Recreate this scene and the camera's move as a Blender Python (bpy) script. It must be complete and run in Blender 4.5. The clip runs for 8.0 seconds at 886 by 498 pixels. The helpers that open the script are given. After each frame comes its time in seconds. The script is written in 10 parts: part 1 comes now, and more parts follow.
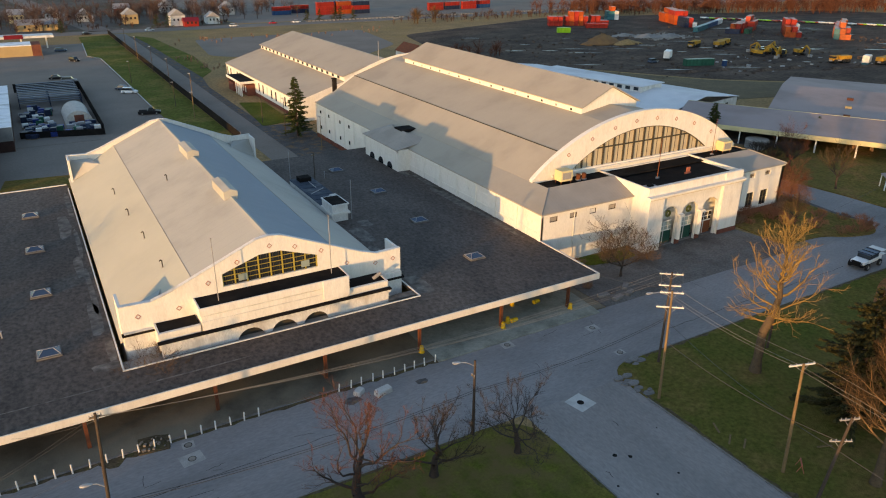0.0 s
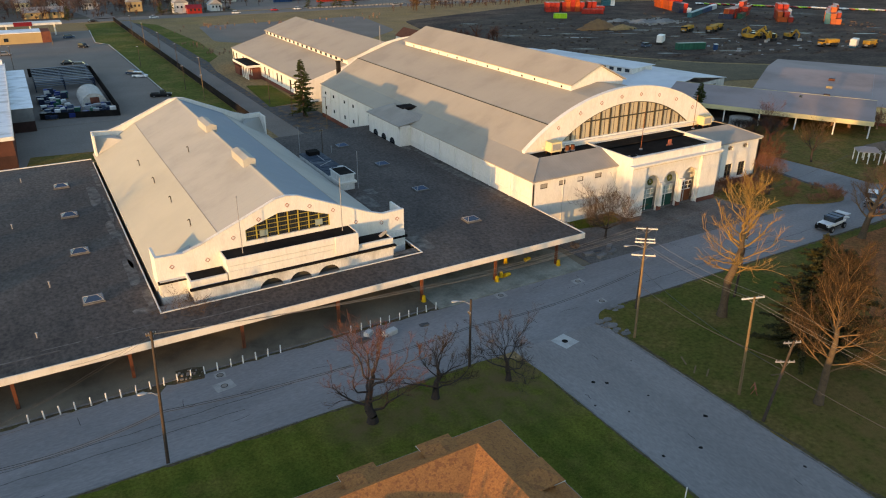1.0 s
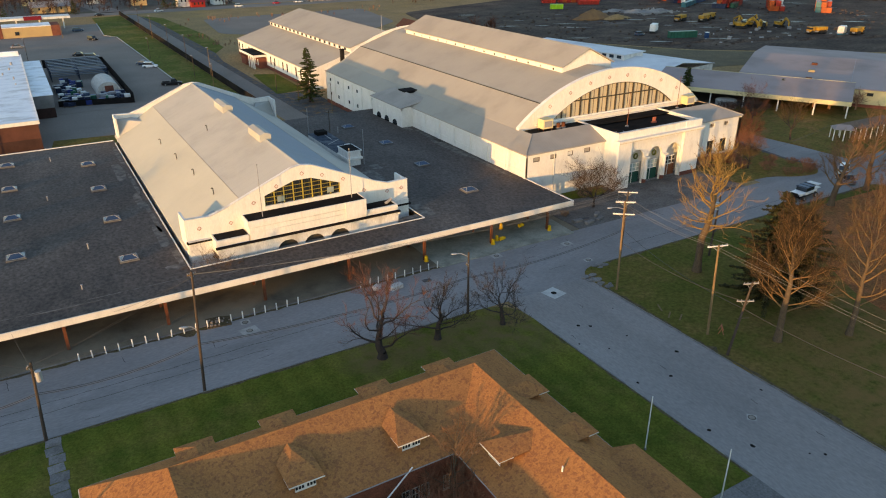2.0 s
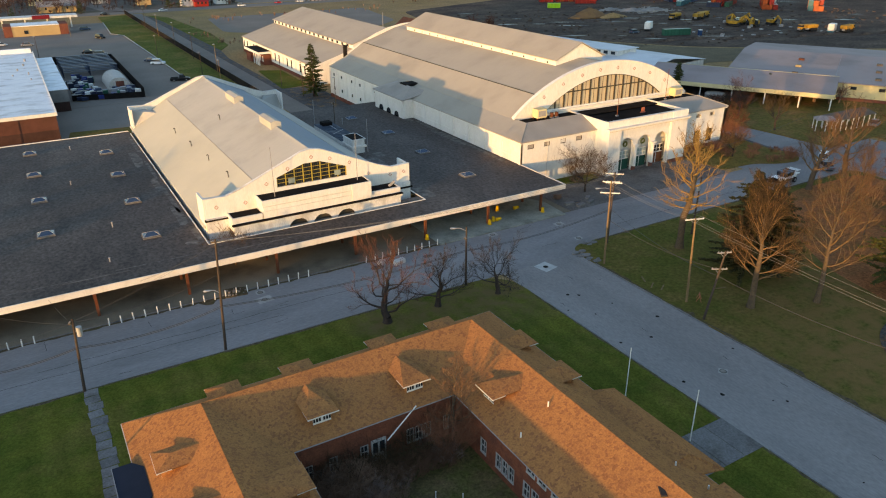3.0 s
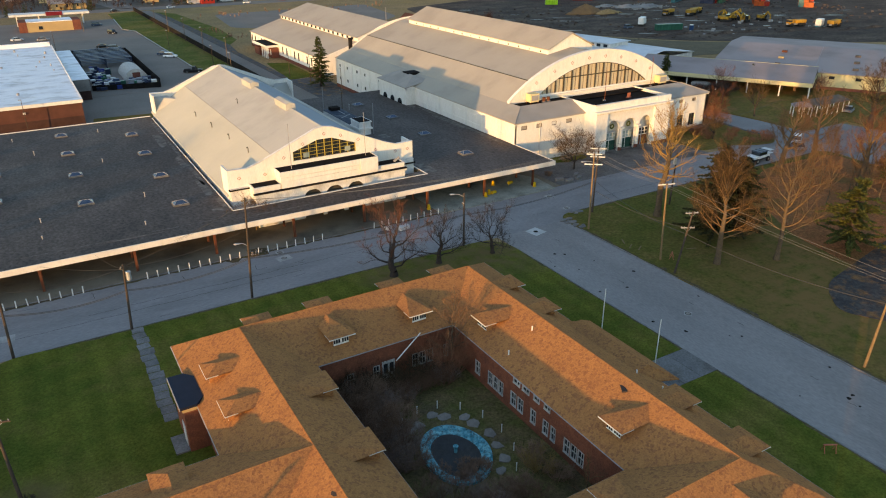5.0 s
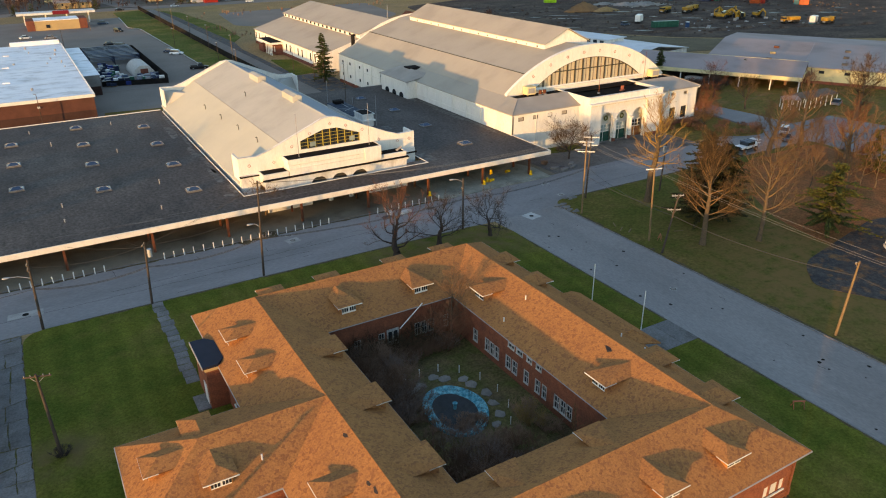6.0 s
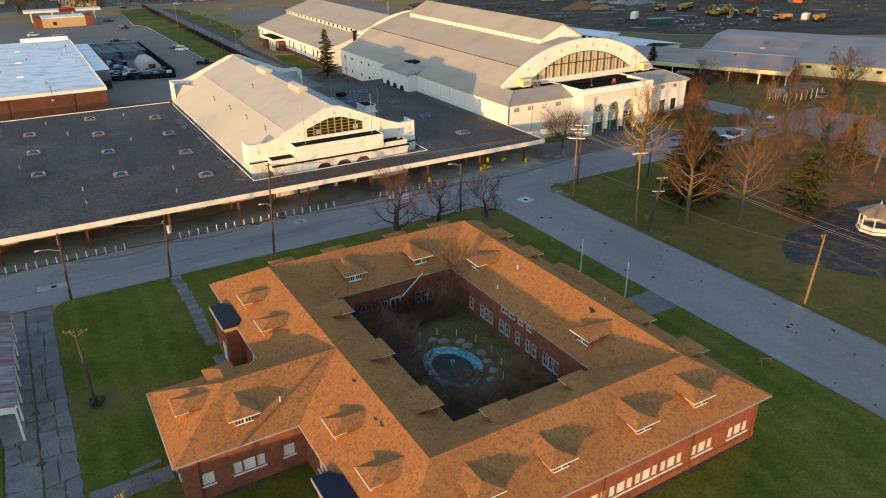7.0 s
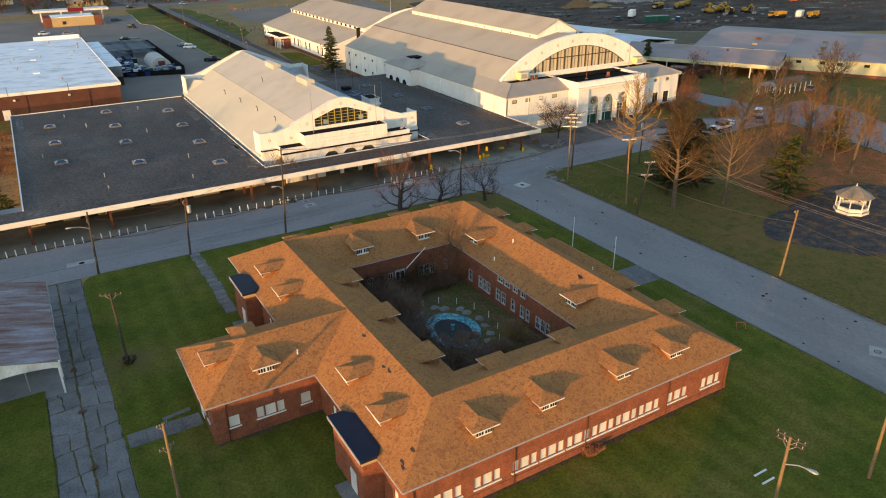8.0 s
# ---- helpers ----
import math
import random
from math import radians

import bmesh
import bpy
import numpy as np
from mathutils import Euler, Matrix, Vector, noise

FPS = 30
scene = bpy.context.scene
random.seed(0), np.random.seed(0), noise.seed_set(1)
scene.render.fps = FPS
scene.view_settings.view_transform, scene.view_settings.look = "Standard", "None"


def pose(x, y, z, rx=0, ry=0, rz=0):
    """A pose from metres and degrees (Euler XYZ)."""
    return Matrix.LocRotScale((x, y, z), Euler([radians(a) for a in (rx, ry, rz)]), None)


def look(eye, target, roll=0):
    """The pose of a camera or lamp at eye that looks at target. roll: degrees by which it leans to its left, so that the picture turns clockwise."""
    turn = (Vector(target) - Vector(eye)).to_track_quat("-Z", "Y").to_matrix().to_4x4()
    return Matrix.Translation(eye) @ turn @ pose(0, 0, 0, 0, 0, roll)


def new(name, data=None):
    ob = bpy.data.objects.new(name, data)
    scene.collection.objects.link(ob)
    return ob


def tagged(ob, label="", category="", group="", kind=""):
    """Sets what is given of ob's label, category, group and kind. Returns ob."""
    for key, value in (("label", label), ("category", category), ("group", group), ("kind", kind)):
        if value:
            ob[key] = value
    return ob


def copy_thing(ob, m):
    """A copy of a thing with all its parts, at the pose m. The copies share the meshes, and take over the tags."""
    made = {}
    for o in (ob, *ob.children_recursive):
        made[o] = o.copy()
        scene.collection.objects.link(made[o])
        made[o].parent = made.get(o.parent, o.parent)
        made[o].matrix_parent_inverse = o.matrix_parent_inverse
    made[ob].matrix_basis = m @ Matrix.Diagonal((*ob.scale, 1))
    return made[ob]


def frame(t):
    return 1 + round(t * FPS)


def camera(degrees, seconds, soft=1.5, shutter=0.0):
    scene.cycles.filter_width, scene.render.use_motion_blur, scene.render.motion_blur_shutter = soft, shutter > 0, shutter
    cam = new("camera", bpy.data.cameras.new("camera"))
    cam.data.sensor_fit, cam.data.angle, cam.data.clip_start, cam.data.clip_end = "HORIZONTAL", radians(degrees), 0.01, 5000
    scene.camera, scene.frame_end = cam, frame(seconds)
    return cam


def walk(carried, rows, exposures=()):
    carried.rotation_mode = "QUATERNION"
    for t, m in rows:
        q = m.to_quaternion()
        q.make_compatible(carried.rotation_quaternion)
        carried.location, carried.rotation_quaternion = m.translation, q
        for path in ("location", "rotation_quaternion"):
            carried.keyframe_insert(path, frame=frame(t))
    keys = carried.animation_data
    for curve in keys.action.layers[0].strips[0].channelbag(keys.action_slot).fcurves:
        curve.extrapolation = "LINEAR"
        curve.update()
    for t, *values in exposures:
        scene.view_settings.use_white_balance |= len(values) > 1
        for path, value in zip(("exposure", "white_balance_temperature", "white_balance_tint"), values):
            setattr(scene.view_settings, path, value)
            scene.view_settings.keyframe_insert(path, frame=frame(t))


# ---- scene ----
cam = camera(64.1, 8.0, 1.1)
EXPOSURE = 1.82
PATH = [
    (0, (-1.154, -2.106, 42.239), (-0.223, -0.523, 41.449), 0.5),
    (0.5, (-3.697, -6.428, 42.372), (-2.768, -4.85, 41.566), 0.5),
    (1, (-6.05, -10.483, 42.421), (-5.124, -8.911, 41.602), 0.3),
    (1.5, (-8.654, -14.908, 42.304), (-7.733, -13.34, 41.471), -0.0),
    (3, (-14.866, -25.375, 42.237), (-13.943, -23.808, 41.405), -0.2),
    (3.5, (-16.483, -28.196, 42.2), (-15.56, -26.63, 41.367), -0.2),
    (4, (-17.782, -30.417, 42.174), (-16.859, -28.851, 41.341), -0.2),
    (4.5, (-19.322, -32.964, 42.185), (-18.399, -31.397, 41.351), -0.2),
    (6, (-23.798, -40.678, 42.238), (-22.879, -39.111, 41.402), -0.4),
    (6.5, (-25.646, -43.842, 42.277), (-24.727, -42.276, 41.44), -0.4),
    (7, (-27.307, -46.812, 42.267), (-26.387, -45.246, 41.429), -0.4),
    (7.5, (-29.213, -50.174, 42.302), (-28.295, -48.607, 41.464), -0.4),
    (8, (-30.945, -53.146, 42.292), (-30.029, -51.577, 41.454), -0.6),
]
walk(cam, [(t, look(eye, target, roll)) for t, eye, target, roll in PATH], exposures=[(0.0, EXPOSURE - 0.17, 7850, 15), (1.5, EXPOSURE - 0.07, 7850, 14), (4.0, EXPOSURE, 7850, 13), (8.0, EXPOSURE + 0.09, 8050, 14)])

# ---- light: a very low sun behind the camera's left, under a clear evening sky ----
SUN_AZ, SUN_EL = 28.0, 3.0          # degrees: heading of the rays from +x towards +y, height over the horizon
sun_to = Vector((math.cos(radians(SUN_AZ)) * math.cos(radians(SUN_EL)), math.sin(radians(SUN_AZ)) * math.cos(radians(SUN_EL)), -math.sin(radians(SUN_EL))))
lamp_data = bpy.data.lights.new("sun", "SUN")
lamp_data.energy, lamp_data.angle, lamp_data.color = 1.72, radians(0.6), (1.0, 0.605, 0.255)
sun = new("sun", lamp_data)
sun.matrix_world = look((-60, -60, 60), Vector((-60, -60, 60)) + sun_to)
world = bpy.data.worlds.new("evening_sky")
scene.world = world
world.use_nodes = True
wn = world.node_tree.nodes
sky = wn.new("ShaderNodeTexSky")
sky.sky_type, sky.sun_disc = "NISHITA", False
sky.sun_elevation, sky.sun_rotation = radians(SUN_EL + 4.0), radians(270 - SUN_AZ)
sky.air_density, sky.dust_density, sky.ozone_density = 1.0, 0.5, 2.4
wn["Background"].inputs["Strength"].default_value = 0.15
world.node_tree.links.new(sky.outputs[0], wn["Background"].inputs["Color"])


# ---- materials ----
def mat(name, c1, c2=None, scale=1.0, rough=0.85, c3=None, stain=0.0, stain_scale=0.08, bump=0.0, bump_scale=8.0, metal=0.0, stretch=(1, 1, 1), per_object=0.0, fine=0.0, fine_scale=14.0, spec=0.12, fleck=None, fleck_scale=3.0, fleck_part=0.15):
    """A noise-mottled surface: c1 to c2 at `scale`, blotches of c3, fine grain, relief."""
    m = bpy.data.materials.new(name)
    m.use_nodes = True
    n, l = m.node_tree.nodes, m.node_tree.links
    b = n["Principled BSDF"]
    b.inputs["Roughness"].default_value, b.inputs["Metallic"].default_value = rough, metal
    b.inputs["Specular IOR Level"].default_value = spec
    tc, mp = n.new("ShaderNodeTexCoord"), n.new("ShaderNodeMapping")
    mp.inputs["Scale"].default_value = stretch
    l.new(tc.outputs["Object"], mp.inputs["Vector"])

    def noisy(s, detail=4.0, rgh=0.6):
        t = n.new("ShaderNodeTexNoise")
        t.inputs["Scale"].default_value, t.inputs["Detail"].default_value, t.inputs["Roughness"].default_value = s, detail, rgh
        l.new(mp.outputs["Vector"], t.inputs["Vector"])
        return t.outputs["Fac"]

    def ramp(fac, a, z):
        r = n.new("ShaderNodeMapRange")
        r.inputs["From Min"].default_value, r.inputs["From Max"].default_value = a, z
        l.new(fac, r.inputs["Value"])
        return r.outputs["Result"]

    def mixed(fac, a, bb, mode="MIX"):
        x = n.new("ShaderNodeMix")
        x.data_type, x.blend_type = "RGBA", mode
        for sock, v in ((x.inputs["Factor"], fac), (x.inputs["A"], a), (x.inputs["B"], bb)):
            if isinstance(v, (int, float)):
                sock.default_value = v
            elif isinstance(v, tuple):
                sock.default_value = (*v, 1)
            else:
                l.new(v, sock)
        return x.outputs["Result"]

    col = mixed(ramp(noisy(scale), 0.35, 0.65), c1, c2 or tuple(v * 0.8 for v in c1))
    if c3:
        f = n.new("ShaderNodeMath")
        f.operation = "MULTIPLY"
        f.inputs[1].default_value = stain
        l.new(ramp(noisy(stain_scale, 5.0, 0.65), 0.5, 0.68), f.inputs[0])
        col = mixed(f.outputs[0], col, c3)
    if fleck:
        vo = n.new("ShaderNodeTexVoronoi")
        vo.inputs["Scale"].default_value = fleck_scale
        l.new(mp.outputs["Vector"], vo.inputs["Vector"])
        sp = n.new("ShaderNodeSeparateColor")
        l.new(vo.outputs["Color"], sp.inputs[0])
        col = mixed(ramp(sp.outputs[0], 1 - fleck_part, 1 - fleck_part * 0.6), col, fleck)
    if fine:
        g = ramp(noisy(fine_scale, 3.0, 0.7), 0.3, 0.7)
        r = n.new("ShaderNodeMapRange")
        r.inputs["To Min"].default_value, r.inputs["To Max"].default_value = 1 - fine, 1 + fine
        l.new(g, r.inputs["Value"])
        x = n.new("ShaderNodeVectorMath")
        x.operation = "SCALE"
        l.new(col, x.inputs[0])
        l.new(r.outputs["Result"], x.inputs["Scale"])
        col = x.outputs["Vector"]
    if per_object:
        oi, r = n.new("ShaderNodeObjectInfo"), n.new("ShaderNodeMapRange")
        r.inputs["To Min"].default_value, r.inputs["To Max"].default_value = 1 - per_object, 1 + per_object
        l.new(oi.outputs["Random"], r.inputs["Value"])
        x = n.new("ShaderNodeVectorMath")
        x.operation = "SCALE"
        l.new(col, x.inputs[0])
        l.new(r.outputs["Result"], x.inputs["Scale"])
        col = x.outputs["Vector"]
    l.new(col, b.inputs["Base Color"])
    if bump:
        bp = n.new("ShaderNodeBump")
        bp.inputs["Strength"].default_value, bp.inputs["Distance"].default_value = 1.0, bump
        l.new(noisy(bump_scale, 5.0), bp.inputs["Height"])
        l.new(bp.outputs["Normal"], b.inputs["Normal"])
    return m


M = {}
M["soil"] = mat("soil", (0.315, 0.205, 0.100), (0.240, 0.162, 0.082), 0.07, 0.95, (0.31, 0.20, 0.075), 0.8, 0.03, 0.05, 3, fine=0.35, fine_scale=1.2, spec=0.03)
M["scrub_ground"] = mat("scrub_ground", (0.125, 0.096, 0.056), (0.090, 0.072, 0.045), 0.15, 0.95, (0.17, 0.125, 0.065), 0.6, 0.06, 0.05, 3, fine=0.4, fine_scale=2)
M["grass"] = mat("grass", (0.070, 0.088, 0.014), (0.118, 0.118, 0.020), 0.22, 0.95, (0.165, 0.124, 0.034), 0.8, 0.10, 0.06, 9, fine=0.36, fine_scale=4.5, spec=0.03)
M["grass_dry"] = mat("grass_dry", (0.182, 0.122, 0.036), (0.122, 0.100, 0.026), 0.3, 0.95, (0.25, 0.130, 0.055), 0.85, 0.16, 0.06, 8, fine=0.36, fine_scale=1.6, spec=0.03)
M["grass_park"] = mat("grass_park", (0.118, 0.098, 0.026), (0.080, 0.088, 0.018), 0.16, 0.95, (0.19, 0.118, 0.045), 0.8, 0.12, 0.06, 8, fine=0.36, fine_scale=2.2, spec=0.03)
M["leaf_litter"] = mat("leaf_litter", (0.32, 0.118, 0.050), (0.225, 0.095, 0.040), 0.6, 0.95, (0.13, 0.085, 0.028), 0.7, 0.14, 0.05, 8, fine=0.45, fine_scale=3.5, spec=0.03)
M["grass_bank"] = mat("grass_bank", (0.085, 0.100, 0.020), (0.125, 0.118, 0.028), 0.12, 0.95, (0.21, 0.150, 0.050), 0.85, 0.06, 0.06, 6, fine=0.4, fine_scale=1.2, spec=0.03)
M["town_lot"] = mat("town_lot", (0.150, 0.128, 0.112), (0.105, 0.086, 0.070), 0.03, 0.95, (0.075, 0.078, 0.040), 0.8, 0.02, fine=0.3, fine_scale=0.5, spec=0.03)
M["town_twig"] = mat("town_twig", (0.100, 0.064, 0.050), (0.070, 0.046, 0.040), 1.0, 0.95, fine=0.3, spec=0.02)
M["court_earth"] = mat("court_earth", (0.160, 0.112, 0.054), (0.100, 0.100, 0.030), 0.4, 0.95, (0.100, 0.070, 0.046), 0.8, 0.25, 0.08, 4, fine=0.45, fine_scale=4, spec=0.03)
M["asphalt"] = mat("asphalt", (0.262, 0.243, 0.238), (0.220, 0.204, 0.200), 0.10, 0.9, (0.155, 0.142, 0.138), 0.75, 0.06, 0.012, 30, stretch=(0.45, 1.3, 1), fine=0.15, fine_scale=3.4, spec=0.06)
M["asphalt_dark"] = mat("asphalt_dark", (0.072, 0.070, 0.072), (0.115, 0.106, 0.100), 0.5, 0.92, (0.26, 0.145, 0.060), 0.75, 0.55, 0.015, 20, fine=0.3, fine_scale=3, spec=0.04)
M["asphalt_pale"] = mat("asphalt_pale", (0.280, 0.254, 0.240), (0.235, 0.213, 0.202), 0.10, 0.9, (0.172, 0.157, 0.151), 0.65, 0.06, 0.012, 30, stretch=(1.3, 0.45, 1), fine=0.15, fine_scale=3.4, spec=0.06)
M["blue_metal"] = mat("blue_metal", (0.040, 0.056, 0.078), (0.058, 0.076, 0.100), 0.6, 0.75, (0.18, 0.19, 0.20), 0.5, 0.5, fine=0.3, spec=0.1)
M["forecourt"] = mat("forecourt_asphalt", (0.130, 0.114, 0.102), (0.165, 0.150, 0.140), 0.3, 0.92, (0.070, 0.060, 0.052), 0.75, 0.16, 0.015, 20, fine=0.3, fine_scale=3, spec=0.04)
M["frame_grey"] = mat("frame_grey", (0.30, 0.30, 0.305), (0.235, 0.235, 0.24), 1.0, 0.6, fine=0.1)
M["yard"] = mat("yard_mud", (0.056, 0.042, 0.035), (0.094, 0.069, 0.055), 0.06, 0.9, (0.165, 0.118, 0.088), 0.6, 0.05, 0.05, 2, stretch=(1, 1.6, 1), fine=0.45, fine_scale=0.6, spec=0.02)
M["lot"] = mat("lot_asphalt", (0.225, 0.188, 0.160), (0.190, 0.160, 0.138), 0.06, 0.9, (0.26, 0.22, 0.19), 0.5, 0.05, 0.01, 20, fine=0.12, fine_scale=2, spec=0.03)
M["concrete"] = mat("concrete", (0.26, 0.25, 0.235), (0.20, 0.195, 0.19), 0.3, 0.9, (0.13, 0.125, 0.12), 0.6, 0.25, 0.012, 20, fine=0.12)
M["slab"] = mat("slab_concrete", (0.200, 0.186, 0.178), (0.158, 0.148, 0.142), 0.5, 0.92, (0.100, 0.090, 0.076), 0.65, 0.35, 0.02, 16, fine=0.25, fine_scale=5, per_object=0.12, spec=0.04)
M["fresh_concrete"] = mat("fresh_concrete", (0.50, 0.485, 0.46), (0.42, 0.41, 0.39), 0.8, 0.9, (0.3, 0.29, 0.27), 0.5, 0.6, fine=0.12, spec=0.05)
M["collar_concrete"] = mat("collar_concrete", (0.37, 0.35, 0.325), (0.31, 0.295, 0.275), 0.6, 0.9, (0.22, 0.205, 0.19), 0.6, 0.8, fine=0.15, spec=0.05)
M["porch_floor"] = mat("porch_floor", (0.225, 0.188, 0.138), (0.160, 0.135, 0.102), 0.15, 0.9, (0.09, 0.074, 0.056), 0.75, 0.14, 0.01, 20, fine=0.2)
M["membrane"] = mat("roof_membrane", (0.089, 0.069, 0.059), (0.056, 0.045, 0.040), 0.11, 0.78, (0.130, 0.103, 0.087), 0.65, 0.06, 0.014, 12, stretch=(1, 0.7, 1), fine=0.5, fine_scale=2.4, spec=0.2)
M["patch"] = mat("roof_patch", (0.185, 0.165, 0.148), (0.075, 0.066, 0.060), 1.0, 0.95, bump=0.01, fine=0.4, fine_scale=4)
M["tar"] = mat("tar_roof", (0.012, 0.011, 0.011), (0.019, 0.017, 0.016), 0.4, 0.85, (0.045, 0.038, 0.032), 0.4, 0.3, 0.01, 9, fine=0.2, spec=0.02)
M["white"] = mat("white_render", (0.73, 0.705, 0.65), (0.69, 0.665, 0.61), 0.6, 0.85, (0.44, 0.39, 0.32), 0.25, 0.9, 0.008, 14, stretch=(1, 1, 0.3), fine=0.08, fine_scale=6)
M["white_worn"] = mat("white_worn", (0.68, 0.67, 0.635), (0.60, 0.59, 0.56), 0.7, 0.88, (0.30, 0.27, 0.23), 0.5, 0.5, 0.012, 12, stretch=(1, 1, 0.35), fine=0.16, fine_scale=8)
M["fascia"] = mat("fascia_metal", (0.69, 0.655, 0.58), (0.62, 0.585, 0.52), 0.25, 0.7, (0.42, 0.36, 0.28), 0.3, 0.6, 0.004, 10, stretch=(1, 1, 0.25), fine=0.08)
M["hall_roof"] = mat("hall_roof", (0.425, 0.412, 0.368), (0.384, 0.374, 0.336), 0.12, 0.75, (0.325, 0.316, 0.286), 0.5, 0.12, 0.006, 6, fine=0.05, spec=0.06)
M["hall_roof_low"] = mat("hall_roof_low", (0.455, 0.440, 0.365), (0.418, 0.405, 0.340), 0.10, 0.75, (0.365, 0.352, 0.300), 0.45, 0.09, 0.006, 6, fine=0.05, spec=0.06)
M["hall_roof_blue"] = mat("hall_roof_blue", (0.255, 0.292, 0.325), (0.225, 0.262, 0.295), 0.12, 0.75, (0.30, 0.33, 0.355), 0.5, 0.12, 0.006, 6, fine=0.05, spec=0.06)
M["arena_roof"] = mat("arena_roof", (0.375, 0.336, 0.275), (0.338, 0.304, 0.250), 0.10, 0.75, (0.285, 0.254, 0.212), 0.5, 0.1, 0.006, 6, fine=0.06)
M["seam_roof"] = mat("seam_roof", (0.34, 0.305, 0.265), (0.29, 0.262, 0.23), 0.25, 0.65, (0.22, 0.2, 0.175), 0.4, 0.2, 0.004, 8, fine=0.06)
M["shingle"] = mat("shingle", (0.382, 0.166, 0.061), (0.320, 0.139, 0.054), 0.30, 0.95, (0.230, 0.103, 0.050), 0.5, 2.4, 0.02, 11, fine=0.26, fine_scale=7, spec=0.03, fleck=(0.262, 0.113, 0.049), fleck_scale=4.6, fleck_part=0.25)
M["brick"] = mat("brick_wall", (0.262, 0.091, 0.050), (0.192, 0.068, 0.041), 1.6, 0.92, (0.130, 0.054, 0.039), 0.7, 0.5, 0.01, 16, fine=0.3, fine_scale=7, spec=0.04)
M["brick_dark"] = mat("brick_dark", (0.112, 0.050, 0.038), (0.086, 0.040, 0.031), 0.5, 0.92, (0.115, 0.055, 0.040), 0.6, 0.15, 0.01, 14, fine=0.22, spec=0.04)
# darker copy of the brick: shade low on the warehouse walls, put into the colour
M["brick_shaded"] = mat("brick_shaded", (0.070, 0.038, 0.032), (0.052, 0.030, 0.026), 0.5, 0.92, (0.090, 0.046, 0.036), 0.6, 0.2, 0.01, 14, fine=0.25, spec=0.04)
M["brick_red"] = mat("brick_red", (0.200, 0.074, 0.050), (0.155, 0.058, 0.042), 0.5, 0.92, (0.11, 0.046, 0.038), 0.6, 0.2, 0.01, 14, fine=0.22, spec=0.04)
M["trim"] = mat("trim_paint", (0.72, 0.70, 0.65), (0.63, 0.61, 0.57), 1.5, 0.6, fine=0.06)
M["board"] = mat("window_board", (0.62, 0.59, 0.52), (0.55, 0.52, 0.46), 1.0, 0.8, fine=0.06, per_object=0.08)
M["curb_grey"] = mat("curb_grey", (0.155, 0.150, 0.145), (0.115, 0.112, 0.11), 0.8, 0.85, fine=0.15)
M["gutter"] = mat("gutter_grey", (0.30, 0.29, 0.29), (0.24, 0.235, 0.235), 1.0, 0.5, fine=0.08)
M["navy"] = mat("navy_canvas", (0.012, 0.016, 0.030), (0.016, 0.020, 0.036), 0.8, 0.6, fine=0.1)
M["door_green"] = mat("door_green", (0.018, 0.075, 0.055), (0.015, 0.06, 0.045), 1.0, 0.6, fine=0.1)
M["door_rust"] = mat("door_rust", (0.22, 0.075, 0.03), (0.16, 0.055, 0.028), 1.0, 0.7, fine=0.15)
M["dark"] = mat("dark_interior", (0.02, 0.02, 0.02), (0.03, 0.028, 0.026), 1.0, 0.9)
M["louvre"] = mat("louvre_panel", (0.56, 0.47, 0.32), (0.48, 0.40, 0.28), 0.8, 0.75, (0.34, 0.28, 0.20), 0.5, 0.6, stretch=(1, 1, 0.2), fine=0.1)
M["mullion"] = mat("mullion_dark", (0.05, 0.045, 0.035), (0.07, 0.06, 0.045), 1.0, 0.7)
M["ochre"] = mat("ochre_frame", (0.36, 0.29, 0.065), (0.30, 0.245, 0.06), 1.0, 0.7, fine=0.12)
M["red_paint"] = mat("red_paint", (0.42, 0.13, 0.075), (0.34, 0.11, 0.07), 1.0, 0.6)
M["rust_steel"] = mat("rust_steel", (0.14, 0.048, 0.024), (0.09, 0.036, 0.022), 1.0, 0.85, fine=0.2)
M["yellow"] = mat("yellow_paint", (0.72, 0.42, 0.02), (0.62, 0.36, 0.02), 1.5, 0.6, fine=0.12)
M["pole_wood"] = mat("pole_wood", (0.20, 0.135, 0.070), (0.15, 0.10, 0.055), 1.5, 0.9, stretch=(1, 1, 0.2), bump=0.01, fine=0.2)
M["pole_dark"] = mat("pole_dark", (0.075, 0.055, 0.042), (0.055, 0.042, 0.034), 1.5, 0.9, stretch=(1, 1, 0.2), bump=0.01, fine=0.2)
M["grey_metal"] = mat("grey_metal", (0.42, 0.42, 0.42), (0.34, 0.34, 0.34), 1.0, 0.45, metal=0.4, fine=0.06)
M["wire"] = mat("wire", (0.05, 0.05, 0.05), (0.07, 0.065, 0.06), 1.0, 0.6)
M["wire_pale"] = mat("wire_pale", (0.22, 0.20, 0.17), (0.18, 0.165, 0.145), 1.0, 0.6)
M["bark_pale"] = mat("bark_pale", (0.29, 0.180, 0.060), (0.195, 0.122, 0.045), 1.2, 0.95, bump=0.03, fine=0.3)
M["bark"] = mat("bark", (0.200, 0.120, 0.058), (0.145, 0.090, 0.046), 2.0, 0.95, bump=0.02, fine=0.25, spec=0.03)
M["bark_trunk"] = mat("bark_trunk", (0.115, 0.082, 0.054), (0.085, 0.064, 0.046), 2.0, 0.95, bump=0.02, fine=0.3, spec=0.03)
M["bark_dark"] = mat("bark_dark", (0.060, 0.045, 0.038), (0.045, 0.036, 0.032), 2.0, 0.95, bump=0.02, fine=0.25)
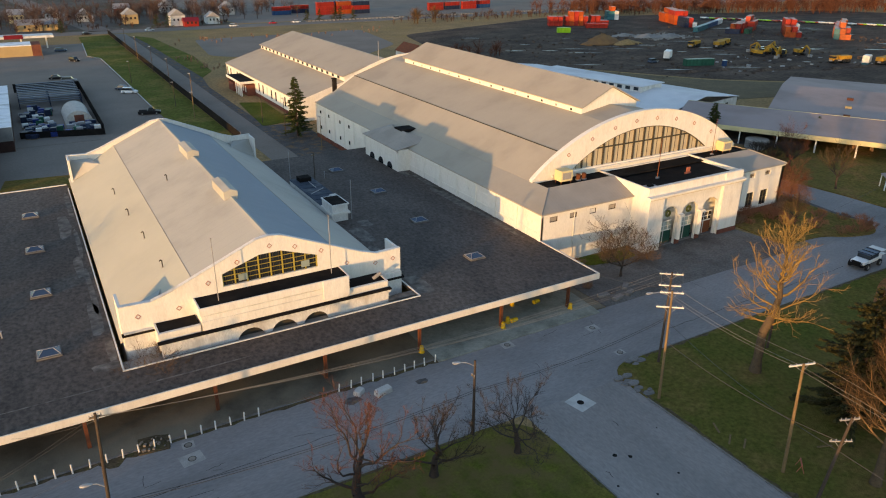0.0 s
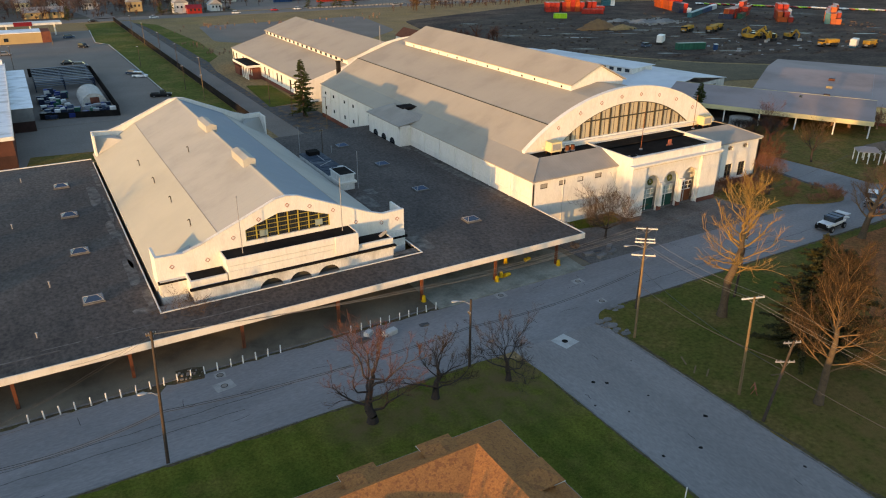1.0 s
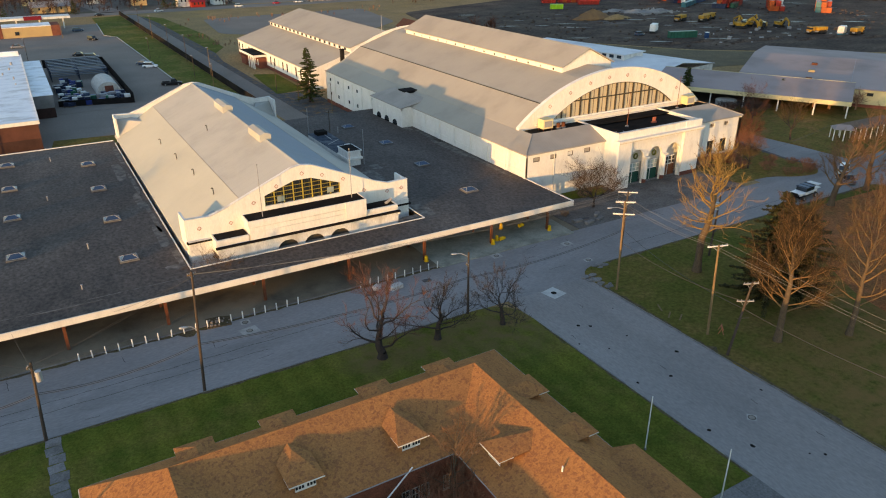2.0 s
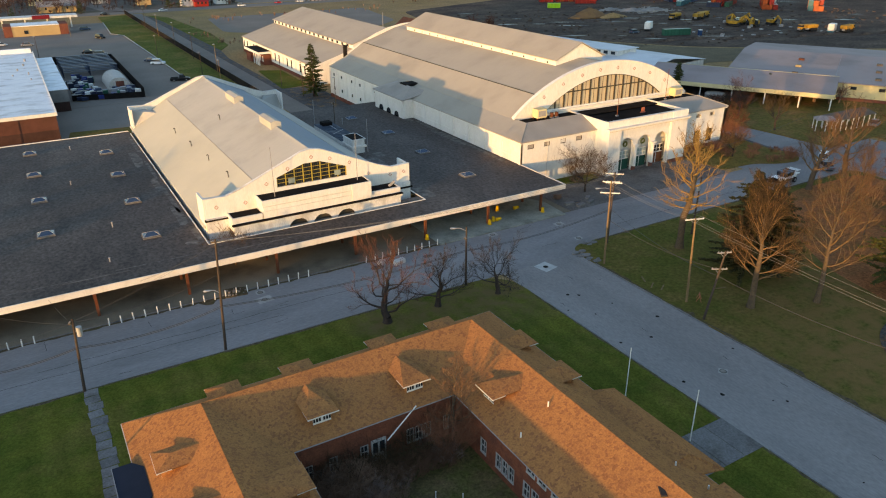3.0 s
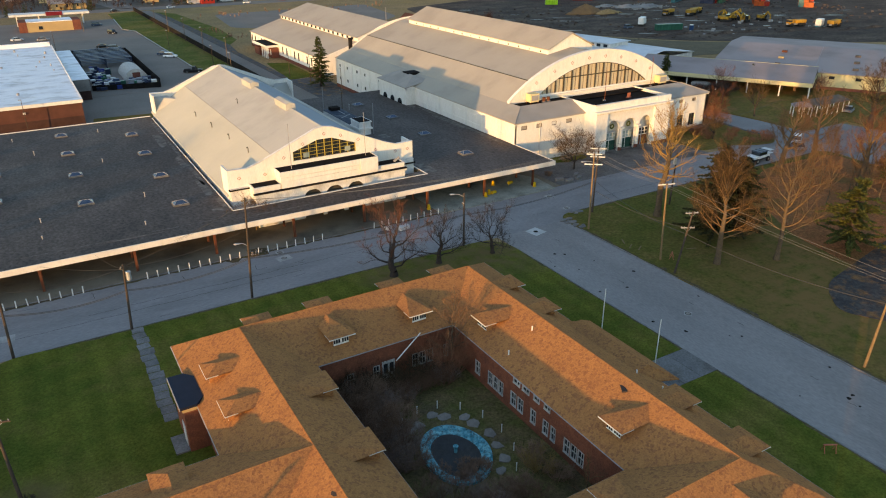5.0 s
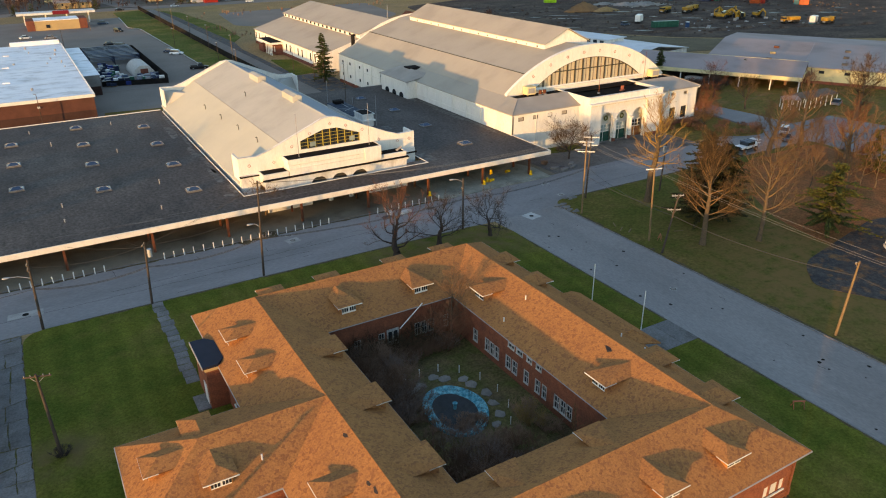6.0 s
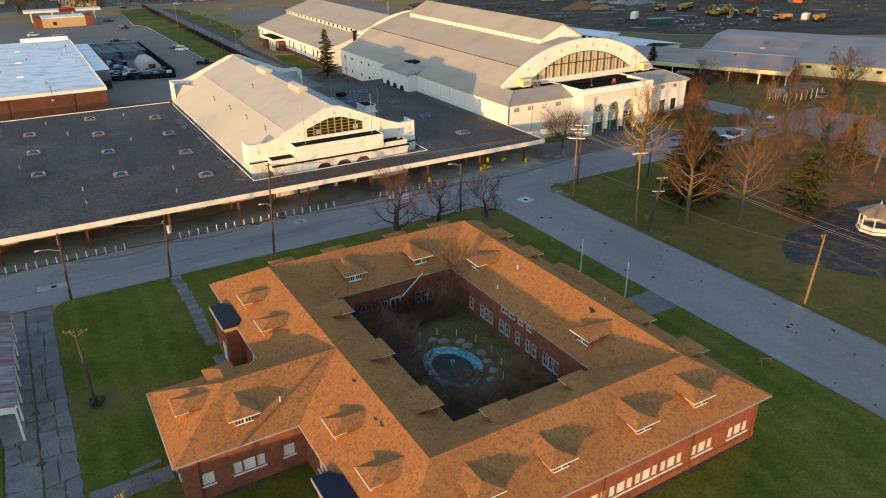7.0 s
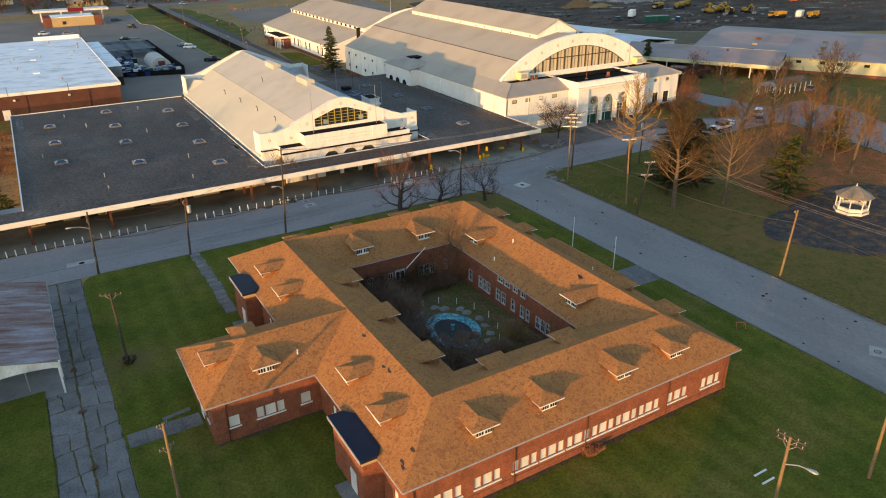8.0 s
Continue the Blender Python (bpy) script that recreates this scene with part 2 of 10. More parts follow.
M["twig_red"] = mat("twig_red", (0.125, 0.050, 0.030), (0.085, 0.038, 0.025), 2.0, 0.95, spec=0.02)
M["twig"] = mat("twig", (0.105, 0.064, 0.034), (0.075, 0.048, 0.027), 2.0, 0.95, spec=0.02)
M["twig_dark"] = mat("twig_dark", (0.064, 0.042, 0.024), (0.046, 0.031, 0.019), 2.0, 0.95, spec=0.02)
M["gazebo_asphalt"] = mat("gazebo_asphalt", (0.048, 0.045, 0.046), (0.078, 0.068, 0.062), 0.5, 0.92, (0.24, 0.115, 0.045), 0.85, 0.45, 0.015, 20, fine=0.35, fine_scale=3, spec=0.04)
M["twig_russet"] = mat("twig_russet", (0.29, 0.13, 0.075), (0.20, 0.09, 0.055), 2.0, 0.95, spec=0.02)
M["needle"] = mat("needle", (0.045, 0.062, 0.018), (0.072, 0.080, 0.022), 1.0, 0.9, fine=0.35)
M["frame_dull"] = mat("frame_dull", (0.54, 0.52, 0.48), (0.40, 0.38, 0.35), 2.0, 0.8, (0.26, 0.24, 0.21), 0.5, 1.2, fine=0.15)
M["edge_earth"] = mat("edge_earth", (0.115, 0.085, 0.052), (0.075, 0.058, 0.038), 1.4, 0.95, (0.085, 0.088, 0.022), 0.6, 0.8, 0.03, 9, fine=0.4, fine_scale=5, spec=0.03)
M["brush_grey"] = mat("brush_grey", (0.235, 0.165, 0.135), (0.155, 0.112, 0.092), 1.5, 0.95, fine=0.3, spec=0.02)
M["needle_rust"] = mat("needle_rust", (0.060, 0.052, 0.018), (0.040, 0.040, 0.015), 0.8, 0.9, fine=0.35)
M["needle_pine"] = mat("needle_pine", (0.062, 0.070, 0.017), (0.092, 0.086, 0.021), 0.8, 0.9, fine=0.35)
M["twig_soft"] = mat("twig_soft", (0.172, 0.092, 0.056), (0.122, 0.070, 0.044), 2.0, 0.95, spec=0.02)
M["walk_concrete"] = mat("walk_concrete", (0.30, 0.30, 0.255), (0.24, 0.245, 0.21), 0.3, 0.9, (0.15, 0.145, 0.12), 0.65, 0.3, 0.012, 20, fine=0.16, fine_scale=3, spec=0.04)
M["needle_olive"] = mat("needle_olive", (0.088, 0.084, 0.017), (0.118, 0.098, 0.021), 1.0, 0.9, fine=0.3)
M["brush"] = mat("brush", (0.28, 0.165, 0.108), (0.19, 0.115, 0.078), 1.5, 0.95, fine=0.3, spec=0.02)
M["white_roof"] = mat("white_membrane", (0.80, 0.81, 0.82), (0.70, 0.72, 0.75), 0.2, 0.6, (0.42, 0.41, 0.40), 0.85, 0.16, stretch=(1, 1.6, 1), fine=0.08)
M["tan_wall"] = mat("tan_wall", (0.44, 0.32, 0.16), (0.40, 0.29, 0.15), 0.4, 0.85, fine=0.06)
M["cream"] = mat("cream_wall", (0.62, 0.54, 0.30), (0.55, 0.48, 0.28), 0.4, 0.85, (0.45, 0.38, 0.24), 0.4, 0.3, fine=0.06)
M["shed_roof"] = mat("shed_roof", (0.345, 0.278, 0.262), (0.300, 0.242, 0.230), 0.07, 0.8, (0.22, 0.178, 0.162), 0.5, 0.08, fine=0.08, spec=0.05)
M["rust_sheet"] = mat("rust_sheet", (0.190, 0.092, 0.070), (0.275, 0.215, 0.215), 0.9, 0.9, (0.360, 0.355, 0.385), 0.8, 0.40, 0.006, 6, stretch=(0.22, 1.6, 1), fine=0.3, spec=0.02)
M["blue_white"] = mat("blue_white_roof", (0.66, 0.67, 0.68), (0.57, 0.58, 0.60), 0.12, 0.75, (0.42, 0.42, 0.43), 0.5, 0.1, fine=0.06, spec=0.06)
M["pool"] = mat("pool_paint", (0.030, 0.215, 0.265), (0.20, 0.48, 0.50), 2.2, 0.8, (0.055, 0.058, 0.055), 0.9, 2.6, 0.01, 10, fine=0.4, fine_scale=6, spec=0.05)
M["pool_floor"] = mat("pool_floor", (0.060, 0.060, 0.062), (0.045, 0.045, 0.042), 0.8, 0.9, (0.09, 0.08, 0.07), 0.5, 0.6, fine=0.2)
M["gazebo_shingle"] = mat("gazebo_shingle", (0.240, 0.200, 0.155), (0.190, 0.158, 0.124), 0.8, 0.9, (0.14, 0.115, 0.09), 0.6, 0.5, 0.01, 12, fine=0.25, fine_scale=5, spec=0.03)
M["stone"] = mat("stone", (0.265, 0.230, 0.195), (0.195, 0.172, 0.150), 1.2, 0.95, bump=0.03, fine=0.2, per_object=0.15)
M["tyre"] = mat("tyre", (0.02, 0.02, 0.02), (0.03, 0.03, 0.03), 3, 0.9)
M["machine"] = mat("machine_yellow", (0.40, 0.225, 0.030), (0.28, 0.155, 0.028), 0.6, 0.7, (0.10, 0.068, 0.036), 0.8, 0.45, fine=0.25)
M["dirt_heap"] = mat("dirt_heap", (0.23, 0.13, 0.06), (0.17, 0.10, 0.055), 0.3, 0.95, bump=0.1, bump_scale=1.5, fine=0.2)
M["puddle"] = mat("puddle", (0.030, 0.030, 0.034), (0.050, 0.046, 0.046), 0.6, 0.34, spec=0.3)


def paint(name, c, rough=0.4, metal=0.0):
    return mat(name, c, tuple(v * 0.82 for v in c), 0.6, rough, fine=0.10, metal=metal, per_object=0.22)


for key, c in dict(car_black=(0.012, 0.012, 0.014), car_white=(0.72, 0.72, 0.72), car_grey=(0.20, 0.21, 0.23), car_blue=(0.06, 0.09, 0.14), car_red=(0.42, 0.02, 0.03),
                   box_red=(0.30, 0.028, 0.020), box_orange=(0.36, 0.070, 0.02), box_blue=(0.02, 0.06, 0.15), box_green=(0.02, 0.10, 0.07), box_teal=(0.03, 0.13, 0.16), box_lime=(0.28, 0.55, 0.03), box_navy=(0.02, 0.03, 0.06), box_white=(0.66, 0.66, 0.64), tarp_blue=(0.015, 0.035, 0.16), maroon=(0.20, 0.02, 0.03), sage=(0.30, 0.36, 0.33)).items():
    M[key] = paint(key, c)


def glass_mat(name, c, rough=0.08):
    m = bpy.data.materials.new(name)
    m.use_nodes = True
    b = m.node_tree.nodes["Principled BSDF"]
    b.inputs["Base Color"].default_value, b.inputs["Roughness"].default_value, b.inputs["Specular IOR Level"].default_value = (*c, 1), rough, 0.6
    return m


M["glass"] = glass_mat("window_glass", (0.02, 0.025, 0.03))
M["sky_glass"] = glass_mat("skylight_glass", (0.030, 0.055, 0.100), 0.25)


def lined(name, base, axis, pitch, dark=0.75):
    """A copy of a material with fine parallel seams across one axis, as relief and slightly darker joints."""
    m = base.copy()
    m.name = name
    n, l = m.node_tree.nodes, m.node_tree.links
    b = n["Principled BSDF"]
    tc, sep = n.new("ShaderNodeTexCoord"), n.new("ShaderNodeSeparateXYZ")
    l.new(tc.outputs["Object"], sep.inputs[0])
    k = n.new("ShaderNodeMath")
    k.operation = "MULTIPLY"
    k.inputs[1].default_value = 1.0 / pitch
    l.new(sep.outputs[axis], k.inputs[0])
    f = n.new("ShaderNodeMath")
    f.operation = "FRACT"
    l.new(k.outputs[0], f.inputs[0])
    s = n.new("ShaderNodeMapRange")
    s.inputs["From Min"].default_value, s.inputs["From Max"].default_value = 0.0, 0.10
    s.inputs["To Min"].default_value, s.inputs["To Max"].default_value = dark, 1.0
    l.new(f.outputs[0], s.inputs["Value"])
    old = b.inputs["Base Color"].links[0].from_socket
    x = n.new("ShaderNodeVectorMath")
    x.operation = "SCALE"
    l.new(old, x.inputs[0])
    l.new(s.outputs["Result"], x.inputs["Scale"])
    l.new(x.outputs["Vector"], b.inputs["Base Color"])
    return m


M["seam_roof_x"] = lined("seam_roof_x", M["seam_roof"], "X", 0.55, 0.72)
M["seam_roof_y"] = lined("seam_roof_y", M["seam_roof"], "Y", 0.55, 0.85)
M["shingle_course"] = lined("shingle_course", M["shingle"], "Z", 0.065, 0.86)
M["brick_course"] = lined("brick_course", M["brick"], "Z", 0.225, 0.90)
M["hall_roof_lined"] = lined("hall_roof_lined", M["hall_roof"], "Y", 1.9, 0.94)
M["hall_low_lined"] = lined("hall_low_lined", M["hall_roof_low"], "Y", 1.9, 0.96)
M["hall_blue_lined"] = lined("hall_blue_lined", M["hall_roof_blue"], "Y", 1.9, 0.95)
M["dull_roof"] = mat("dull_roof", (0.165, 0.130, 0.105), (0.125, 0.100, 0.082), 0.6, 0.9, (0.09, 0.075, 0.062), 0.6, 0.4, fine=0.2, spec=0.03)
M["arena_roof_lined"] = lined("arena_roof_lined", M["arena_roof"], "Y", 1.9, 0.95)
M["shed_roof_lined"] = lined("shed_roof_lined", M["shed_roof"], "Y", 1.2, 0.92)
M["membrane_laps"] = lined("roof_membrane_laps", M["membrane"], "Y", 1.0, 0.86)
M["rust_sheet_lined"] = lined("rust_sheet_lined", M["rust_sheet"], "Y", 0.8, 0.82)



def striped(name, base, axis, pitch, depth):
    """A copy of a material with soft parallel mowing stripes across one axis."""
    m = base.copy()
    m.name = name
    n, l = m.node_tree.nodes, m.node_tree.links
    b = n["Principled BSDF"]
    tc, sep, k, f, r, x = n.new("ShaderNodeTexCoord"), n.new("ShaderNodeSeparateXYZ"), n.new("ShaderNodeMath"), n.new("ShaderNodeMath"), n.new("ShaderNodeMapRange"), n.new("ShaderNodeVectorMath")
    k.operation, f.operation, x.operation = "MULTIPLY", "SINE", "SCALE"
    k.inputs[1].default_value = 2 * math.pi / pitch
    r.inputs["From Min"].default_value, r.inputs["To Min"].default_value, r.inputs["To Max"].default_value = -1.0, 1 - depth, 1 + depth
    l.new(tc.outputs["Object"], sep.inputs[0])
    l.new(sep.outputs[axis], k.inputs[0])
    l.new(k.outputs[0], f.inputs[0])
    l.new(f.outputs[0], r.inputs["Value"])
    l.new(b.inputs["Base Color"].links[0].from_socket, x.inputs[0])
    l.new(r.outputs["Result"], x.inputs["Scale"])
    l.new(x.outputs["Vector"], b.inputs["Base Color"])
    return m


def worn(m, spots, colour):
    """Mixes thin trodden ground into a material round each (x, y, radius), broken up by noise."""
    n, l = m.node_tree.nodes, m.node_tree.links
    b = n["Principled BSDF"]
    tc, nz = n.new("ShaderNodeTexCoord"), n.new("ShaderNodeTexNoise")
    nz.inputs["Scale"].default_value, nz.inputs["Detail"].default_value = 0.55, 6.0
    l.new(tc.outputs["Object"], nz.inputs["Vector"])
    for x, y, r in spots:
        d, f, a, k, mx = n.new("ShaderNodeVectorMath"), n.new("ShaderNodeMapRange"), n.new("ShaderNodeMapRange"), n.new("ShaderNodeMath"), n.new("ShaderNodeMix")
        d.operation, k.operation, mx.data_type = "DISTANCE", "MULTIPLY", "RGBA"
        d.inputs[1].default_value = (x, y, 0)
        f.inputs["From Min"].default_value, f.inputs["From Max"].default_value = r, r * 0.25
        a.inputs["From Min"].default_value, a.inputs["From Max"].default_value = 0.30, 0.62
        l.new(tc.outputs["Object"], d.inputs[0])
        l.new(d.outputs["Value"], f.inputs["Value"])
        l.new(nz.outputs["Fac"], a.inputs["Value"])
        l.new(f.outputs["Result"], k.inputs[0])
        l.new(a.outputs["Result"], k.inputs[1])
        l.new(k.outputs[0], mx.inputs["Factor"])
        l.new(b.inputs["Base Color"].links[0].from_socket, mx.inputs["A"])
        mx.inputs["B"].default_value = (*colour, 1)
        l.new(mx.outputs["Result"], b.inputs["Base Color"])
    return m


M["grass_mown"] = striped("grass_mown", M["grass"], "X", 2.6, 0.08)
worn(M["grass_mown"], ((30.5, 38.5, 9.0), (21.5, 40.0, 6.5), (15.0, 40.0, 4.5), (-28.0, 18.4, 4.0)), (0.150, 0.105, 0.045))
worn(M["grass_park"], ((72.0, 14.0, 26.0), (56.0, 6.0, 16.0), (70.0, -20.0, 30.0)), (0.185, 0.112, 0.042))

# ---- building tools ----
ORG = {}


class G:
    """Gathers faces, in world places, for one mesh."""

    def __init__(self):
        self.v, self.f = [], []

    def poly(self, *pts):
        k = len(self.v)
        self.v += [tuple(p) for p in pts]
        self.f.append(tuple(range(k, k + len(pts))))
        return self

    def box(self, x0, x1, y0, y1, z0, z1):
        k = len(self.v)
        self.v += [(x, y, z) for z in (z0, z1) for x, y in ((x0, y0), (x1, y0), (x1, y1), (x0, y1))]
        self.f += [tuple(k + i for i in q) for q in ((3, 2, 1, 0), (4, 5, 6, 7), (0, 1, 5, 4), (1, 2, 6, 5), (2, 3, 7, 6), (3, 0, 4, 7))]
        return self

    def obox(self, c, u, w, su, sv, sz):
        """A box about c = (x, y, base z), turned so that its length su runs along the heading u (degrees)."""
        ca, sa = math.cos(radians(u)), math.sin(radians(u))
        k = len(self.v)
        for z in (c[2], c[2] + sz):
            for a, b in ((-su / 2, -sv / 2), (su / 2, -sv / 2), (su / 2, sv / 2), (-su / 2, sv / 2)):
                self.v.append((c[0] + a * ca - b * sa, c[1] + a * sa + b * ca, z))
        self.f += [tuple(k + i for i in q) for q in ((3, 2, 1, 0), (4, 5, 6, 7), (0, 1, 5, 4), (1, 2, 6, 5), (2, 3, 7, 6), (3, 0, 4, 7))]
        return self

    def prism(self, pts, z0, z1):
        k, n = len(self.v), len(pts)
        self.v += [(x, y, z) for z in (z0, z1) for x, y in pts]
        self.f.append(tuple(reversed(range(k, k + n))))
        self.f.append(tuple(range(k + n, k + 2 * n)))
        self.f += [(k + i, k + (i + 1) % n, k + n + (i + 1) % n, k + n + i) for i in range(n)]
        return self

    def along_y(self, prof, y0, y1):
        """A closed x-z outline drawn out from y0 to y1."""
        k, n = len(self.v), len(prof)
        self.v += [(x, y, z) for y in (y0, y1) for x, z in prof]
        self.f.append(tuple(range(k, k + n)))
        self.f.append(tuple(reversed(range(k + n, k + 2 * n))))
        self.f += [(k + (i + 1) % n, k + i, k + n + i, k + n + (i + 1) % n) for i in range(n)]
        return self

    def along_x(self, prof, x0, x1):
        k, n = len(self.v), len(prof)
        self.v += [(x, y, z) for x in (x0, x1) for y, z in prof]
        self.f.append(tuple(reversed(range(k, k + n))))
        self.f.append(tuple(range(k + n, k + 2 * n)))
        self.f += [(k + i, k + (i + 1) % n, k + n + (i + 1) % n, k + n + i) for i in range(n)]
        return self

    def sheet(self, top, thick):
        """A slab: the polygon `top` (3D points) with a thickness downwards."""
        k, n = len(self.v), len(top)
        self.v += [tuple(p) for p in top] + [(p[0], p[1], p[2] - thick) for p in top]
        self.f.append(tuple(range(k, k + n)))
        self.f.append(tuple(reversed(range(k + n, k + 2 * n))))
        self.f += [(k + i, k + n + i, k + n + (i + 1) % n, k + (i + 1) % n) for i in range(n)]
        return self

    def tube(self, p0, p1, r0, r1=None, n=8, caps=True):
        r1 = r0 if r1 is None else r1
        p0, p1 = Vector(p0), Vector(p1)
        d = (p1 - p0).normalized()
        a = d.orthogonal().normalized()
        b = d.cross(a)
        k = len(self.v)
        for p, r in ((p0, r0), (p1, r1)):
            for i in range(n):
                t = 2 * math.pi * i / n
                self.v.append(tuple(p + (a * math.cos(t) + b * math.sin(t)) * r))
        self.f += [(k + i, k + (i + 1) % n, k + n + (i + 1) % n, k + n + i) for i in range(n)]
        if caps:
            self.f.append(tuple(reversed(range(k, k + n))))
            self.f.append(tuple(range(k + n, k + 2 * n)))
        return self

    def path(self, pts, radii, n=6):
        for i in range(len(pts) - 1):
            self.tube(pts[i], pts[i + 1], radii[i], radii[i + 1], n, False)
        return self

    def rings(self, rings, cap=True):
        """Skins a list of equal rings of points."""
        k, n = len(self.v), len(rings[0])
        for r in rings:
            self.v += [tuple(p) for p in r]
        for j in range(len(rings) - 1):
            self.f += [(k + j * n + i, k + j * n + (i + 1) % n, k + (j + 1) * n + (i + 1) % n, k + (j + 1) * n + i) for i in range(n)]
        if cap:
            self.f.append(tuple(reversed(range(k, k + n))))
            self.f.append(tuple(range(k + (len(rings) - 1) * n, k + len(rings) * n)))
        return self


WELDED = {"gable_wall", "arched_front", "coping", "front_wall", "court_wall_east", "court_wall_north", "south_wall", "north_wall", "east_wall", "west_wall", "wing_south_wall", "wing_west_wall", "arcade", "arcade_wall", "rear_wall", "scallop_board"}


def part(name, g, material, parent=None, label="", smooth=False, bevel=0.0, tidy=True):
    """One mesh object under a thing or a part; g holds world places."""
    o = ORG.get(parent, Vector((0, 0, 0)))
    me = bpy.data.meshes.new(name)
    me.from_pydata([(x - o[0], y - o[1], z - o[2]) for x, y, z in g.v], [], g.f)
    if tidy and len(g.f) < 4000:
        bm = bmesh.new()
        bm.from_mesh(me)
        if bevel:
            bmesh.ops.bevel(bm, geom=bm.edges, offset=bevel, segments=1, affect="EDGES", clamp_overlap=True)
        bmesh.ops.recalc_face_normals(bm, faces=bm.faces)
        if name in WELDED:
            bmesh.ops.remove_doubles(bm, verts=bm.verts, dist=0.0005)
        bm.to_mesh(me)
        bm.free()
    if smooth:
        me.polygons.foreach_set("use_smooth", [True] * len(me.polygons))
    me.materials.append(material)
    ob = new(name, me)
    ob.parent = parent
    ORG[ob] = o
    if label:
        tagged(ob, label=label)
    return ob


def thing(name, x, y, z, label, category, group="", kind=""):
    ob = new(name)
    ob.location = (x, y, z)
    ORG[ob] = Vector((x, y, z))
    return tagged(ob, label, category, group, kind)


def solid(name, g, material, at, label, category, group="", kind="", **kw):
    """A thing that is one mesh."""
    me = bpy.data.meshes.new(name)
    me.from_pydata([(x - at[0], y - at[1], z - at[2]) for x, y, z in g.v], [], g.f)
    if len(g.f) < 4000:
        bm = bmesh.new()
        bm.from_mesh(me)
        bmesh.ops.recalc_face_normals(bm, faces=bm.faces)
        bm.to_mesh(me)
        bm.free()
    if kw.get("smooth"):
        me.polygons.foreach_set("use_smooth", [True] * len(me.polygons))
    me.materials.append(material)
    ob = new(name, me)
    ob.location = at
    ORG[ob] = Vector(at)
    return tagged(ob, label, category, group, kind)


def holed_x(g, x0, x1, z0, z1, y0, y1, holes):
    """A wall along x between y0 and y1 with rectangular openings (xa, xb, za, zb)."""
    xs = sorted({x0, x1, *(v for h in holes for v in h[:2] if x0 < v < x1)})
    for a, b in zip(xs, xs[1:]):
        mid = (a + b) / 2
        cuts = sorted((h[2], h[3]) for h in holes if h[0] < mid < h[1])
        z = z0
        for za, zb in cuts:
            if za > z:
                g.box(a, b, y0, y1, z, za)
            z = zb
        if z < z1:
            g.box(a, b, y0, y1, z, z1)
    return g


def holed_y(g, y0, y1, z0, z1, x0, x1, holes):
    ys = sorted({y0, y1, *(v for h in holes for v in h[:2] if y0 < v < y1)})
    for a, b in zip(ys, ys[1:]):
        mid = (a + b) / 2
        cuts = sorted((h[2], h[3]) for h in holes if h[0] < mid < h[1])
        z = z0
        for za, zb in cuts:
            if za > z:
                g.box(x0, x1, a, b, z, za)
            z = zb
        if z < z1:
            g.box(x0, x1, a, b, z, z1)
    return g


def arch_x(g, xa, xb, zs, zt, y0, y1, n=12):
    """Fills a wall along x above a round arch that springs at zs between xa and xb, up to zt."""
    c, r = (xa + xb) / 2, (xb - xa) / 2
    for i in range(n):
        t0, t1 = math.pi * (1 - i / n), math.pi * (1 - (i + 1) / n)
        p, q = (c + r * math.cos(t0), zs + r * math.sin(t0)), (c + r * math.cos(t1), zs + r * math.sin(t1))
        g.along_y([p, q, (q[0], zt), (p[0], zt)], y0, y1)
    return g


def rounded(pts, radii, n=6):
    """A polygon with rounded corners."""
    out = []
    m = len(pts)
    for i, (p, r) in enumerate(zip(pts, radii)):
        if not r:
            out.append(p)
            continue
        a, b = Vector(pts[i - 1]), Vector(pts[(i + 1) % m])
        p = Vector(p)
        u, w = (a - p).normalized(), (b - p).normalized()
        s, e = p + u * r, p + w * r
        for k in range(n + 1):
            t = k / n
            q = s * (1 - t) ** 2 + p * 2 * t * (1 - t) + e * t * t
            out.append((q.x, q.y))
    return out


# ---- the ground ----
def strip(name, pts, z, material, label, category, thick=0.12, kind="structure"):
    g = G().prism(pts, z - thick, z)
    return solid(name, g, material, (0, 0, 0), label, category, kind=kind)


gg = G().poly((-1500, -400, -0.05), (1800, -400, -0.05), (1800, 2600, -0.05), (-1500, 2600, -0.05))
solid("ground", gg, M["soil"], (0, 0, 0), "brown winter earth and thin grass", "ground", kind="structure")

# streets between the halls
strip("road_main", [(-160, 43.2), (142, 43.2), (140, 56.2), (-160, 56.2)], 0.0, M["asphalt"], "worn grey asphalt street with patches", "road")
strip("road_side", [(34.85, -160), (47.4, -160), (47.4, 43.196), (34.85, 43.196)], 0.0, M["asphalt_pale"], "worn grey asphalt side street", "road")
strip("road_east", [(99.6, 56.204), (126.4, 56.204), (126.0, 68), (124.6, 80), (121, 87), (112, 84), (100, 69.5)], 0.0, M["asphalt"], "grey asphalt lane past the arena corner", "road")
strip("road_east_lane", [(117.5, 43.196), (115, 28), (110, 5), (108, -60), (121, -60), (127, 5), (134, 30), (140, 43.196)], 0.0, M["asphalt"], "grey asphalt lane beside the park", "road")
strip("forecourt", [(57.4, 56.204), (95.6, 56.204), (95.2, 62), (94.2, 66.9), (57.4, 69.9)], 0.004, M["forecourt"], "cracked grey asphalt forecourt of the arena", "pavement")

strip("covered_walk", [(32.3, 55.5), (55.6, 55.5), (56.0, 61.4), (54, 66), (32.3, 66)], 0.13, M["walk_concrete"], "pale greenish concrete slab under the canopy", "pavement", 0.2)

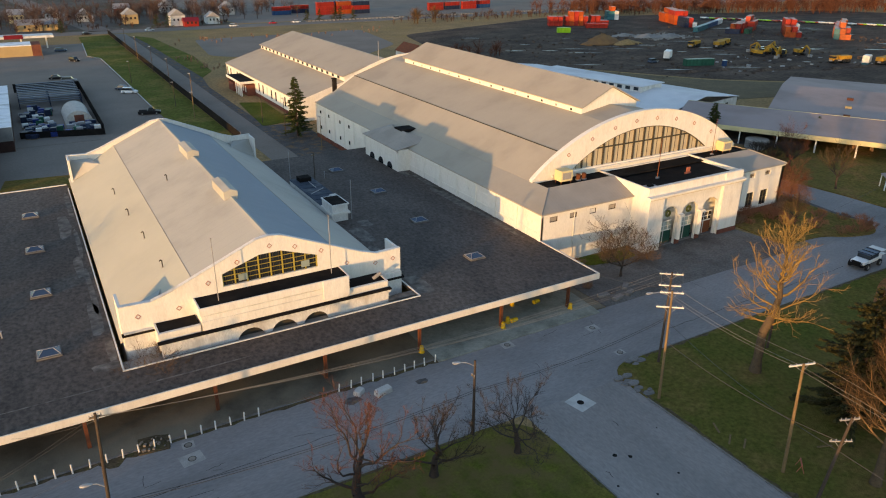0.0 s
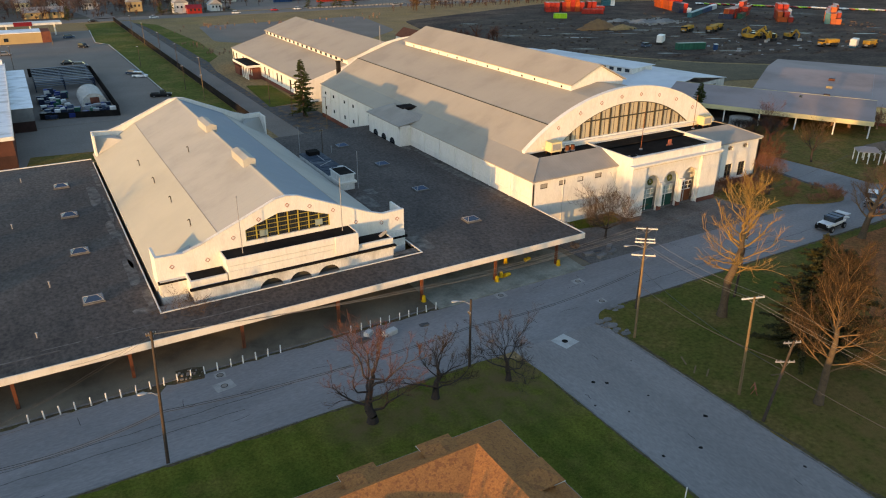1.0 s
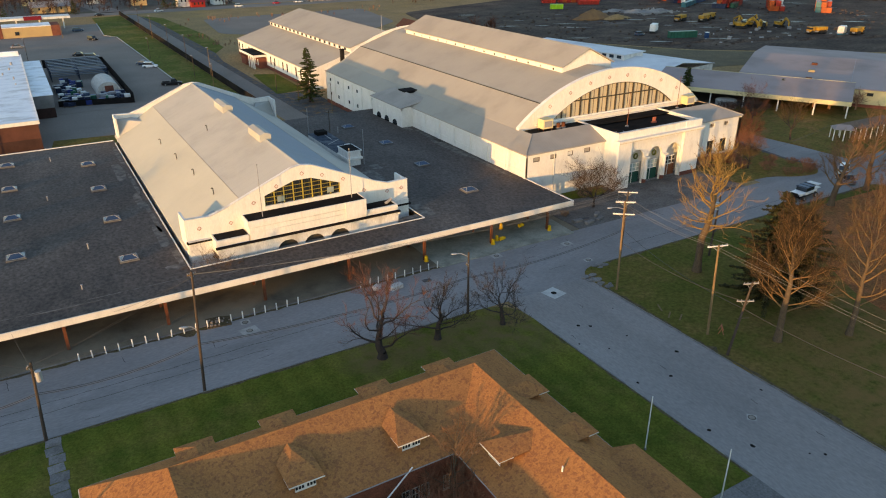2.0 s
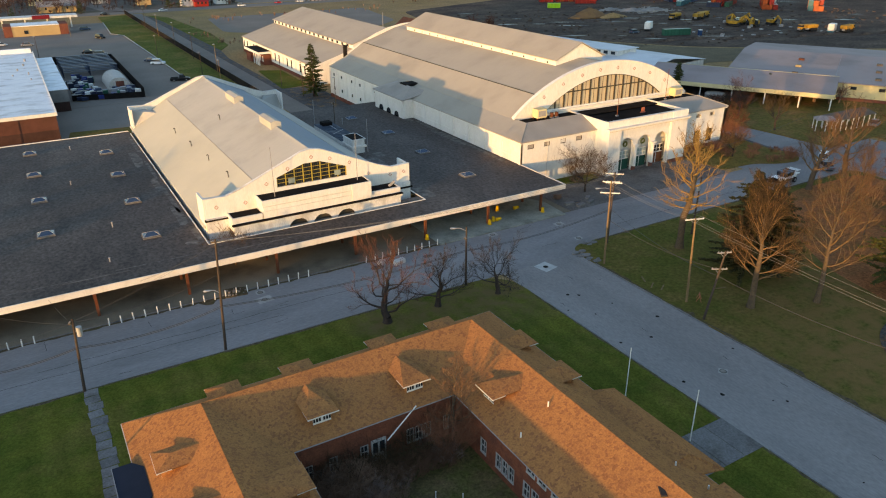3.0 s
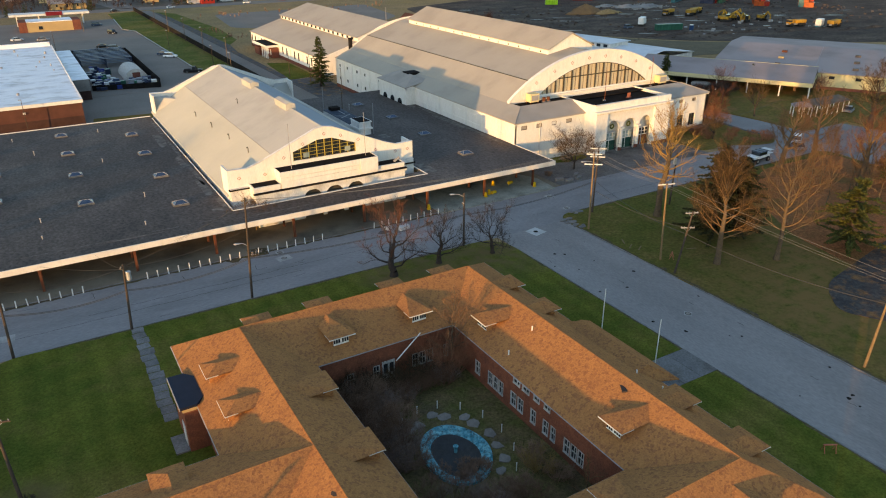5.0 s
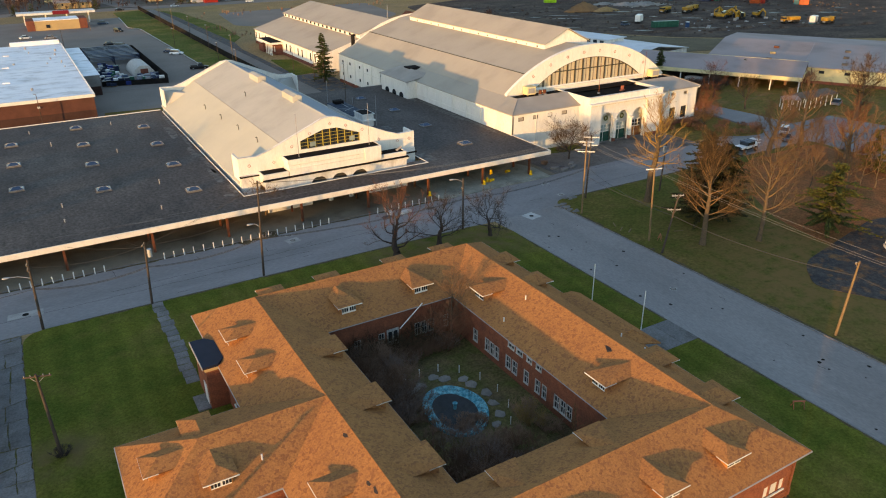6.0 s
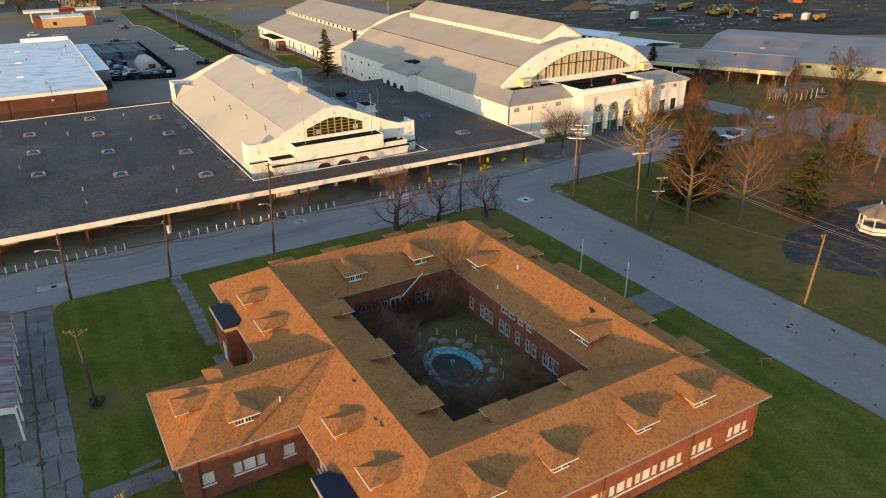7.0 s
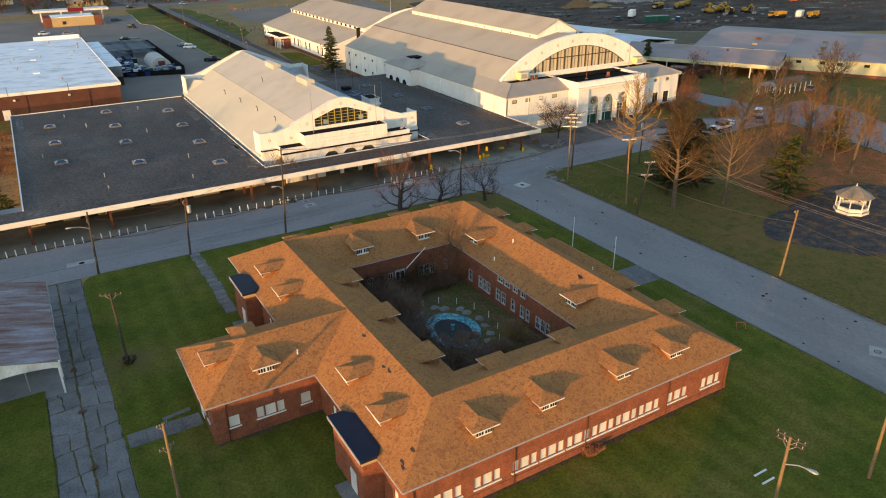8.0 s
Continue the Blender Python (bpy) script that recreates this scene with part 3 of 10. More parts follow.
strip("forecourt_bed", rounded([(64.0, 67.0), (69.0, 66.0), (72.4, 66.4), (72.8, 68.6), (66.0, 69.8), (62.6, 69.9)], [0.5] * 6), 0.09, M["grass"], "small grass bed against the arena wall", "lawn", 0.12)

# lawns stand a kerb's height over the streets
strip("lawn_court", rounded([(-30.2, -160), (34.85, -160), (34.85, 43.2), (-30.2, 43.2)], [0, 0, 5.0, 3.0]), 0.10, M["grass_mown"], "mown green lawn round the brick building", "lawn", 0.2)
strip("lawn_east", rounded([(47.4, -160), (107, -160), (109.5, 5), (114.5, 28), (117, 45.4), (47.4, 45.4)], [0, 0, 0, 0, 3, 3.5]), 0.10, M["grass_park"], "olive lawn turning brown under bare trees", "lawn", 0.2)
strip("park_floor", rounded([(70, 9), (100, -30), (106, -25), (109, 6), (113.8, 28), (115.5, 43), (96, 43.6), (84, 38), (73, 22)], [3] * 9), 0.13, M["leaf_litter"], "russet fallen leaves under the trees", "ground", 0.1)
strip("lawn_arena", rounded([(95.5, 58.0), (104, 57.4), (108, 54.8), (113, 53.8), (116.4, 56.6), (115.2, 63), (116.6, 75), (115.5, 79), (112, 80), (109.6, 70.2), (95.4, 69.2)], [1.5, 2, 2, 2, 1.5, 2, 2, 1, 1, 0.5, 0.5]), 0.10, M["grass_dry"], "thin grass beside the arena", "lawn", 0.2)
strip("lane_gutter", rounded([(115.2, 56.6), (117.6, 56.6), (116.4, 63), (117.9, 75), (117.0, 80), (115.0, 80), (116.0, 75), (114.6, 63)], [1] * 8), 0.008, M["asphalt_dark"], "dark muddy edge of the lane", "pavement")
strip("lawn_far_east", rounded([(126.6, 56.3), (200, 56.3), (200, 112), (146, 99), (128, 90), (125.2, 80), (126.4, 68)], [2, 2, 2, 2, 2, 2, 0]), 0.10, M["grass_dry"], "dull grass before the long sheds", "lawn", 0.2)
strip("lawn_beyond_lane", [(121.2, -60), (200, -60), (200, 56.19), (142.2, 56.19), (142.2, 43), (134.2, 29.8), (127.2, 5)], 0.09, M["grass_dry"], "dry grass and dirt beyond the lane", "lawn", 0.2)

# gazebo's dark paving
strip("gazebo_paving", rounded([(57, 4), (64, -8), (92, -8), (95, 8), (86, 13.5), (62, 9)], [2, 3, 4, 4, 4, 3]), 0.16, M["gazebo_asphalt"], "dark wet asphalt round the gazebo", "pavement", 0.1)

# behind the flat roof: verge, service road, car park, embankment, drive
strip("verge_back", [(-120, 129.6), (36, 129.6), (36, 146), (-8, 151.5), (-9, 144.4), (-120, 144.4)], 0.06, M["grass_dry"], "rough grass verge behind the flat roof", "lawn", 0.12)
strip("service_road", [(-160, 145.2), (-30, 145.1), (36.5, 141.2), (36.5, 177), (12, 176.8), (-160, 178)], 0.0, M["lot"], "grey asphalt service road", "road")
strip("car_park", [(-160, 178.2), (12, 177), (36.5, 177.2), (33, 199.5), (28.2, 209), (27.6, 254), (26.6, 311), (22.6, 320), (24.8, 364), (-5, 366), (-160, 366)], 0.004, M["lot"], "wide grey asphalt car park", "car park")
strip("embankment", [(31, 150), (39.4, 150), (39.1, 392), (25.4, 388), (24.6, 364), (22.4, 320), (26.4, 311), (27.4, 254), (28.0, 209)], 0.16, M["grass_bank"], "green grass strip beside the car park", "lawn", 0.3)
for a, b in (((28.0, 209), (27.4, 254)), ((27.4, 254), (26.4, 311)), ((26.4, 311), (22.4, 320)), ((22.4, 320), (24.6, 364))):
    d = Vector((b[0] - a[0], b[1] - a[1])).normalized() * 0.3
    strip("kerb_car_park", [a, b, (b[0] + d.y, b[1] - d.x), (a[0] + d.y, a[1] - d.x)], 0.2, M["fresh_concrete"], "pale concrete kerb along the car park", "kerb", 0.2)
strip("drive_north", [(41.0, 129.5), (46.9, 129.5), (47.2, 395), (41.2, 395)], 0.0, M["lot"], "long asphalt drive along a fence", "road")
strip("drive_shoulder", [(46.95, 129.5), (48.3, 129.5), (49.2, 172), (49.4, 232), (51.6, 250), (52.4, 290), (50.0, 372), (47.3, 386)], 0.008, M["asphalt_dark"], "crumbling dark asphalt shoulder with weeds", "pavement")
strip("verge_drive", [(51.5, 250), (57.5, 262), (60, 300), (56, 372), (48.6, 384), (50.4, 352)], 0.06, M["grass_bank"], "green grass verge beside the drive", "lawn")
strip("yard_barn", [(47.9, 129.5), (57, 129.5), (58, 172), (48.4, 172)], 0.004, M["asphalt_dark"], "broken asphalt yard beside the arena", "pavement")
strip("lawn_barn", rounded([(48.5, 172.1), (57, 174), (57.5, 200), (51, 203)], [1, 1, 1, 1]), 0.08, M["grass"], "green lawn before the low hall", "lawn")
strip("lot_far", rounded([(66, 300), (110, 262), (150, 300), (160, 362), (72, 356)], [6, 6, 6, 6, 6]), 0.004, M["lot"], "bare grey asphalt lot", "pavement")
strip("avenue", [(-500, 395), (700, 404), (700, 420), (-500, 411)], 0.0, M["lot"], "far avenue", "road")
strip("town_lots", [(-500, 411.2), (109, 416), (88, 760), (-500, 760)], -0.01, M["town_lot"], "grey-brown town lots and yards", "ground", 0.03)
strip("avenue_cross", [(32, 411.4), (44, 411.6), (10, 700), (-6, 700)], 0.0, M["lot"], "far residential street", "road")
strip("container_lot", [(110, 420), (700, 424), (700, 760), (90, 760)], 0.0, M["lot"], "pale paved container lot", "pavement")
strip("yard_mud", rounded([(150, 250), (206, 166), (250, 132), (330, 90), (620, 160), (520, 330), (290, 372), (170, 330)], [8] * 8), 0.004, M["yard"], "black wet mud yard", "ground")
strip("grass_behind", [(118, 150), (150, 215), (149, 248), (204, 165), (246, 131), (246, 122), (185, 138), (150, 130)], 0.03, M["scrub_ground"], "dull grass strip behind the sheds", "lawn")

# puddles in the yard
random.seed(11)
for i in range(48):
    px, py = random.uniform(180, 400), random.uniform(165, 310)
    if px * 0.4 + py < 262 or px > 470:
        continue
    n, rx, ry = 14, random.uniform(2.0, 9.0), random.uniform(0.3, 1.1)
    pts = []
    for k in range(n):
        u, w = rx * math.cos(2 * math.pi * k / n) * random.uniform(0.5, 1.15), ry * math.sin(2 * math.pi * k / n) * random.uniform(0.5, 1.15)
        pts.append((px + u * 0.86 + w * 0.5, py - u * 0.5 + w * 0.86))
    strip("puddle", pts, 0.012, M["puddle"], "shallow puddle on black mud", "puddle", 0.01, "")

# kerbs: pale stone edges in pieces along the lawns
random.seed(3)
kerb_mesh = bpy.data.meshes.new("kerb_stone")
kg = G().box(-1.18, 1.18, -0.075, 0.075, -0.1, 0.125)
kerb_mesh.from_pydata(kg.v, [], kg.f)
kerb_mesh.materials.append(M["slab"])


def kerb_line(name, a, b, label):
    k = thing(name, a[0], a[1], 0, label, "kerb", kind="structure")
    a, b = Vector(a), Vector(b)
    n = max(1, round((b - a).length / 2.4))
    ang = math.atan2(b.y - a.y, b.x - a.x)
    for i in range(n):
        if random.random() < 0.06:
            continue
        p = a.lerp(b, (i + 0.5) / n)
        ob = new("kerb_stone", kerb_mesh)
        ob.parent = k
        ob.location = (p.x - a.x, p.y - a.y, random.uniform(-0.035, 0.0))
        ob.rotation_euler = (0, random.uniform(-0.006, 0.006), ang + random.uniform(-0.01, 0.01))


kerb_line("kerb_street", (-26, 43.24), (28.8, 43.24), "weathered concrete kerb along the lawn")
kerb_line("kerb_side", (34.89, 37.5), (34.89, 8.3), "weathered concrete kerb along the side street")
kerb_line("kerb_side_south", (34.89, 2.6), (34.89, -40), "weathered concrete kerb along the side street")
kerb_line("kerb_east", (47.36, 41.5), (47.36, -40), "overgrown concrete kerb under the poles")
kerb_line("kerb_east_street", (52, 45.42), (113, 45.42), "weathered concrete kerb along the street")
kerb_line("kerb_canopy", (-60, 56.16), (32.2, 56.16), "low concrete edge of the covered walk")



# bare earth and dead leaves where the lawns meet their kerbs
def edge_dirt(name, a, b, inward, wide, label):
    a, b, w = Vector((*a, 0)), Vector((*b, 0)), Vector((*inward, 0))
    n = max(6, int((b - a).length / 0.8))
    near = [a.lerp(b, i / n) for i in range(n + 1)]
    far = [p + w * wide * random.uniform(0.25, 1.2) * (1.7 if random.random() < 0.1 else 1.0) for p in near]
    strip(name, [(p.x, p.y) for p in near] + [(p.x, p.y) for p in reversed(far)], 0.106, M["edge_earth"], label, "ground", 0.05)


random.seed(29)
edge_dirt("verge_street", (28.0, 43.14), (-25, 43.14), (0, -1), 0.34, "brown earth and dead leaves along the kerb")
edge_dirt("verge_side", (34.78, -38), (34.78, 37.0), (-1, 0), 0.26, "brown earth and dead leaves along the kerb")
edge_dirt("verge_east", (47.46, 40.5), (47.46, -38), (1, 0), 0.42, "brown earth and dead leaves along the kerb")
edge_dirt("verge_east_street", (53, 45.32), (112, 45.32), (0, -1), 0.38, "brown earth and dead leaves along the kerb")

# ---- the flat-roofed market round the hall ----
ZR = 4.07
market = thing("canopy_building", 10, 60, 0, "long flat-roofed market building with white fascia", "canopy building")
roof = G()
roof.box(-35.2, 1.85, 58.0, 129.4, 3.72, ZR)
roof.box(1.85, 34.3, 58.0, 63.65, 3.72, ZR)
roof.box(34.3, 57.0, 58.0, 127.6, 3.72, ZR)
roof.box(-75, -35.2, 58.0, 62.6, 3.72, ZR)
part("flat_roof", roof, M["membrane_laps"], market, "dark grey worn roofing felt")
g = G()
g.box(-75, 57.22, 57.86, 57.996, 3.36, 4.16)
part("fascia", g, M["fascia"], market, "white-painted metal fascia with stains")
g = G().box(57.0, 57.22, 58.0, 69.9, 3.36, 4.16)
part("fascia", g, M["fascia"], market)
g = G().box(-75, 57, 58.0, 66.0, 3.40, 3.70)
part("soffit", g, M["concrete"], market)
# thin white edging round the hall and at the back
for b in ((1.70, 1.85, 63.5, 127.4, ZR, ZR + 0.10), (1.85, 34.45, 63.5, 63.65, ZR, ZR + 0.10), (34.3, 34.45, 63.65, 70.5, ZR, ZR + 0.10), (-35.4, -35.2, 62.6, 129.5, ZR - 0.3, ZR + 0.14), (-35.2, 1.7, 129.4, 129.6, ZR - 0.3, ZR + 0.14)):
    part("roof_edge", G().box(*b), M["trim"], market)
# pale repairs on the felt
random.seed(5)
for lay, (cx, cy, sx, sy) in enumerate(((0.4, 65.2, 2.6, 1.6), (0.6, 76, 1.4, 9), (0.4, 92, 1.2, 8), (-0.2, 108, 1.8, 10), (35.8, 66.5, 2.2, 5.5), (-33.6, 60.2, 3.0, 3.2), (55.6, 92, 1.8, 14), (55.2, 110, 1.4, 9), (-33.8, 120, 1.4, 12), (1.0, 84, 0.7, 14), (1.0, 101, 0.6, 12), (1.1, 118, 0.8, 14), (1.2, 68.5, 0.9, 5), (55.9, 80, 1.0, 16), (56.2, 101, 0.9, 10), (35.6, 78, 1.6, 4.5), (36.4, 84.5, 2.6, 6.5), (38.6, 88.5, 2.0, 3.0), (-31.4, 59.6, 5.0, 1.0), (-12, 60.8, 9, 0.25), (-4, 61.6, 12, 0.18), (-20, 61.2, 14, 0.2), (8, 60.3, 10, 0.22), (33.8, 64.8, 6.5, 1.4))):
    n = 12
    pts = [(cx + sx / 2 * math.copysign(abs(math.cos(a)) ** 0.5, math.cos(a)) * random.uniform(0.75, 1.1), cy + sy / 2 * math.copysign(abs(math.sin(a)) ** 0.5, math.sin(a)) * random.uniform(0.8, 1.1)) for a in [2 * math.pi * k / n for k in range(n)]]
    part("roof_patch", G().prism(pts, ZR - 0.01, ZR + 0.004 + 0.003 * (lay % 4)), M["patch"], market, "pale worn repair")
# walls under the roof
g = G()
holed_x(g, -35, 2.0, 0.1, 3.4, 66.0, 66.3, [(x, x + 2.6, 0.1, 2.7) for x in (-33, -28, -20, -13, -6)])
part("rear_wall", g, M["tan_wall"], market, "tan block wall under the flat roof")
g = G().box(-35.2, -34.9, 66.3, 129.3, 0, 3.72).box(-34.9, 34.3, 129.0, 129.3, 0, 3.72).box(34.3, 56.9, 127.2, 127.5, 0, 3.72).box(34.3, 57.0, 76.0, 76.3, 0, 3.7)
part("rear_wall", g, M["tan_wall"], market)
for x in (-32.4, -27.4, -19.4, -12.4, -5.4):
    part("roller_door", G().box(x - 0.6, x + 2.0, 66.12, 66.2, 0.1, 2.7), M["dark"], market)
g = G().box(-75, 57.1, 56.24, 66, -0.1, 0.12)
part("walk_floor", g, M["porch_floor"], market, "greenish concrete floor")
for x in (-57.6, -46.2, -35.0, -24.1, -12.9, -2.4, 9.1, 20.4, 31.6, 42.7, 52.9):
    part("column", G().box(x - 0.16, x + 0.16, 58.45, 58.77, 0.12, 3.42), M["rust_steel"], market, "rusty steel column")
    part("column", G().box(x - 0.14, x + 0.14, 63.3, 63.6, 0.12, 3.42), M["rust_steel"], market)

# skylights: a curb, a ribbed frame and a shallow glass ridge
def skylight(x, y):
    s = thing("skylight", x, y, ZR, "glazed skylight with pale metal frame on roofing felt", "skylight", "skylights on the flat roof")
    a, b = 1.15, 1.02
    part("curb", G().box(x - a, x + a, y - b, y + b, ZR + 0.002, ZR + 0.18), M["curb_grey"], s)
    g = G()
    h, z = ZR + 0.62, ZR + 0.24
    i, j = a - 0.12, b - 0.12
    p = [(x - i, y - j, z), (x + i, y - j, z), (x + i, y + j, z), (x - i, y + j, z)]
    r0, r1 = (x - 0.45, y, h), (x + 0.45, y, h)
    for q in ((p[0], p[1], r1, r0), (p[2], p[3], r0, r1), (p[1], p[2], r1), (p[3], p[0], r0)):
        part("pane", G().poly(*q), M["sky_glass"], s)
    for q0, q1 in ((p[0], r0), (p[3], r0), (p[1], r1), (p[2], r1), (r0, r1), (p[0], p[1]), (p[1], p[2]), (p[2], p[3]), (p[3], p[0])):
        part("rib", G().tube(q0, q1, 0.036, n=5), M["frame_grey"], s)
    return s


sky_first = skylight(-4.26, 70.6)
for x, y in ((-4.26, 85.8), (-4.26, 100.6), (-4.26, 115.4), (-16.5, 78.2), (-16.5, 93.3), (-16.5, 107.5), (-16.5, 121.6), (-28.4, 85.4), (-28.4, 100.0), (-28.4, 114.2), (46.1, 70.0), (46.1, 85.4), (46.6, 100.6), (45.0, 115.2)):
    copy_thing(sky_first, pose(x, y, ZR))
# small vent pipes
def vent_pipe(x, y, z, h):
    v = thing("vent_pipe", x, y, z, "small grey roof vent pipe", "vent pipe", "vent pipes on the flat roof")
    part("pipe", G().tube((x, y, z), (x, y, z + h), 0.08, n=8), M["gutter"], v)
    part("cap", G().tube((x, y, z + h), (x, y, z + h + 0.12), 0.13, n=8), M["gutter"], v)


for x, y, h in ((-8.3, 76.5, 0.7), (-10.2, 64.6, 0.5), (-11.6, 99, 0.6), (-22.8, 73, 0.6), (-21.8, 110, 0.7), (-9.8, 121, 0.6), (-25, 122, 0.5), (-31, 91, 0.5), (-23, 66.5, 0.4), (41.5, 112, 1.2)):
    vent_pipe(x, y, ZR, h)

# ---- the white gabled hall ----
HX0, HX1, HC = 2.5, 33.9, 18.2
HY0, HY1 = 67.67, 130.8
hall = thing("exhibition_hall", HC, HY0, 0, "white exhibition hall with stepped pavilion and pale gabled roof", "hall")
g = G()
g.box(HX0, HX0 + 0.3, HY0 + 0.4, HY1 - 0.4, 0, 4.75)
g.box(HX1 - 0.3, HX1, HY0 + 0.4, HY1 - 0.4, 0, 4.75)
part("side_wall", g, M["white_worn"], hall)


def gable(y0, y1, window):
    """The end wall with its sloped parapet and, if asked, the wide window opening."""
    out = [(HX0, 8.82), (5.6, 8.72), (7.6, 9.35), (HC - 1.4, 13.25), (HC, 13.45), (HC + 1.4, 13.25), (28.8, 9.35), (30.8, 8.72), (HX1, 8.82)]
    win = [(12.9, 10.15), (17.0, 11.55), (19.4, 11.55), (23.5, 10.15)]
    def top(x):
        for (a, za), (b, zb) in zip(out, out[1:]):
            if a <= x <= b:
                return za + (zb - za) * (x - a) / (b - a)
    def wtop(x):
        for (a, za), (b, zb) in zip(win, win[1:]):
            if a <= x <= b:
                return za + (zb - za) * (x - a) / (b - a)
    g = G()
    xs = sorted({p[0] for p in out} | ({p[0] for p in win} if window else set()))
    for a, b in zip(xs, xs[1:]):
        if window and a >= 12.9 - 1e-6 and b <= 23.5 + 1e-6:
            g.along_y([(a, 0), (b, 0), (b, 8.7), (a, 8.7)], y0, y1)
            g.along_y([(a, wtop(a)), (b, wtop(b)), (b, top(b)), (a, top(a))], y0, y1)
        else:
            g.along_y([(a, 0), (b, 0), (b, top(b)), (a, top(a))], y0, y1)
    wall = part("gable_wall", g, M["white"], hall, "white rendered gable with parapet")
    g = G()
    for (a, za), (b, zb) in zip(out, out[1:]):
        g.along_y([(a, za), (b, zb), (b, zb + 0.10), (a, za + 0.10)], y0 - 0.07, y1 + 0.07)
    part("coping", g, M["white_worn"], wall, "weathered coping with dark stains")
    return wall


front = gable(HY0, HY0 + 0.4, True)
gable(HY1 - 0.4, HY1, False)
# the window: ochre mullions over dark panes, some pale
g = G().along_y([(12.9, 8.72), (23.5, 8.72), (23.5, 10.15), (19.4, 11.55), (17.0, 11.55), (12.9, 10.15)], HY0 + 0.22, HY0 + 0.26)
part("glazing", g, M["glass"], front, "dark window panes")


def hw(x):
    return 10.15 + (x - 12.9) * 1.4 / 4.1 if x < 17 else 11.55 if x < 19.4 else 11.55 - (x - 19.4) * 1.4 / 4.1


for i, x in enumerate([12.95 + k * 10.5 / 8 for k in range(9)]):
    part("mullion", G().box(x - 0.07, x + 0.07, HY0 + 0.08, HY0 + 0.218, 8.7, hw(min(max(x, 12.91), 23.49))), M["ochre"], front, "ochre-painted mullion")
for z in (9.25, 9.8, 10.35, 10.9):
    w = 5.3 if z < 10.1 else 5.3 - (z - 10.15) * 4.1 / 1.4
    part("transom", G().box(HC - w + 0.02, HC + w - 0.02, HY0 + 0.12, HY0 + 0.2, z - 0.03, z + 0.03), M["ochre"], front)
for k in range(16):
    x = 12.95 + (k + 0.5) * 10.5 / 16 + (0.0)
    part("glazing_bar", G().box(x - 0.02, x + 0.02, HY0 + 0.15, HY0 + 0.21, 8.72, hw(x) - 0.02), M["mullion"], front)
for x, z in ((14.6, 9.0), (21.6, 9.0)):
    part("window_board", G().box(x, x + 0.95, HY0 + 0.02, HY0 + 0.07, z, z + 0.75), M["sage"], front, "pale grey board in the window")
# painted diamonds on the parapet
for x, z in ((4.2, 7.45), (8.2, 7.4), (11.4, 9.5), (14.6, 11.2), (HC, 12.35), (21.0, 11.7), (24.0, 10.6), (27.0, 8.4), (30.6, 7.6), (32.9, 7.7)):
    g = G()
    for a, b in (((0, .26), (.26, 0)), ((.26, 0), (0, -.26)), ((0, -.26), (-.26, 0)), ((-.26, 0), (0, .26))):
        g.tube((x + a[0], HY0 - 0.03, z + a[1]), (x + b[0], HY0 - 0.03, z + b[1]), 0.032, n=4)
    part("diamond", g, M["red_paint"], front, "faded red diamond emblem")

# roof: two pitches each side
def roof_sheet(name, pts, y0, y1, material, label=""):
    g = G()
    for (xa, za), (xb, zb) in zip(pts, pts[1:]):
        g.sheet([(xa, y0, za), (xb, y0, zb), (xb, y1, zb), (xa, y1, za)], 0.18)
    return part(name, g, material, hall, label)


roof_sheet("roof_slope", [(2.2, 4.85), (10.1, 9.68)], HY0 + 0.38, HY1 - 0.38, M["hall_low_lined"], "pale cream standing-seam roof")
roof_sheet("roof_slope", [(10.1, 9.68), (HC, 13.35)], HY0 + 0.38, HY1 - 0.38, M["hall_roof_lined"], "pale cream standing-seam roof")
roof_sheet("roof_slope", [(HC, 13.35), (26.3, 9.68)], HY0 + 0.38, HY1 - 0.38, M["hall_blue_lined"], "blue-grey roof slope, darker than its lower pitch")
roof_sheet("roof_slope", [(26.3, 9.68), (34.2, 4.85)], HY0 + 0.38, HY1 - 0.38, M["hall_roof_lined"])
# thin darker strips added to draw the subtle shade where the pitches fold
for x in (10.1, 26.3):
    part("fold_seam", G().tube((x, HY0 + 0.4, 9.68), (x, HY1 - 0.4, 9.68), 0.045, n=6), M["seam_roof"], hall, "thin grey strip painting the shade at the roof's fold")
part("ridge_cap", G().along_y([(HC - 0.35, 13.22), (HC, 13.43), (HC + 0.35, 13.22)], HY0 + 0.4, HY1 - 0.4), M["hall_roof"], hall)
# parapet returns at the four corners, with their sloped inner faces
for y, s in ((HY0 + 0.4, 1), (HY1 - 0.4, -1)):
    for x, d in ((HX0, 1), (HX1, -1)):
        xs = sorted((x, x + 0.3 * d))
        ys = sorted((y, y + 3.2 * s))
        part("corner_parapet", G().box(xs[0], xs[1], ys[0], ys[1], 4.6, 8.80), M["white"], hall)
        g = G()
        x2, y2 = x + 3.4 * d, y + 3.2 * s
        zr = 4.85 + (2.9 + 0.3) * 0.595
        g.sheet([(x + 0.3 * d, y, 8.0), (x2, y, 8.0), (x2 + 1.4 * d, y2 + 1.0 * s, 7.9), (x + 0.3 * d, y2, 5.4)], 0.1)
        part("roof_cricket", g, M["hall_roof"], hall)
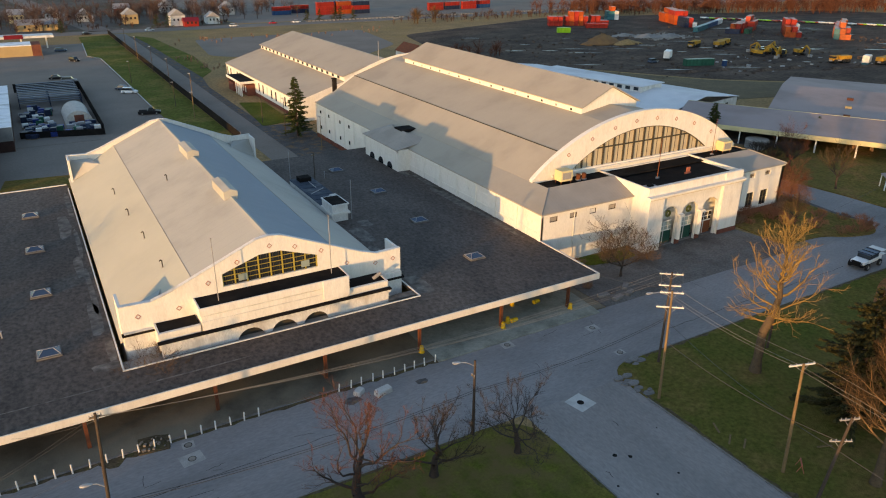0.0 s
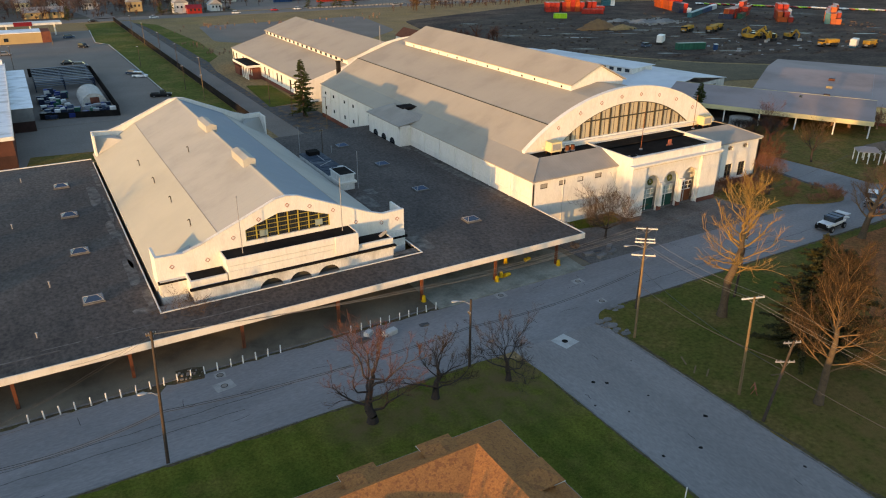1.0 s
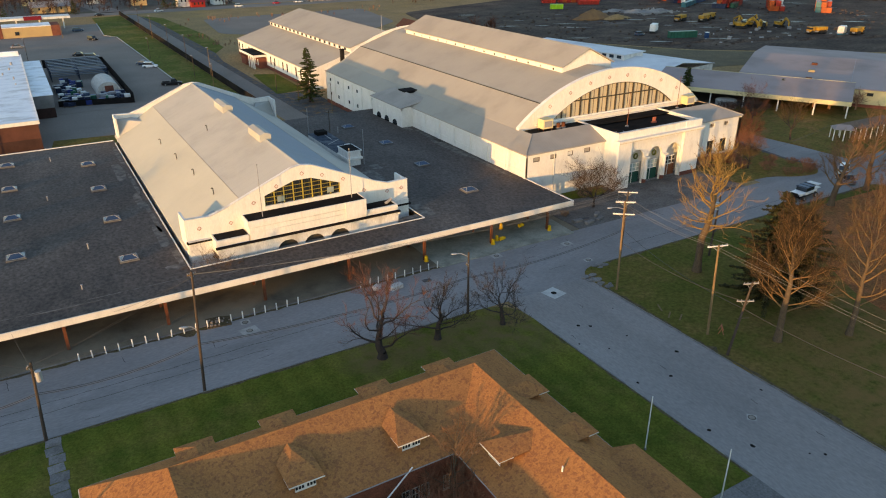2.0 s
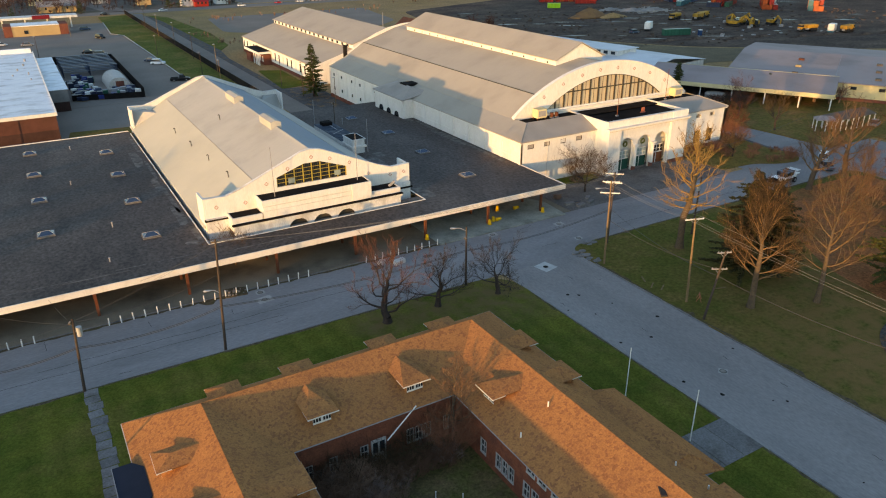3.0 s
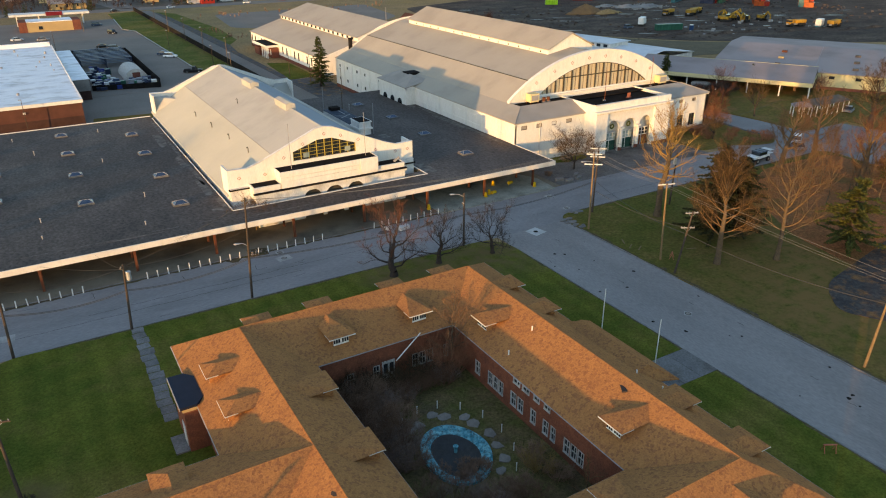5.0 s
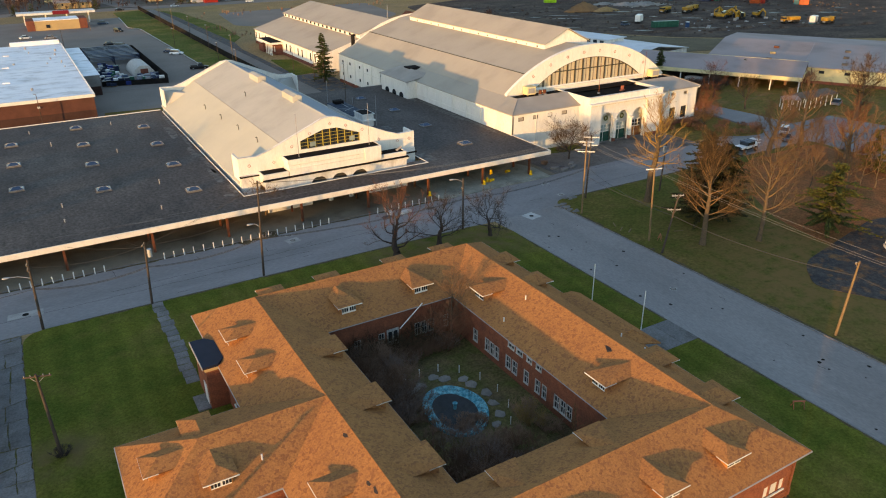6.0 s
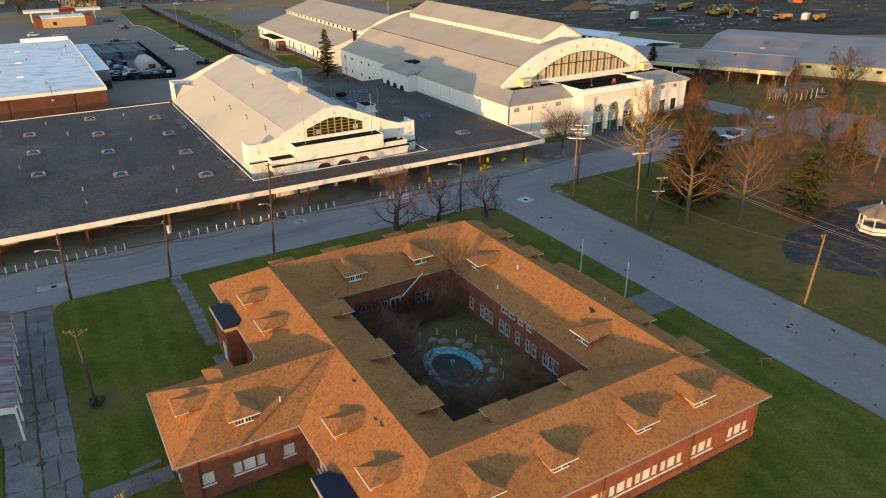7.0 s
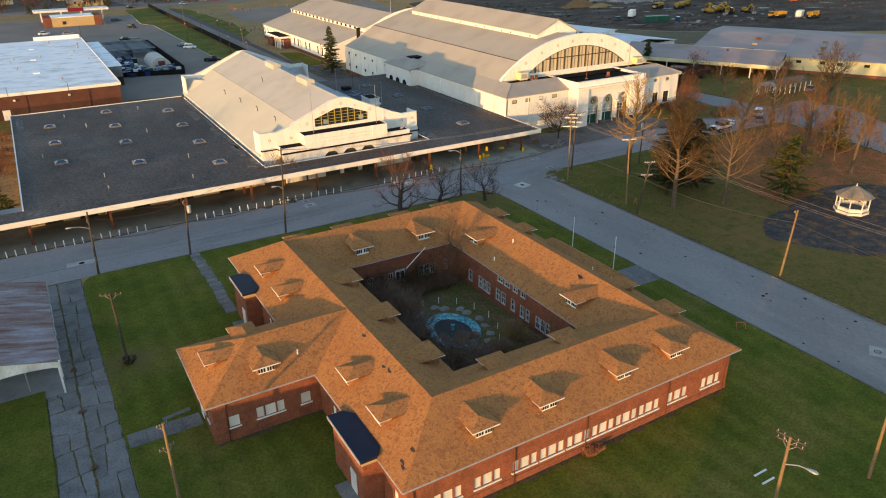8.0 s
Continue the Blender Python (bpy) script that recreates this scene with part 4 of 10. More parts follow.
# long vents on the ridge
for y in (85.6, 106.4):
    v = G().along_y([(HC - 0.85, 12.9), (HC + 0.85, 12.9), (HC + 0.85, 14.05), (HC, 14.35), (HC - 0.85, 14.05)], y - 3.0, y + 3.0)
    part("ridge_vent", v, M["hall_roof"], hall, "long box vent on the ridge")
for x, y in ((8.3, 76.2), (8.0, 86.6), (7.6, 97.0), (7.2, 108.0), (13.6, 100)):
    z = 4.85 + (x - 2.2) * 0.611 if x < 10 else 11.25
    hook = part("roof_pipe", G().path([(x, y, z - 0.2), (x, y, z + 0.85), (x - 0.12, y - 0.1, z + 1.0), (x - 0.3, y - 0.2, z + 0.9)], [0.07, 0.065, 0.065, 0.06], 6), M["mullion"], hall, "dark hooked roof pipe")
    part("pipe_collar", G().tube((x, y, z - 0.1), (x, y, z + 0.12), 0.16, 0.09, n=8), M["seam_roof"], hook)

# the stepped pavilion before the gable
pav = part("pavilion", G().box(9.8, 25.9, 64.9, HY0, 4.6, 8.02), M["white"], hall, "projecting white pavilion with black tar roofs")
part("cornice", G().box(9.65, 26.05, 64.75, 64.9, 7.45, 8.20).box(9.65, 9.8, 64.9, HY0, 7.45, 8.20).box(25.9, 26.05, 64.9, HY0, 7.45, 8.20), M["white"], pav)
part("tar_roof", G().box(9.8, 25.9, 64.9, HY0 - 0.002, 8.022, 8.13), M["tar"], pav, "black tar roof")
part("end_pier", G().box(22.9, 25.95, 64.60, 64.75, 5.9, 8.24), M["white"], pav)
for x0, x1 in ((5.5, 9.65), (26.05, 30.9)):
    part("wing", G().box(x0, x1, 65.1, HY0, 4.4, 6.2), M["white"], pav)
    part("wing_roof", G().box(x0 + 0.2, x1 - 0.01, 65.3, HY0 - 0.002, 6.202, 6.27), M["tar"], pav)
    part("wing_parapet", G().box(x0, x1, 64.95, 65.28, 5.9, 6.36).box(x0 - 0.02, x0 + 0.18, 65.28, HY0, 5.9, 6.36) if x0 < 9 else G().box(x0, x1, 64.95, 65.28, 5.9, 6.36).box(x1 - 0.18, x1 + 0.02, 65.28, HY0, 5.9, 6.36), M["white"], pav)
for z in (6.55, 7.2):
    part("string_line", G().box(9.72, 25.98, 64.82, 64.9, z, z + 0.07), M["white_worn"], pav)
for k in range(44):
    x = 5.6 + k * 0.585
    part("dentil", G().box(x, x + 0.26, 64.42, 64.5, 5.16, 5.34), M["white_worn"], pav)
part("ledge", G().box(5.3, 31.1, 64.35, 64.9, 5.42, 5.58), M["tar"], pav, "dark weathered ledge")
part("ledge_moulding", G().box(5.4, 31.0, 64.5, 64.9, 5.05, 5.40), M["white_worn"], pav)
g = G()
arches = [(13.1, 16.1), (16.75, 19.75), (20.4, 23.4)]
edges = [5.6, *[v for a in arches for v in a], 30.8]
for a, b in zip(edges[::2], edges[1::2]):
    g.box(a, b, 64.7, 65.1, 0.1, 5.05)
for a, b in arches:
    arch_x(g, a, b, 3.25, 5.05, 64.7, 65.1)
part("arcade_wall", g, M["white_worn"], pav, "lower front with three round arches")
for a, b in arches:
    part("arch_infill", G().box(a, b, 65.3, 65.36, 0.1, 4.9), M["mullion"], pav)
part("front_wall", G().box(2.6, 5.5, 67.2, 67.6, 0, 6.0), M["white_worn"], hall)
part("front_wall", G().box(31.0, 33.8, 67.2, 67.6, 0, 6.0), M["white_worn"], hall)
part("string_course", G().box(2.4, 5.5, 67.05, 67.66, 5.75, 5.95), M["tar"], hall)
part("string_course", G().box(31.0, 34.1, 67.05, 67.66, 5.1, 5.35), M["tar"], hall)
part("duct", G().tube((29.6, 66.3, 6.3), (30.6, 66.2, 6.9), 0.22, n=8), M["gutter"], pav)
for x, y in ((11.9, 65.9), (24.6, 66.4)):
    f = thing("flagpole", x, y, 8.13, "thin grey flagpole on the black roof", "flagpole", "flagpoles of the hall")
    part("pole", G().tube((x, y, 8.13), (x, y, 15.0), 0.05, 0.035, n=6), M["gutter"], f)
    part("finial", G().tube((x, y, 15.0), (x, y, 15.14), 0.07, n=6), M["gutter"], f)

# rooftop plant room beside the hall
pr = thing("plant_room", 35.6, 100, ZR, "dark-roofed plant room with ducts on the flat roof", "plant room")
part("walls", G().box(34.5, 37.0, 91.0, 95.0, ZR, 6.6).box(34.5, 38.2, 95.0, 110, ZR, 5.3), M["white_worn"], pr)
part("roof", G().box(34.4, 37.2, 90.8, 95.2, 6.6, 6.75), M["white_worn"], pr)
part("roof_deck", G().box(34.6, 37.0, 91.0, 95.0, 6.75, 6.765), M["tar"], pr)
part("roof", G().box(34.45, 38.3, 95.2, 110.1, 5.3, 5.42), M["blue_metal"], pr)
part("cornice", G().box(34.3, 37.3, 90.7, 95.2, 5.2, 5.5), M["white"], pr)
for y in (96.4, 98.2, 100.1, 102.3, 104.2, 106.0):
    part("seam", G().box(34.6, 38.2, y - 0.04, y + 0.04, 5.42, 5.50), M["blue_metal"], pr)
for (xa, ya), (xb, yb) in (((35.2, 96.2), (37.6, 99.4)), ((35.0, 101.0), (37.8, 103.0)), ((36.8, 103.6), (36.9, 107.4))):
    part("conduit", G().tube((xa, ya, 5.5), (xb, yb, 5.5), 0.06, n=6), M["grey_metal"], pr, "pale conduit lying on the roof")
part("vent_box", G().box(37.0, 38.0, 97.0, 98.2, 5.42, 5.95), M["white_worn"], pr)
part("hatch", G().box(35.5, 37.5, 107.6, 109.4, 5.42, 6.1), M["tar"], pr)
for x, y in ((37.6, 91.0), (34.8, 110.5)):
    part("mast", G().tube((x, y, ZR), (x, y, ZR + 6.2), 0.05, n=5), M["gutter"], pr)


# ---- the great arched arena ----
AX0, AX1, AC = 57.05, 109.35, 83.2
arena = thing("arena", AC, 70, 0, "great white arena with vaulted tan roof and arched window", "arena")
RAD, ZC = 33.84, -15.44


def arc(x, d=0.0):
    return ZC + math.sqrt((RAD + d) ** 2 - (x - AC) ** 2)


# outer walls with string courses
g = G()
g.box(AX0, AX0 + 0.35, 70.0, 109.2, 0, 8.15)
g.box(AX0, AX0 + 0.35, 123.2, 156.3, 0, 8.15)
side = part("side_wall", g, M["white"], arena, "white painted side wall with bays")
part("side_wall", G().box(AX1 - 0.35, AX1, 70.0, 156.3, 0, 8.15), M["white_worn"], arena)
part("end_wall", G().box(AX0, AX1, 156.0, 156.3, 0, 9.0).along_y([(61.0, 9.0), (105.4, 9.0)] + [(AC + 22.2 * math.cos(math.pi * k / 16), arc(AC + 22.2 * math.cos(math.pi * k / 16), -0.5)) for k in range(17)], 156.0, 156.3), M["white"], arena)
for y in [70.2 + 5.6 * k for k in range(7)] + [123.6 + 5.4 * k for k in range(7)]:
    part("pilaster", G().box(AX0 - 0.14, AX0, y - 0.25, y + 0.25, 0, 7.7), M["white"], side)
part("string_course", G().box(AX0 - 0.10, AX0, 70, 109.2, 5.0, 5.16).box(AX0 - 0.10, AX0, 123.2, 156.3, 5.0, 5.16), M["white"], side)
part("eaves_board", G().box(AX0 - 0.30, AX0, 69.7, 109.2, 7.7, 8.12).box(AX0 - 0.30, AX0, 123.2, 156.3, 7.7, 8.12), M["white"], side)
for y in [73.0 + 5.6 * k for k in range(7)]:
    part("louvre_panel", G().box(AX0 - 0.05, AX0, y - 0.9, y + 0.9, 6.2, 6.9), M["white"], side)
for y in (126, 129, 137, 142, 148.5, 153.5):
    part("window", G().box(AX0 - 0.04, AX0, y - 0.35, y + 0.35, 5.9, 6.6), M["glass"], side)
    part("window", G().box(AX0 - 0.04, AX0, y - 0.35, y + 0.35, 2.3, 3.1), M["glass"], side)
part("plinth", G().box(AX0 - 0.16, AX0, 127.6, 156.3, 0, 0.9), M["brick_red"], side)

# lean-to roofs round the vault
part("lower_roof", G().sheet([(AX0 - 0.35, 69.6, 8.15), (AX0 - 0.35, 156.3, 8.15), (61.3, 156.3, 10.0), (61.3, 74.2, 10.0)], 0.15), M["arena_roof_lined"], arena, "tan-grey metal roof")
part("lower_roof", G().sheet([(AX1 + 0.35, 69.6, 8.15), (105.1, 74.2, 10.0), (105.1, 156.3, 10.0), (AX1 + 0.35, 156.3, 8.15)], 0.15), M["arena_roof_lined"], arena)
part("front_roof", G().sheet([(AX0 - 0.35, 69.6, 8.15), (61.3, 74.2, 10.0), (74.0, 74.2, 10.0), (74.0, 69.6, 8.15)], 0.15), M["seam_roof_x"], arena, "grey standing-seam roof")
part("front_roof", G().sheet([(94.1, 69.6, 8.15), (94.1, 74.2, 10.0), (105.1, 74.2, 10.0), (AX1 + 0.35, 69.6, 8.15)], 0.15), M["seam_roof_x"], arena)
for p, q in (((AX0 - 0.3, 69.65, 8.2), (61.3, 74.2, 10.05)), ((AX1 + 0.3, 69.65, 8.2), (105.1, 74.2, 10.05))):
    part("hip_cap", G().tube(p, q, 0.09, n=5), M["seam_roof"], arena)
part("tar_roof", G().box(61.3, 105.1, 74.25, 77.68, 9.55, 9.70), M["tar"], arena, "black tar roof behind the pavilion")
part("roof_kerb", G().box(61.3, 73.9, 74.2, 74.32, 9.6, 10.05).box(94.2, 105.1, 74.2, 74.32, 9.6, 10.05), M["seam_roof"], arena)

# vault in facets
fac = [(61.1, 9.95), (67.0, 13.45), (76.9, 16.75), (AC, 17.85), (89.5, 16.75), (99.4, 13.45), (105.3, 9.95)]
for i, ((xa, za), (xb, zb)) in enumerate(zip(fac, fac[1:])):
    dz = -0.06 if i % 2 else 0.0
    part("vault_slope", G().sheet([(xa, 78.2, za), (xb, 78.2, zb), (xb, 156.0, zb), (xa, 156.0, za)], 0.2), M["arena_roof_lined"], arena, "tan vaulted roof")
for x, z in (fac[1], fac[5]):
    part("roof_joint", G().tube((x, 78.2, z + 0.02), (x, 156, z + 0.02), 0.10, n=5), M["mullion"], arena)
# the raised monitor along the top
mon = part("monitor", G().along_y([(77.1, 16.2), (89.3, 16.2), (89.3, 17.8), (AC, 20.75), (77.1, 17.8)], 86.4, 149.4), M["white"], arena, "raised white roof monitor")
part("monitor_roof", G().sheet([(76.7, 85.9, 17.85), (AC, 85.9, 20.95), (AC, 149.9, 20.95), (76.7, 149.9, 17.85)], 0.14), M["arena_roof_lined"], mon, "tan roof of the monitor")
part("monitor_roof", G().sheet([(AC, 85.9, 20.95), (89.7, 85.9, 17.85), (89.7, 149.9, 17.85), (AC, 149.9, 20.95)], 0.14), M["arena_roof_lined"], mon)
for y in [89 + 4.0 * k for k in range(15)]:
    part("vent_hole", G().box(77.04, 77.1, y - 0.22, y + 0.22, 16.95, 17.3), M["dark"] if (int(y) % 3) else M["gutter"], mon)

# the arched front
g = G()
xs = [61.0 + (105.4 - 61.0) * k / 44 for k in range(45)]
wx0, wx1, wz0, wtop = 68.4, 98.0, 10.75, 15.85
wr = ((wx1 - wx0) ** 2 / 4 + (wtop - wz0) ** 2) / (2 * (wtop - wz0))


def win_top(x):
    return wtop - wr + math.sqrt(max(wr * wr - (x - AC) ** 2, 0))


xs = sorted(set(xs) | {wx0, wx1})
for a, b in zip(xs, xs[1:]):
    if a >= wx0 and b <= wx1:
        g.along_y([(a, 9.4), (b, 9.4), (b, wz0), (a, wz0)], 77.7, 78.3)
        g.along_y([(a, max(win_top(a), wz0)), (b, max(win_top(b), wz0)), (b, arc(b)), (a, arc(a))], 77.7, 78.3)
    else:
        g.along_y([(a, 9.4), (b, 9.4), (b, arc(b)), (a, arc(a))], 77.7, 78.3)
arch = part("arched_front", g, M["white"], arena, "white arched gable wall")
g = G()
for a, b in zip(xs, xs[1:]):
    g.along_y([(a, arc(a)), (b, arc(b)), (b, arc(b) + 0.14), (a, arc(a) + 0.14)], 77.6, 78.45)
part("coping", g, M["white"], arch)
n = 14
wzt = wz0 + 2.75
for k in range(n):
    a, b = wx0 + (wx1 - wx0) * k / n, wx0 + (wx1 - wx0) * (k + 1) / n
    ta, tb = max(win_top(a), wz0 + 0.02), max(win_top(b), wz0 + 0.02)
    c = (a + b) / 2
    tc = win_top(c)
    part("louvre_pane", G().along_y([(a, wz0), (c, wz0), (c, tc), (a, ta)], 78.02, 78.08), M["louvre"], arch, "sun-bleached tan panel")
    part("louvre_pane", G().along_y([(c, wz0), (b, wz0), (b, tb), (c, tc)], 78.06, 78.12), M["louvre"], arch)
    part("fold_joint", G().box(c - 0.035, c + 0.035, 77.97, 78.02, wz0, tc), M["pole_dark"], arch)
    if k:
        part("mullion", G().box(a - 0.12, a + 0.12, 77.80, 78.02, wz0, ta + 0.05), M["mullion"], arch, "dark brown mullion")
hx_ = math.sqrt(max(wr * wr - (wzt - wtop + wr) ** 2, 0))
part("transom", G().box(AC - hx_, AC + hx_, 77.86, 78.0, wzt - 0.1, wzt + 0.1), M["mullion"], arch, "dark horizontal transom")
g = G()
for a, b in zip(xs, xs[1:]):
    if a >= wx0 and b <= wx1:
        g.along_y([(a, max(win_top(a), wz0) - 0.14), (b, max(win_top(b), wz0) - 0.14), (b, max(win_top(b), wz0)), (a, max(win_top(a), wz0))], 77.78, 78.0)
part("window_rim", g, M["mullion"], arch, "dark arched frame")
part("sill", G().box(wx0 - 3.8, wx1 + 3.8, 77.35, 77.7, 10.25, 10.5), M["trim"], arch)
for k in range(8):
    x = AC + (k - 3.5) * 4.45
    z = arc(x) - 1.35
    g = G()
    for a, b in (((0, .32), (.32, 0)), ((.32, 0), (0, -.32)), ((0, -.32), (-.32, 0)), ((-.32, 0), (0, .32))):
        g.tube((x + a[0], 77.66, z + a[1]), (x + b[0], 77.66, z + b[1]), 0.04, n=4)
    part("diamond", g, M["red_paint"], arch, "faded red diamond emblem")

# front walls each side of the entrance
wins_l = [(58.5, 59.9, 6.6, 7.4), (62.1, 63.4, 6.6, 7.4), (65.8, 67.0, 6.6, 7.4), (69.4, 70.8, 6.6, 7.4)]
wl = part("front_wall", holed_x(G(), AX0, 74.0, 0, 8.15, 70.0, 70.35, wins_l), M["white"], arena, "white front wall, stained low down")
for i, (a, b, c, d) in enumerate(wins_l):
    part("window", G().box(a, b, 70.16, 70.2, c, d), M["seam_roof"] if i != 2 else M["white_worn"], wl, "small window boarded in tan")
    part("window_frame", G().box(a, a + 0.08, 70.06, 70.16, c, d).box(b - 0.08, b, 70.06, 70.16, c, d).box(a, b, 70.06, 70.16, d - 0.08, d).box(a, b, 70.06, 70.16, c, c + 0.08), M["pole_dark"], wl)
wins_r = [(100.7, 102.1, 6.6, 7.4), (104.7, 106.1, 6.6, 7.4), (100.8, 102.7, 1.3, 4.0), (104.4, 106.3, 1.3, 4.0), (96.4, 98.0, 1.0, 3.8)]
wr_ = part("front_wall", holed_x(G(), 94.1, AX1, 0, 8.15, 70.0, 70.35, wins_r), M["white"], arena)
for a, b, c, d in wins_r:
    part("window", G().box(a, b, 70.2, 70.24, c, d), M["seam_roof"] if c > 5 else M["glass"], wr_)
    part("frame", G().box(a, b, 70.1, 70.2, (c + d) / 2 - 0.04, (c + d) / 2 + 0.04).box((a + b) / 2 - 0.04, (a + b) / 2 + 0.04, 70.1, 70.2, c, d), M["mullion"], wr_)
part("plinth", G().box(94.1, AX1 + 0.1, 69.85, 70.0, 0, 0.9), M["brick_red"], wr_)
part("eaves_board", G().box(AX0 - 0.2, 74.0, 69.75, 70.0, 7.75, 8.12), M["white"], wl)
part("eaves_board", G().box(94.1, AX1 + 0.2, 69.75, 70.0, 7.75, 8.12), M["white"], wr_)
part("downpipe", G().tube((62.9, 69.9, 0), (62.9, 69.9, 7.7), 0.07, n=6), M["white_worn"], wl)
part("downpipe", G().tube((99.2, 69.9, 0), (99.2, 69.9, 7.7), 0.07, n=6), M["white_worn"], wr_)

# the entrance pavilion
PY = 66.9
ent = part("entrance_pavilion", G().box(74.0, 74.5, PY + 0.45, 74.0, 0, 8.7).box(93.6, 94.1, PY + 0.45, 74.0, 0, 8.7).box(74.0, 94.1, 77.2, 77.6, 8.7, 9.8), M["white"], arena, "white entrance pavilion with three arches")
g = G()
doors = [(77.3, 80.7), (81.75, 85.15), (86.2, 89.6)]
edges = [74.0, *[v for a in doors for v in a], 94.1]
for a, b in zip(edges[::2], edges[1::2]):
    g.box(a, b, PY, PY + 0.45, 0, 8.7)
for a, b in doors:
    arch_x(g, a, b, 4.75, 8.7, PY, PY + 0.45, 16)
part("arcade", g, M["white"], ent)
part("corner_pier", G().box(74.0, 77.0, PY - 0.5, PY, 0, 8.3), M["white"], ent)
part("corner_pier", G().box(89.9, 94.1, PY - 0.5, PY, 0, 8.3), M["white"], ent)
part("plinth", G().box(89.8, 94.2, PY - 0.6, PY - 0.5, 0, 0.7), M["brick_red"], ent)
for x in (80.75, 85.2):
    part("plinth", G().box(x, x + 0.95, PY - 0.12, PY, 0, 0.8), M["brick_red"], ent)
for x in (81.22, 85.68):
    part("column", G().tube((x, PY - 0.16, 0.8), (x, PY - 0.16, 4.6), 0.36, 0.33, n=14), M["white"], ent)
    part("capital", G().box(x - 0.5, x + 0.5, PY - 0.6, PY, 4.6, 4.9), M["white"], ent)
part("cornice", G().box(73.7, 94.4, PY - 0.8, PY, 8.3, 8.62).box(73.6, 94.5, PY - 0.95, PY, 8.62, 8.8), M["white"], ent)
part("weather_line", G().box(73.72, 94.38, PY - 0.82, PY - 0.8, 8.33, 8.40), M["louvre"], ent, "thin brown strip along the cornice edge")
part("parapet", G().box(74.0, 94.1, PY - 0.1, PY + 0.25, 8.8, 9.95).box(74.0, 74.3, PY + 0.25, 77.6, 8.7, 9.95).box(93.8, 94.1, PY + 0.25, 77.6, 8.7, 9.95), M["white"], ent)
part("parapet_coping", G().box(73.9, 94.2, PY - 0.2, PY + 0.35, 9.95, 10.07), M["white_worn"], ent)
part("end_block", G().box(90.3, 94.3, PY - 0.25, PY - 0.1, 8.8, 10.0), M["white"], ent)
part("tar_roof", G().box(74.3, 93.8, PY + 0.25, 77.3, 9.2, 9.35), M["tar"], ent, "black tar roof")
part("hatch", G().box(75.0, 77.4, 68.2, 69.6, 9.36, 9.5), M["gutter"], ent)
part("vent", G().box(75.8, 76.7, 68.6, 69.2, 9.5, 9.75), M["tar"], ent)
part("red_sign", G().box(86.2, 87.0, 71.0, 71.1, 9.6, 10.4).box(86.0, 87.2, 70.9, 71.2, 9.36, 9.6), M["red_paint"], ent, "small red panel lying on the roof")
part("lobby_wall", G().box(74.5, 93.6, PY + 1.9, PY + 2.2, 0, 8.6), M["white"], ent, "pale lobby wall behind the arches")
part("lobby_floor", G().box(74.5, 93.6, PY + 0.45, PY + 1.9, 0.0, 0.08), M["slab"], ent)
part("lobby_ceiling", G().box(74.5, 93.6, PY + 0.45, PY + 1.9, 7.6, 7.7), M["white_worn"], ent)
for i, (a, b) in enumerate(doors):
    part("door", G().box(a, b, PY + 0.9, PY + 1.0, 0.1, 2.15), M["door_rust"] if i == 2 else M["door_green"], ent, "rust-brown boarded door" if i == 2 else "dark green double door")
    part("door_frame", G().box(a, b, PY + 0.86, PY + 1.02, 2.15, 2.3).box(a, b, PY + 0.86, PY + 1.02, 3.65, 3.8).box(a, b, PY + 0.86, PY + 1.02, 2.9, 2.98).box((a + b) / 2 - 0.06, (a + b) / 2 + 0.06, PY + 0.84, PY + 0.9, 0.1, 3.65).box(a + 0.75, a + 0.83, PY + 0.84, PY + 0.9, 2.3, 3.65).box(b - 0.83, b - 0.75, PY + 0.84, PY + 0.9, 2.3, 3.65), M["trim"], ent)
    part("fanlight", G().box(a, b, PY + 0.94, PY + 0.98, 2.3, 3.65), M["sage"] if i < 2 else M["glass"], ent)
    if i < 2:
        g = G()
        c = ((a + b) / 2, PY + 0.35, 5.2)
        ring = [(c[0] + 0.42 * math.cos(t), c[1], c[2] + 0.42 * math.sin(t)) for t in [2 * math.pi * k / 14 for k in range(15)]]
        g.rings([[(c[0] + (0.42 + 0.16 * math.cos(q)) * math.cos(t), c[1] + 0.16 * math.sin(q), c[2] + (0.42 + 0.16 * math.cos(q)) * math.sin(t)) for q in [math.pi * k / 3 for k in range(6)]] for t in [2 * math.pi * k / 18 for k in range(19)]], False)
        w = solid("wreath", g, M["needle"], c, "dark green wreath hanging in the arch", "wreath", "wreaths of the entrance")
for x, y in ((80.4, 71.5), (97.6, 75.8)):
    z = 9.35 if x < 94 else 9.7
    f = thing("flagpole", x, y, z, "thin rusty flagpole on the arena roof", "flagpole", "flagpoles of the arena")
    part("pole", G().tube((x, y, z), (x, y, z + 6.2), 0.055, 0.04, n=6), M["door_rust"], f)
    part("base", G().box(x - 0.2, x + 0.2, y - 0.2, y + 0.2, z + 0.002, z + 0.25), M["gutter"], f)


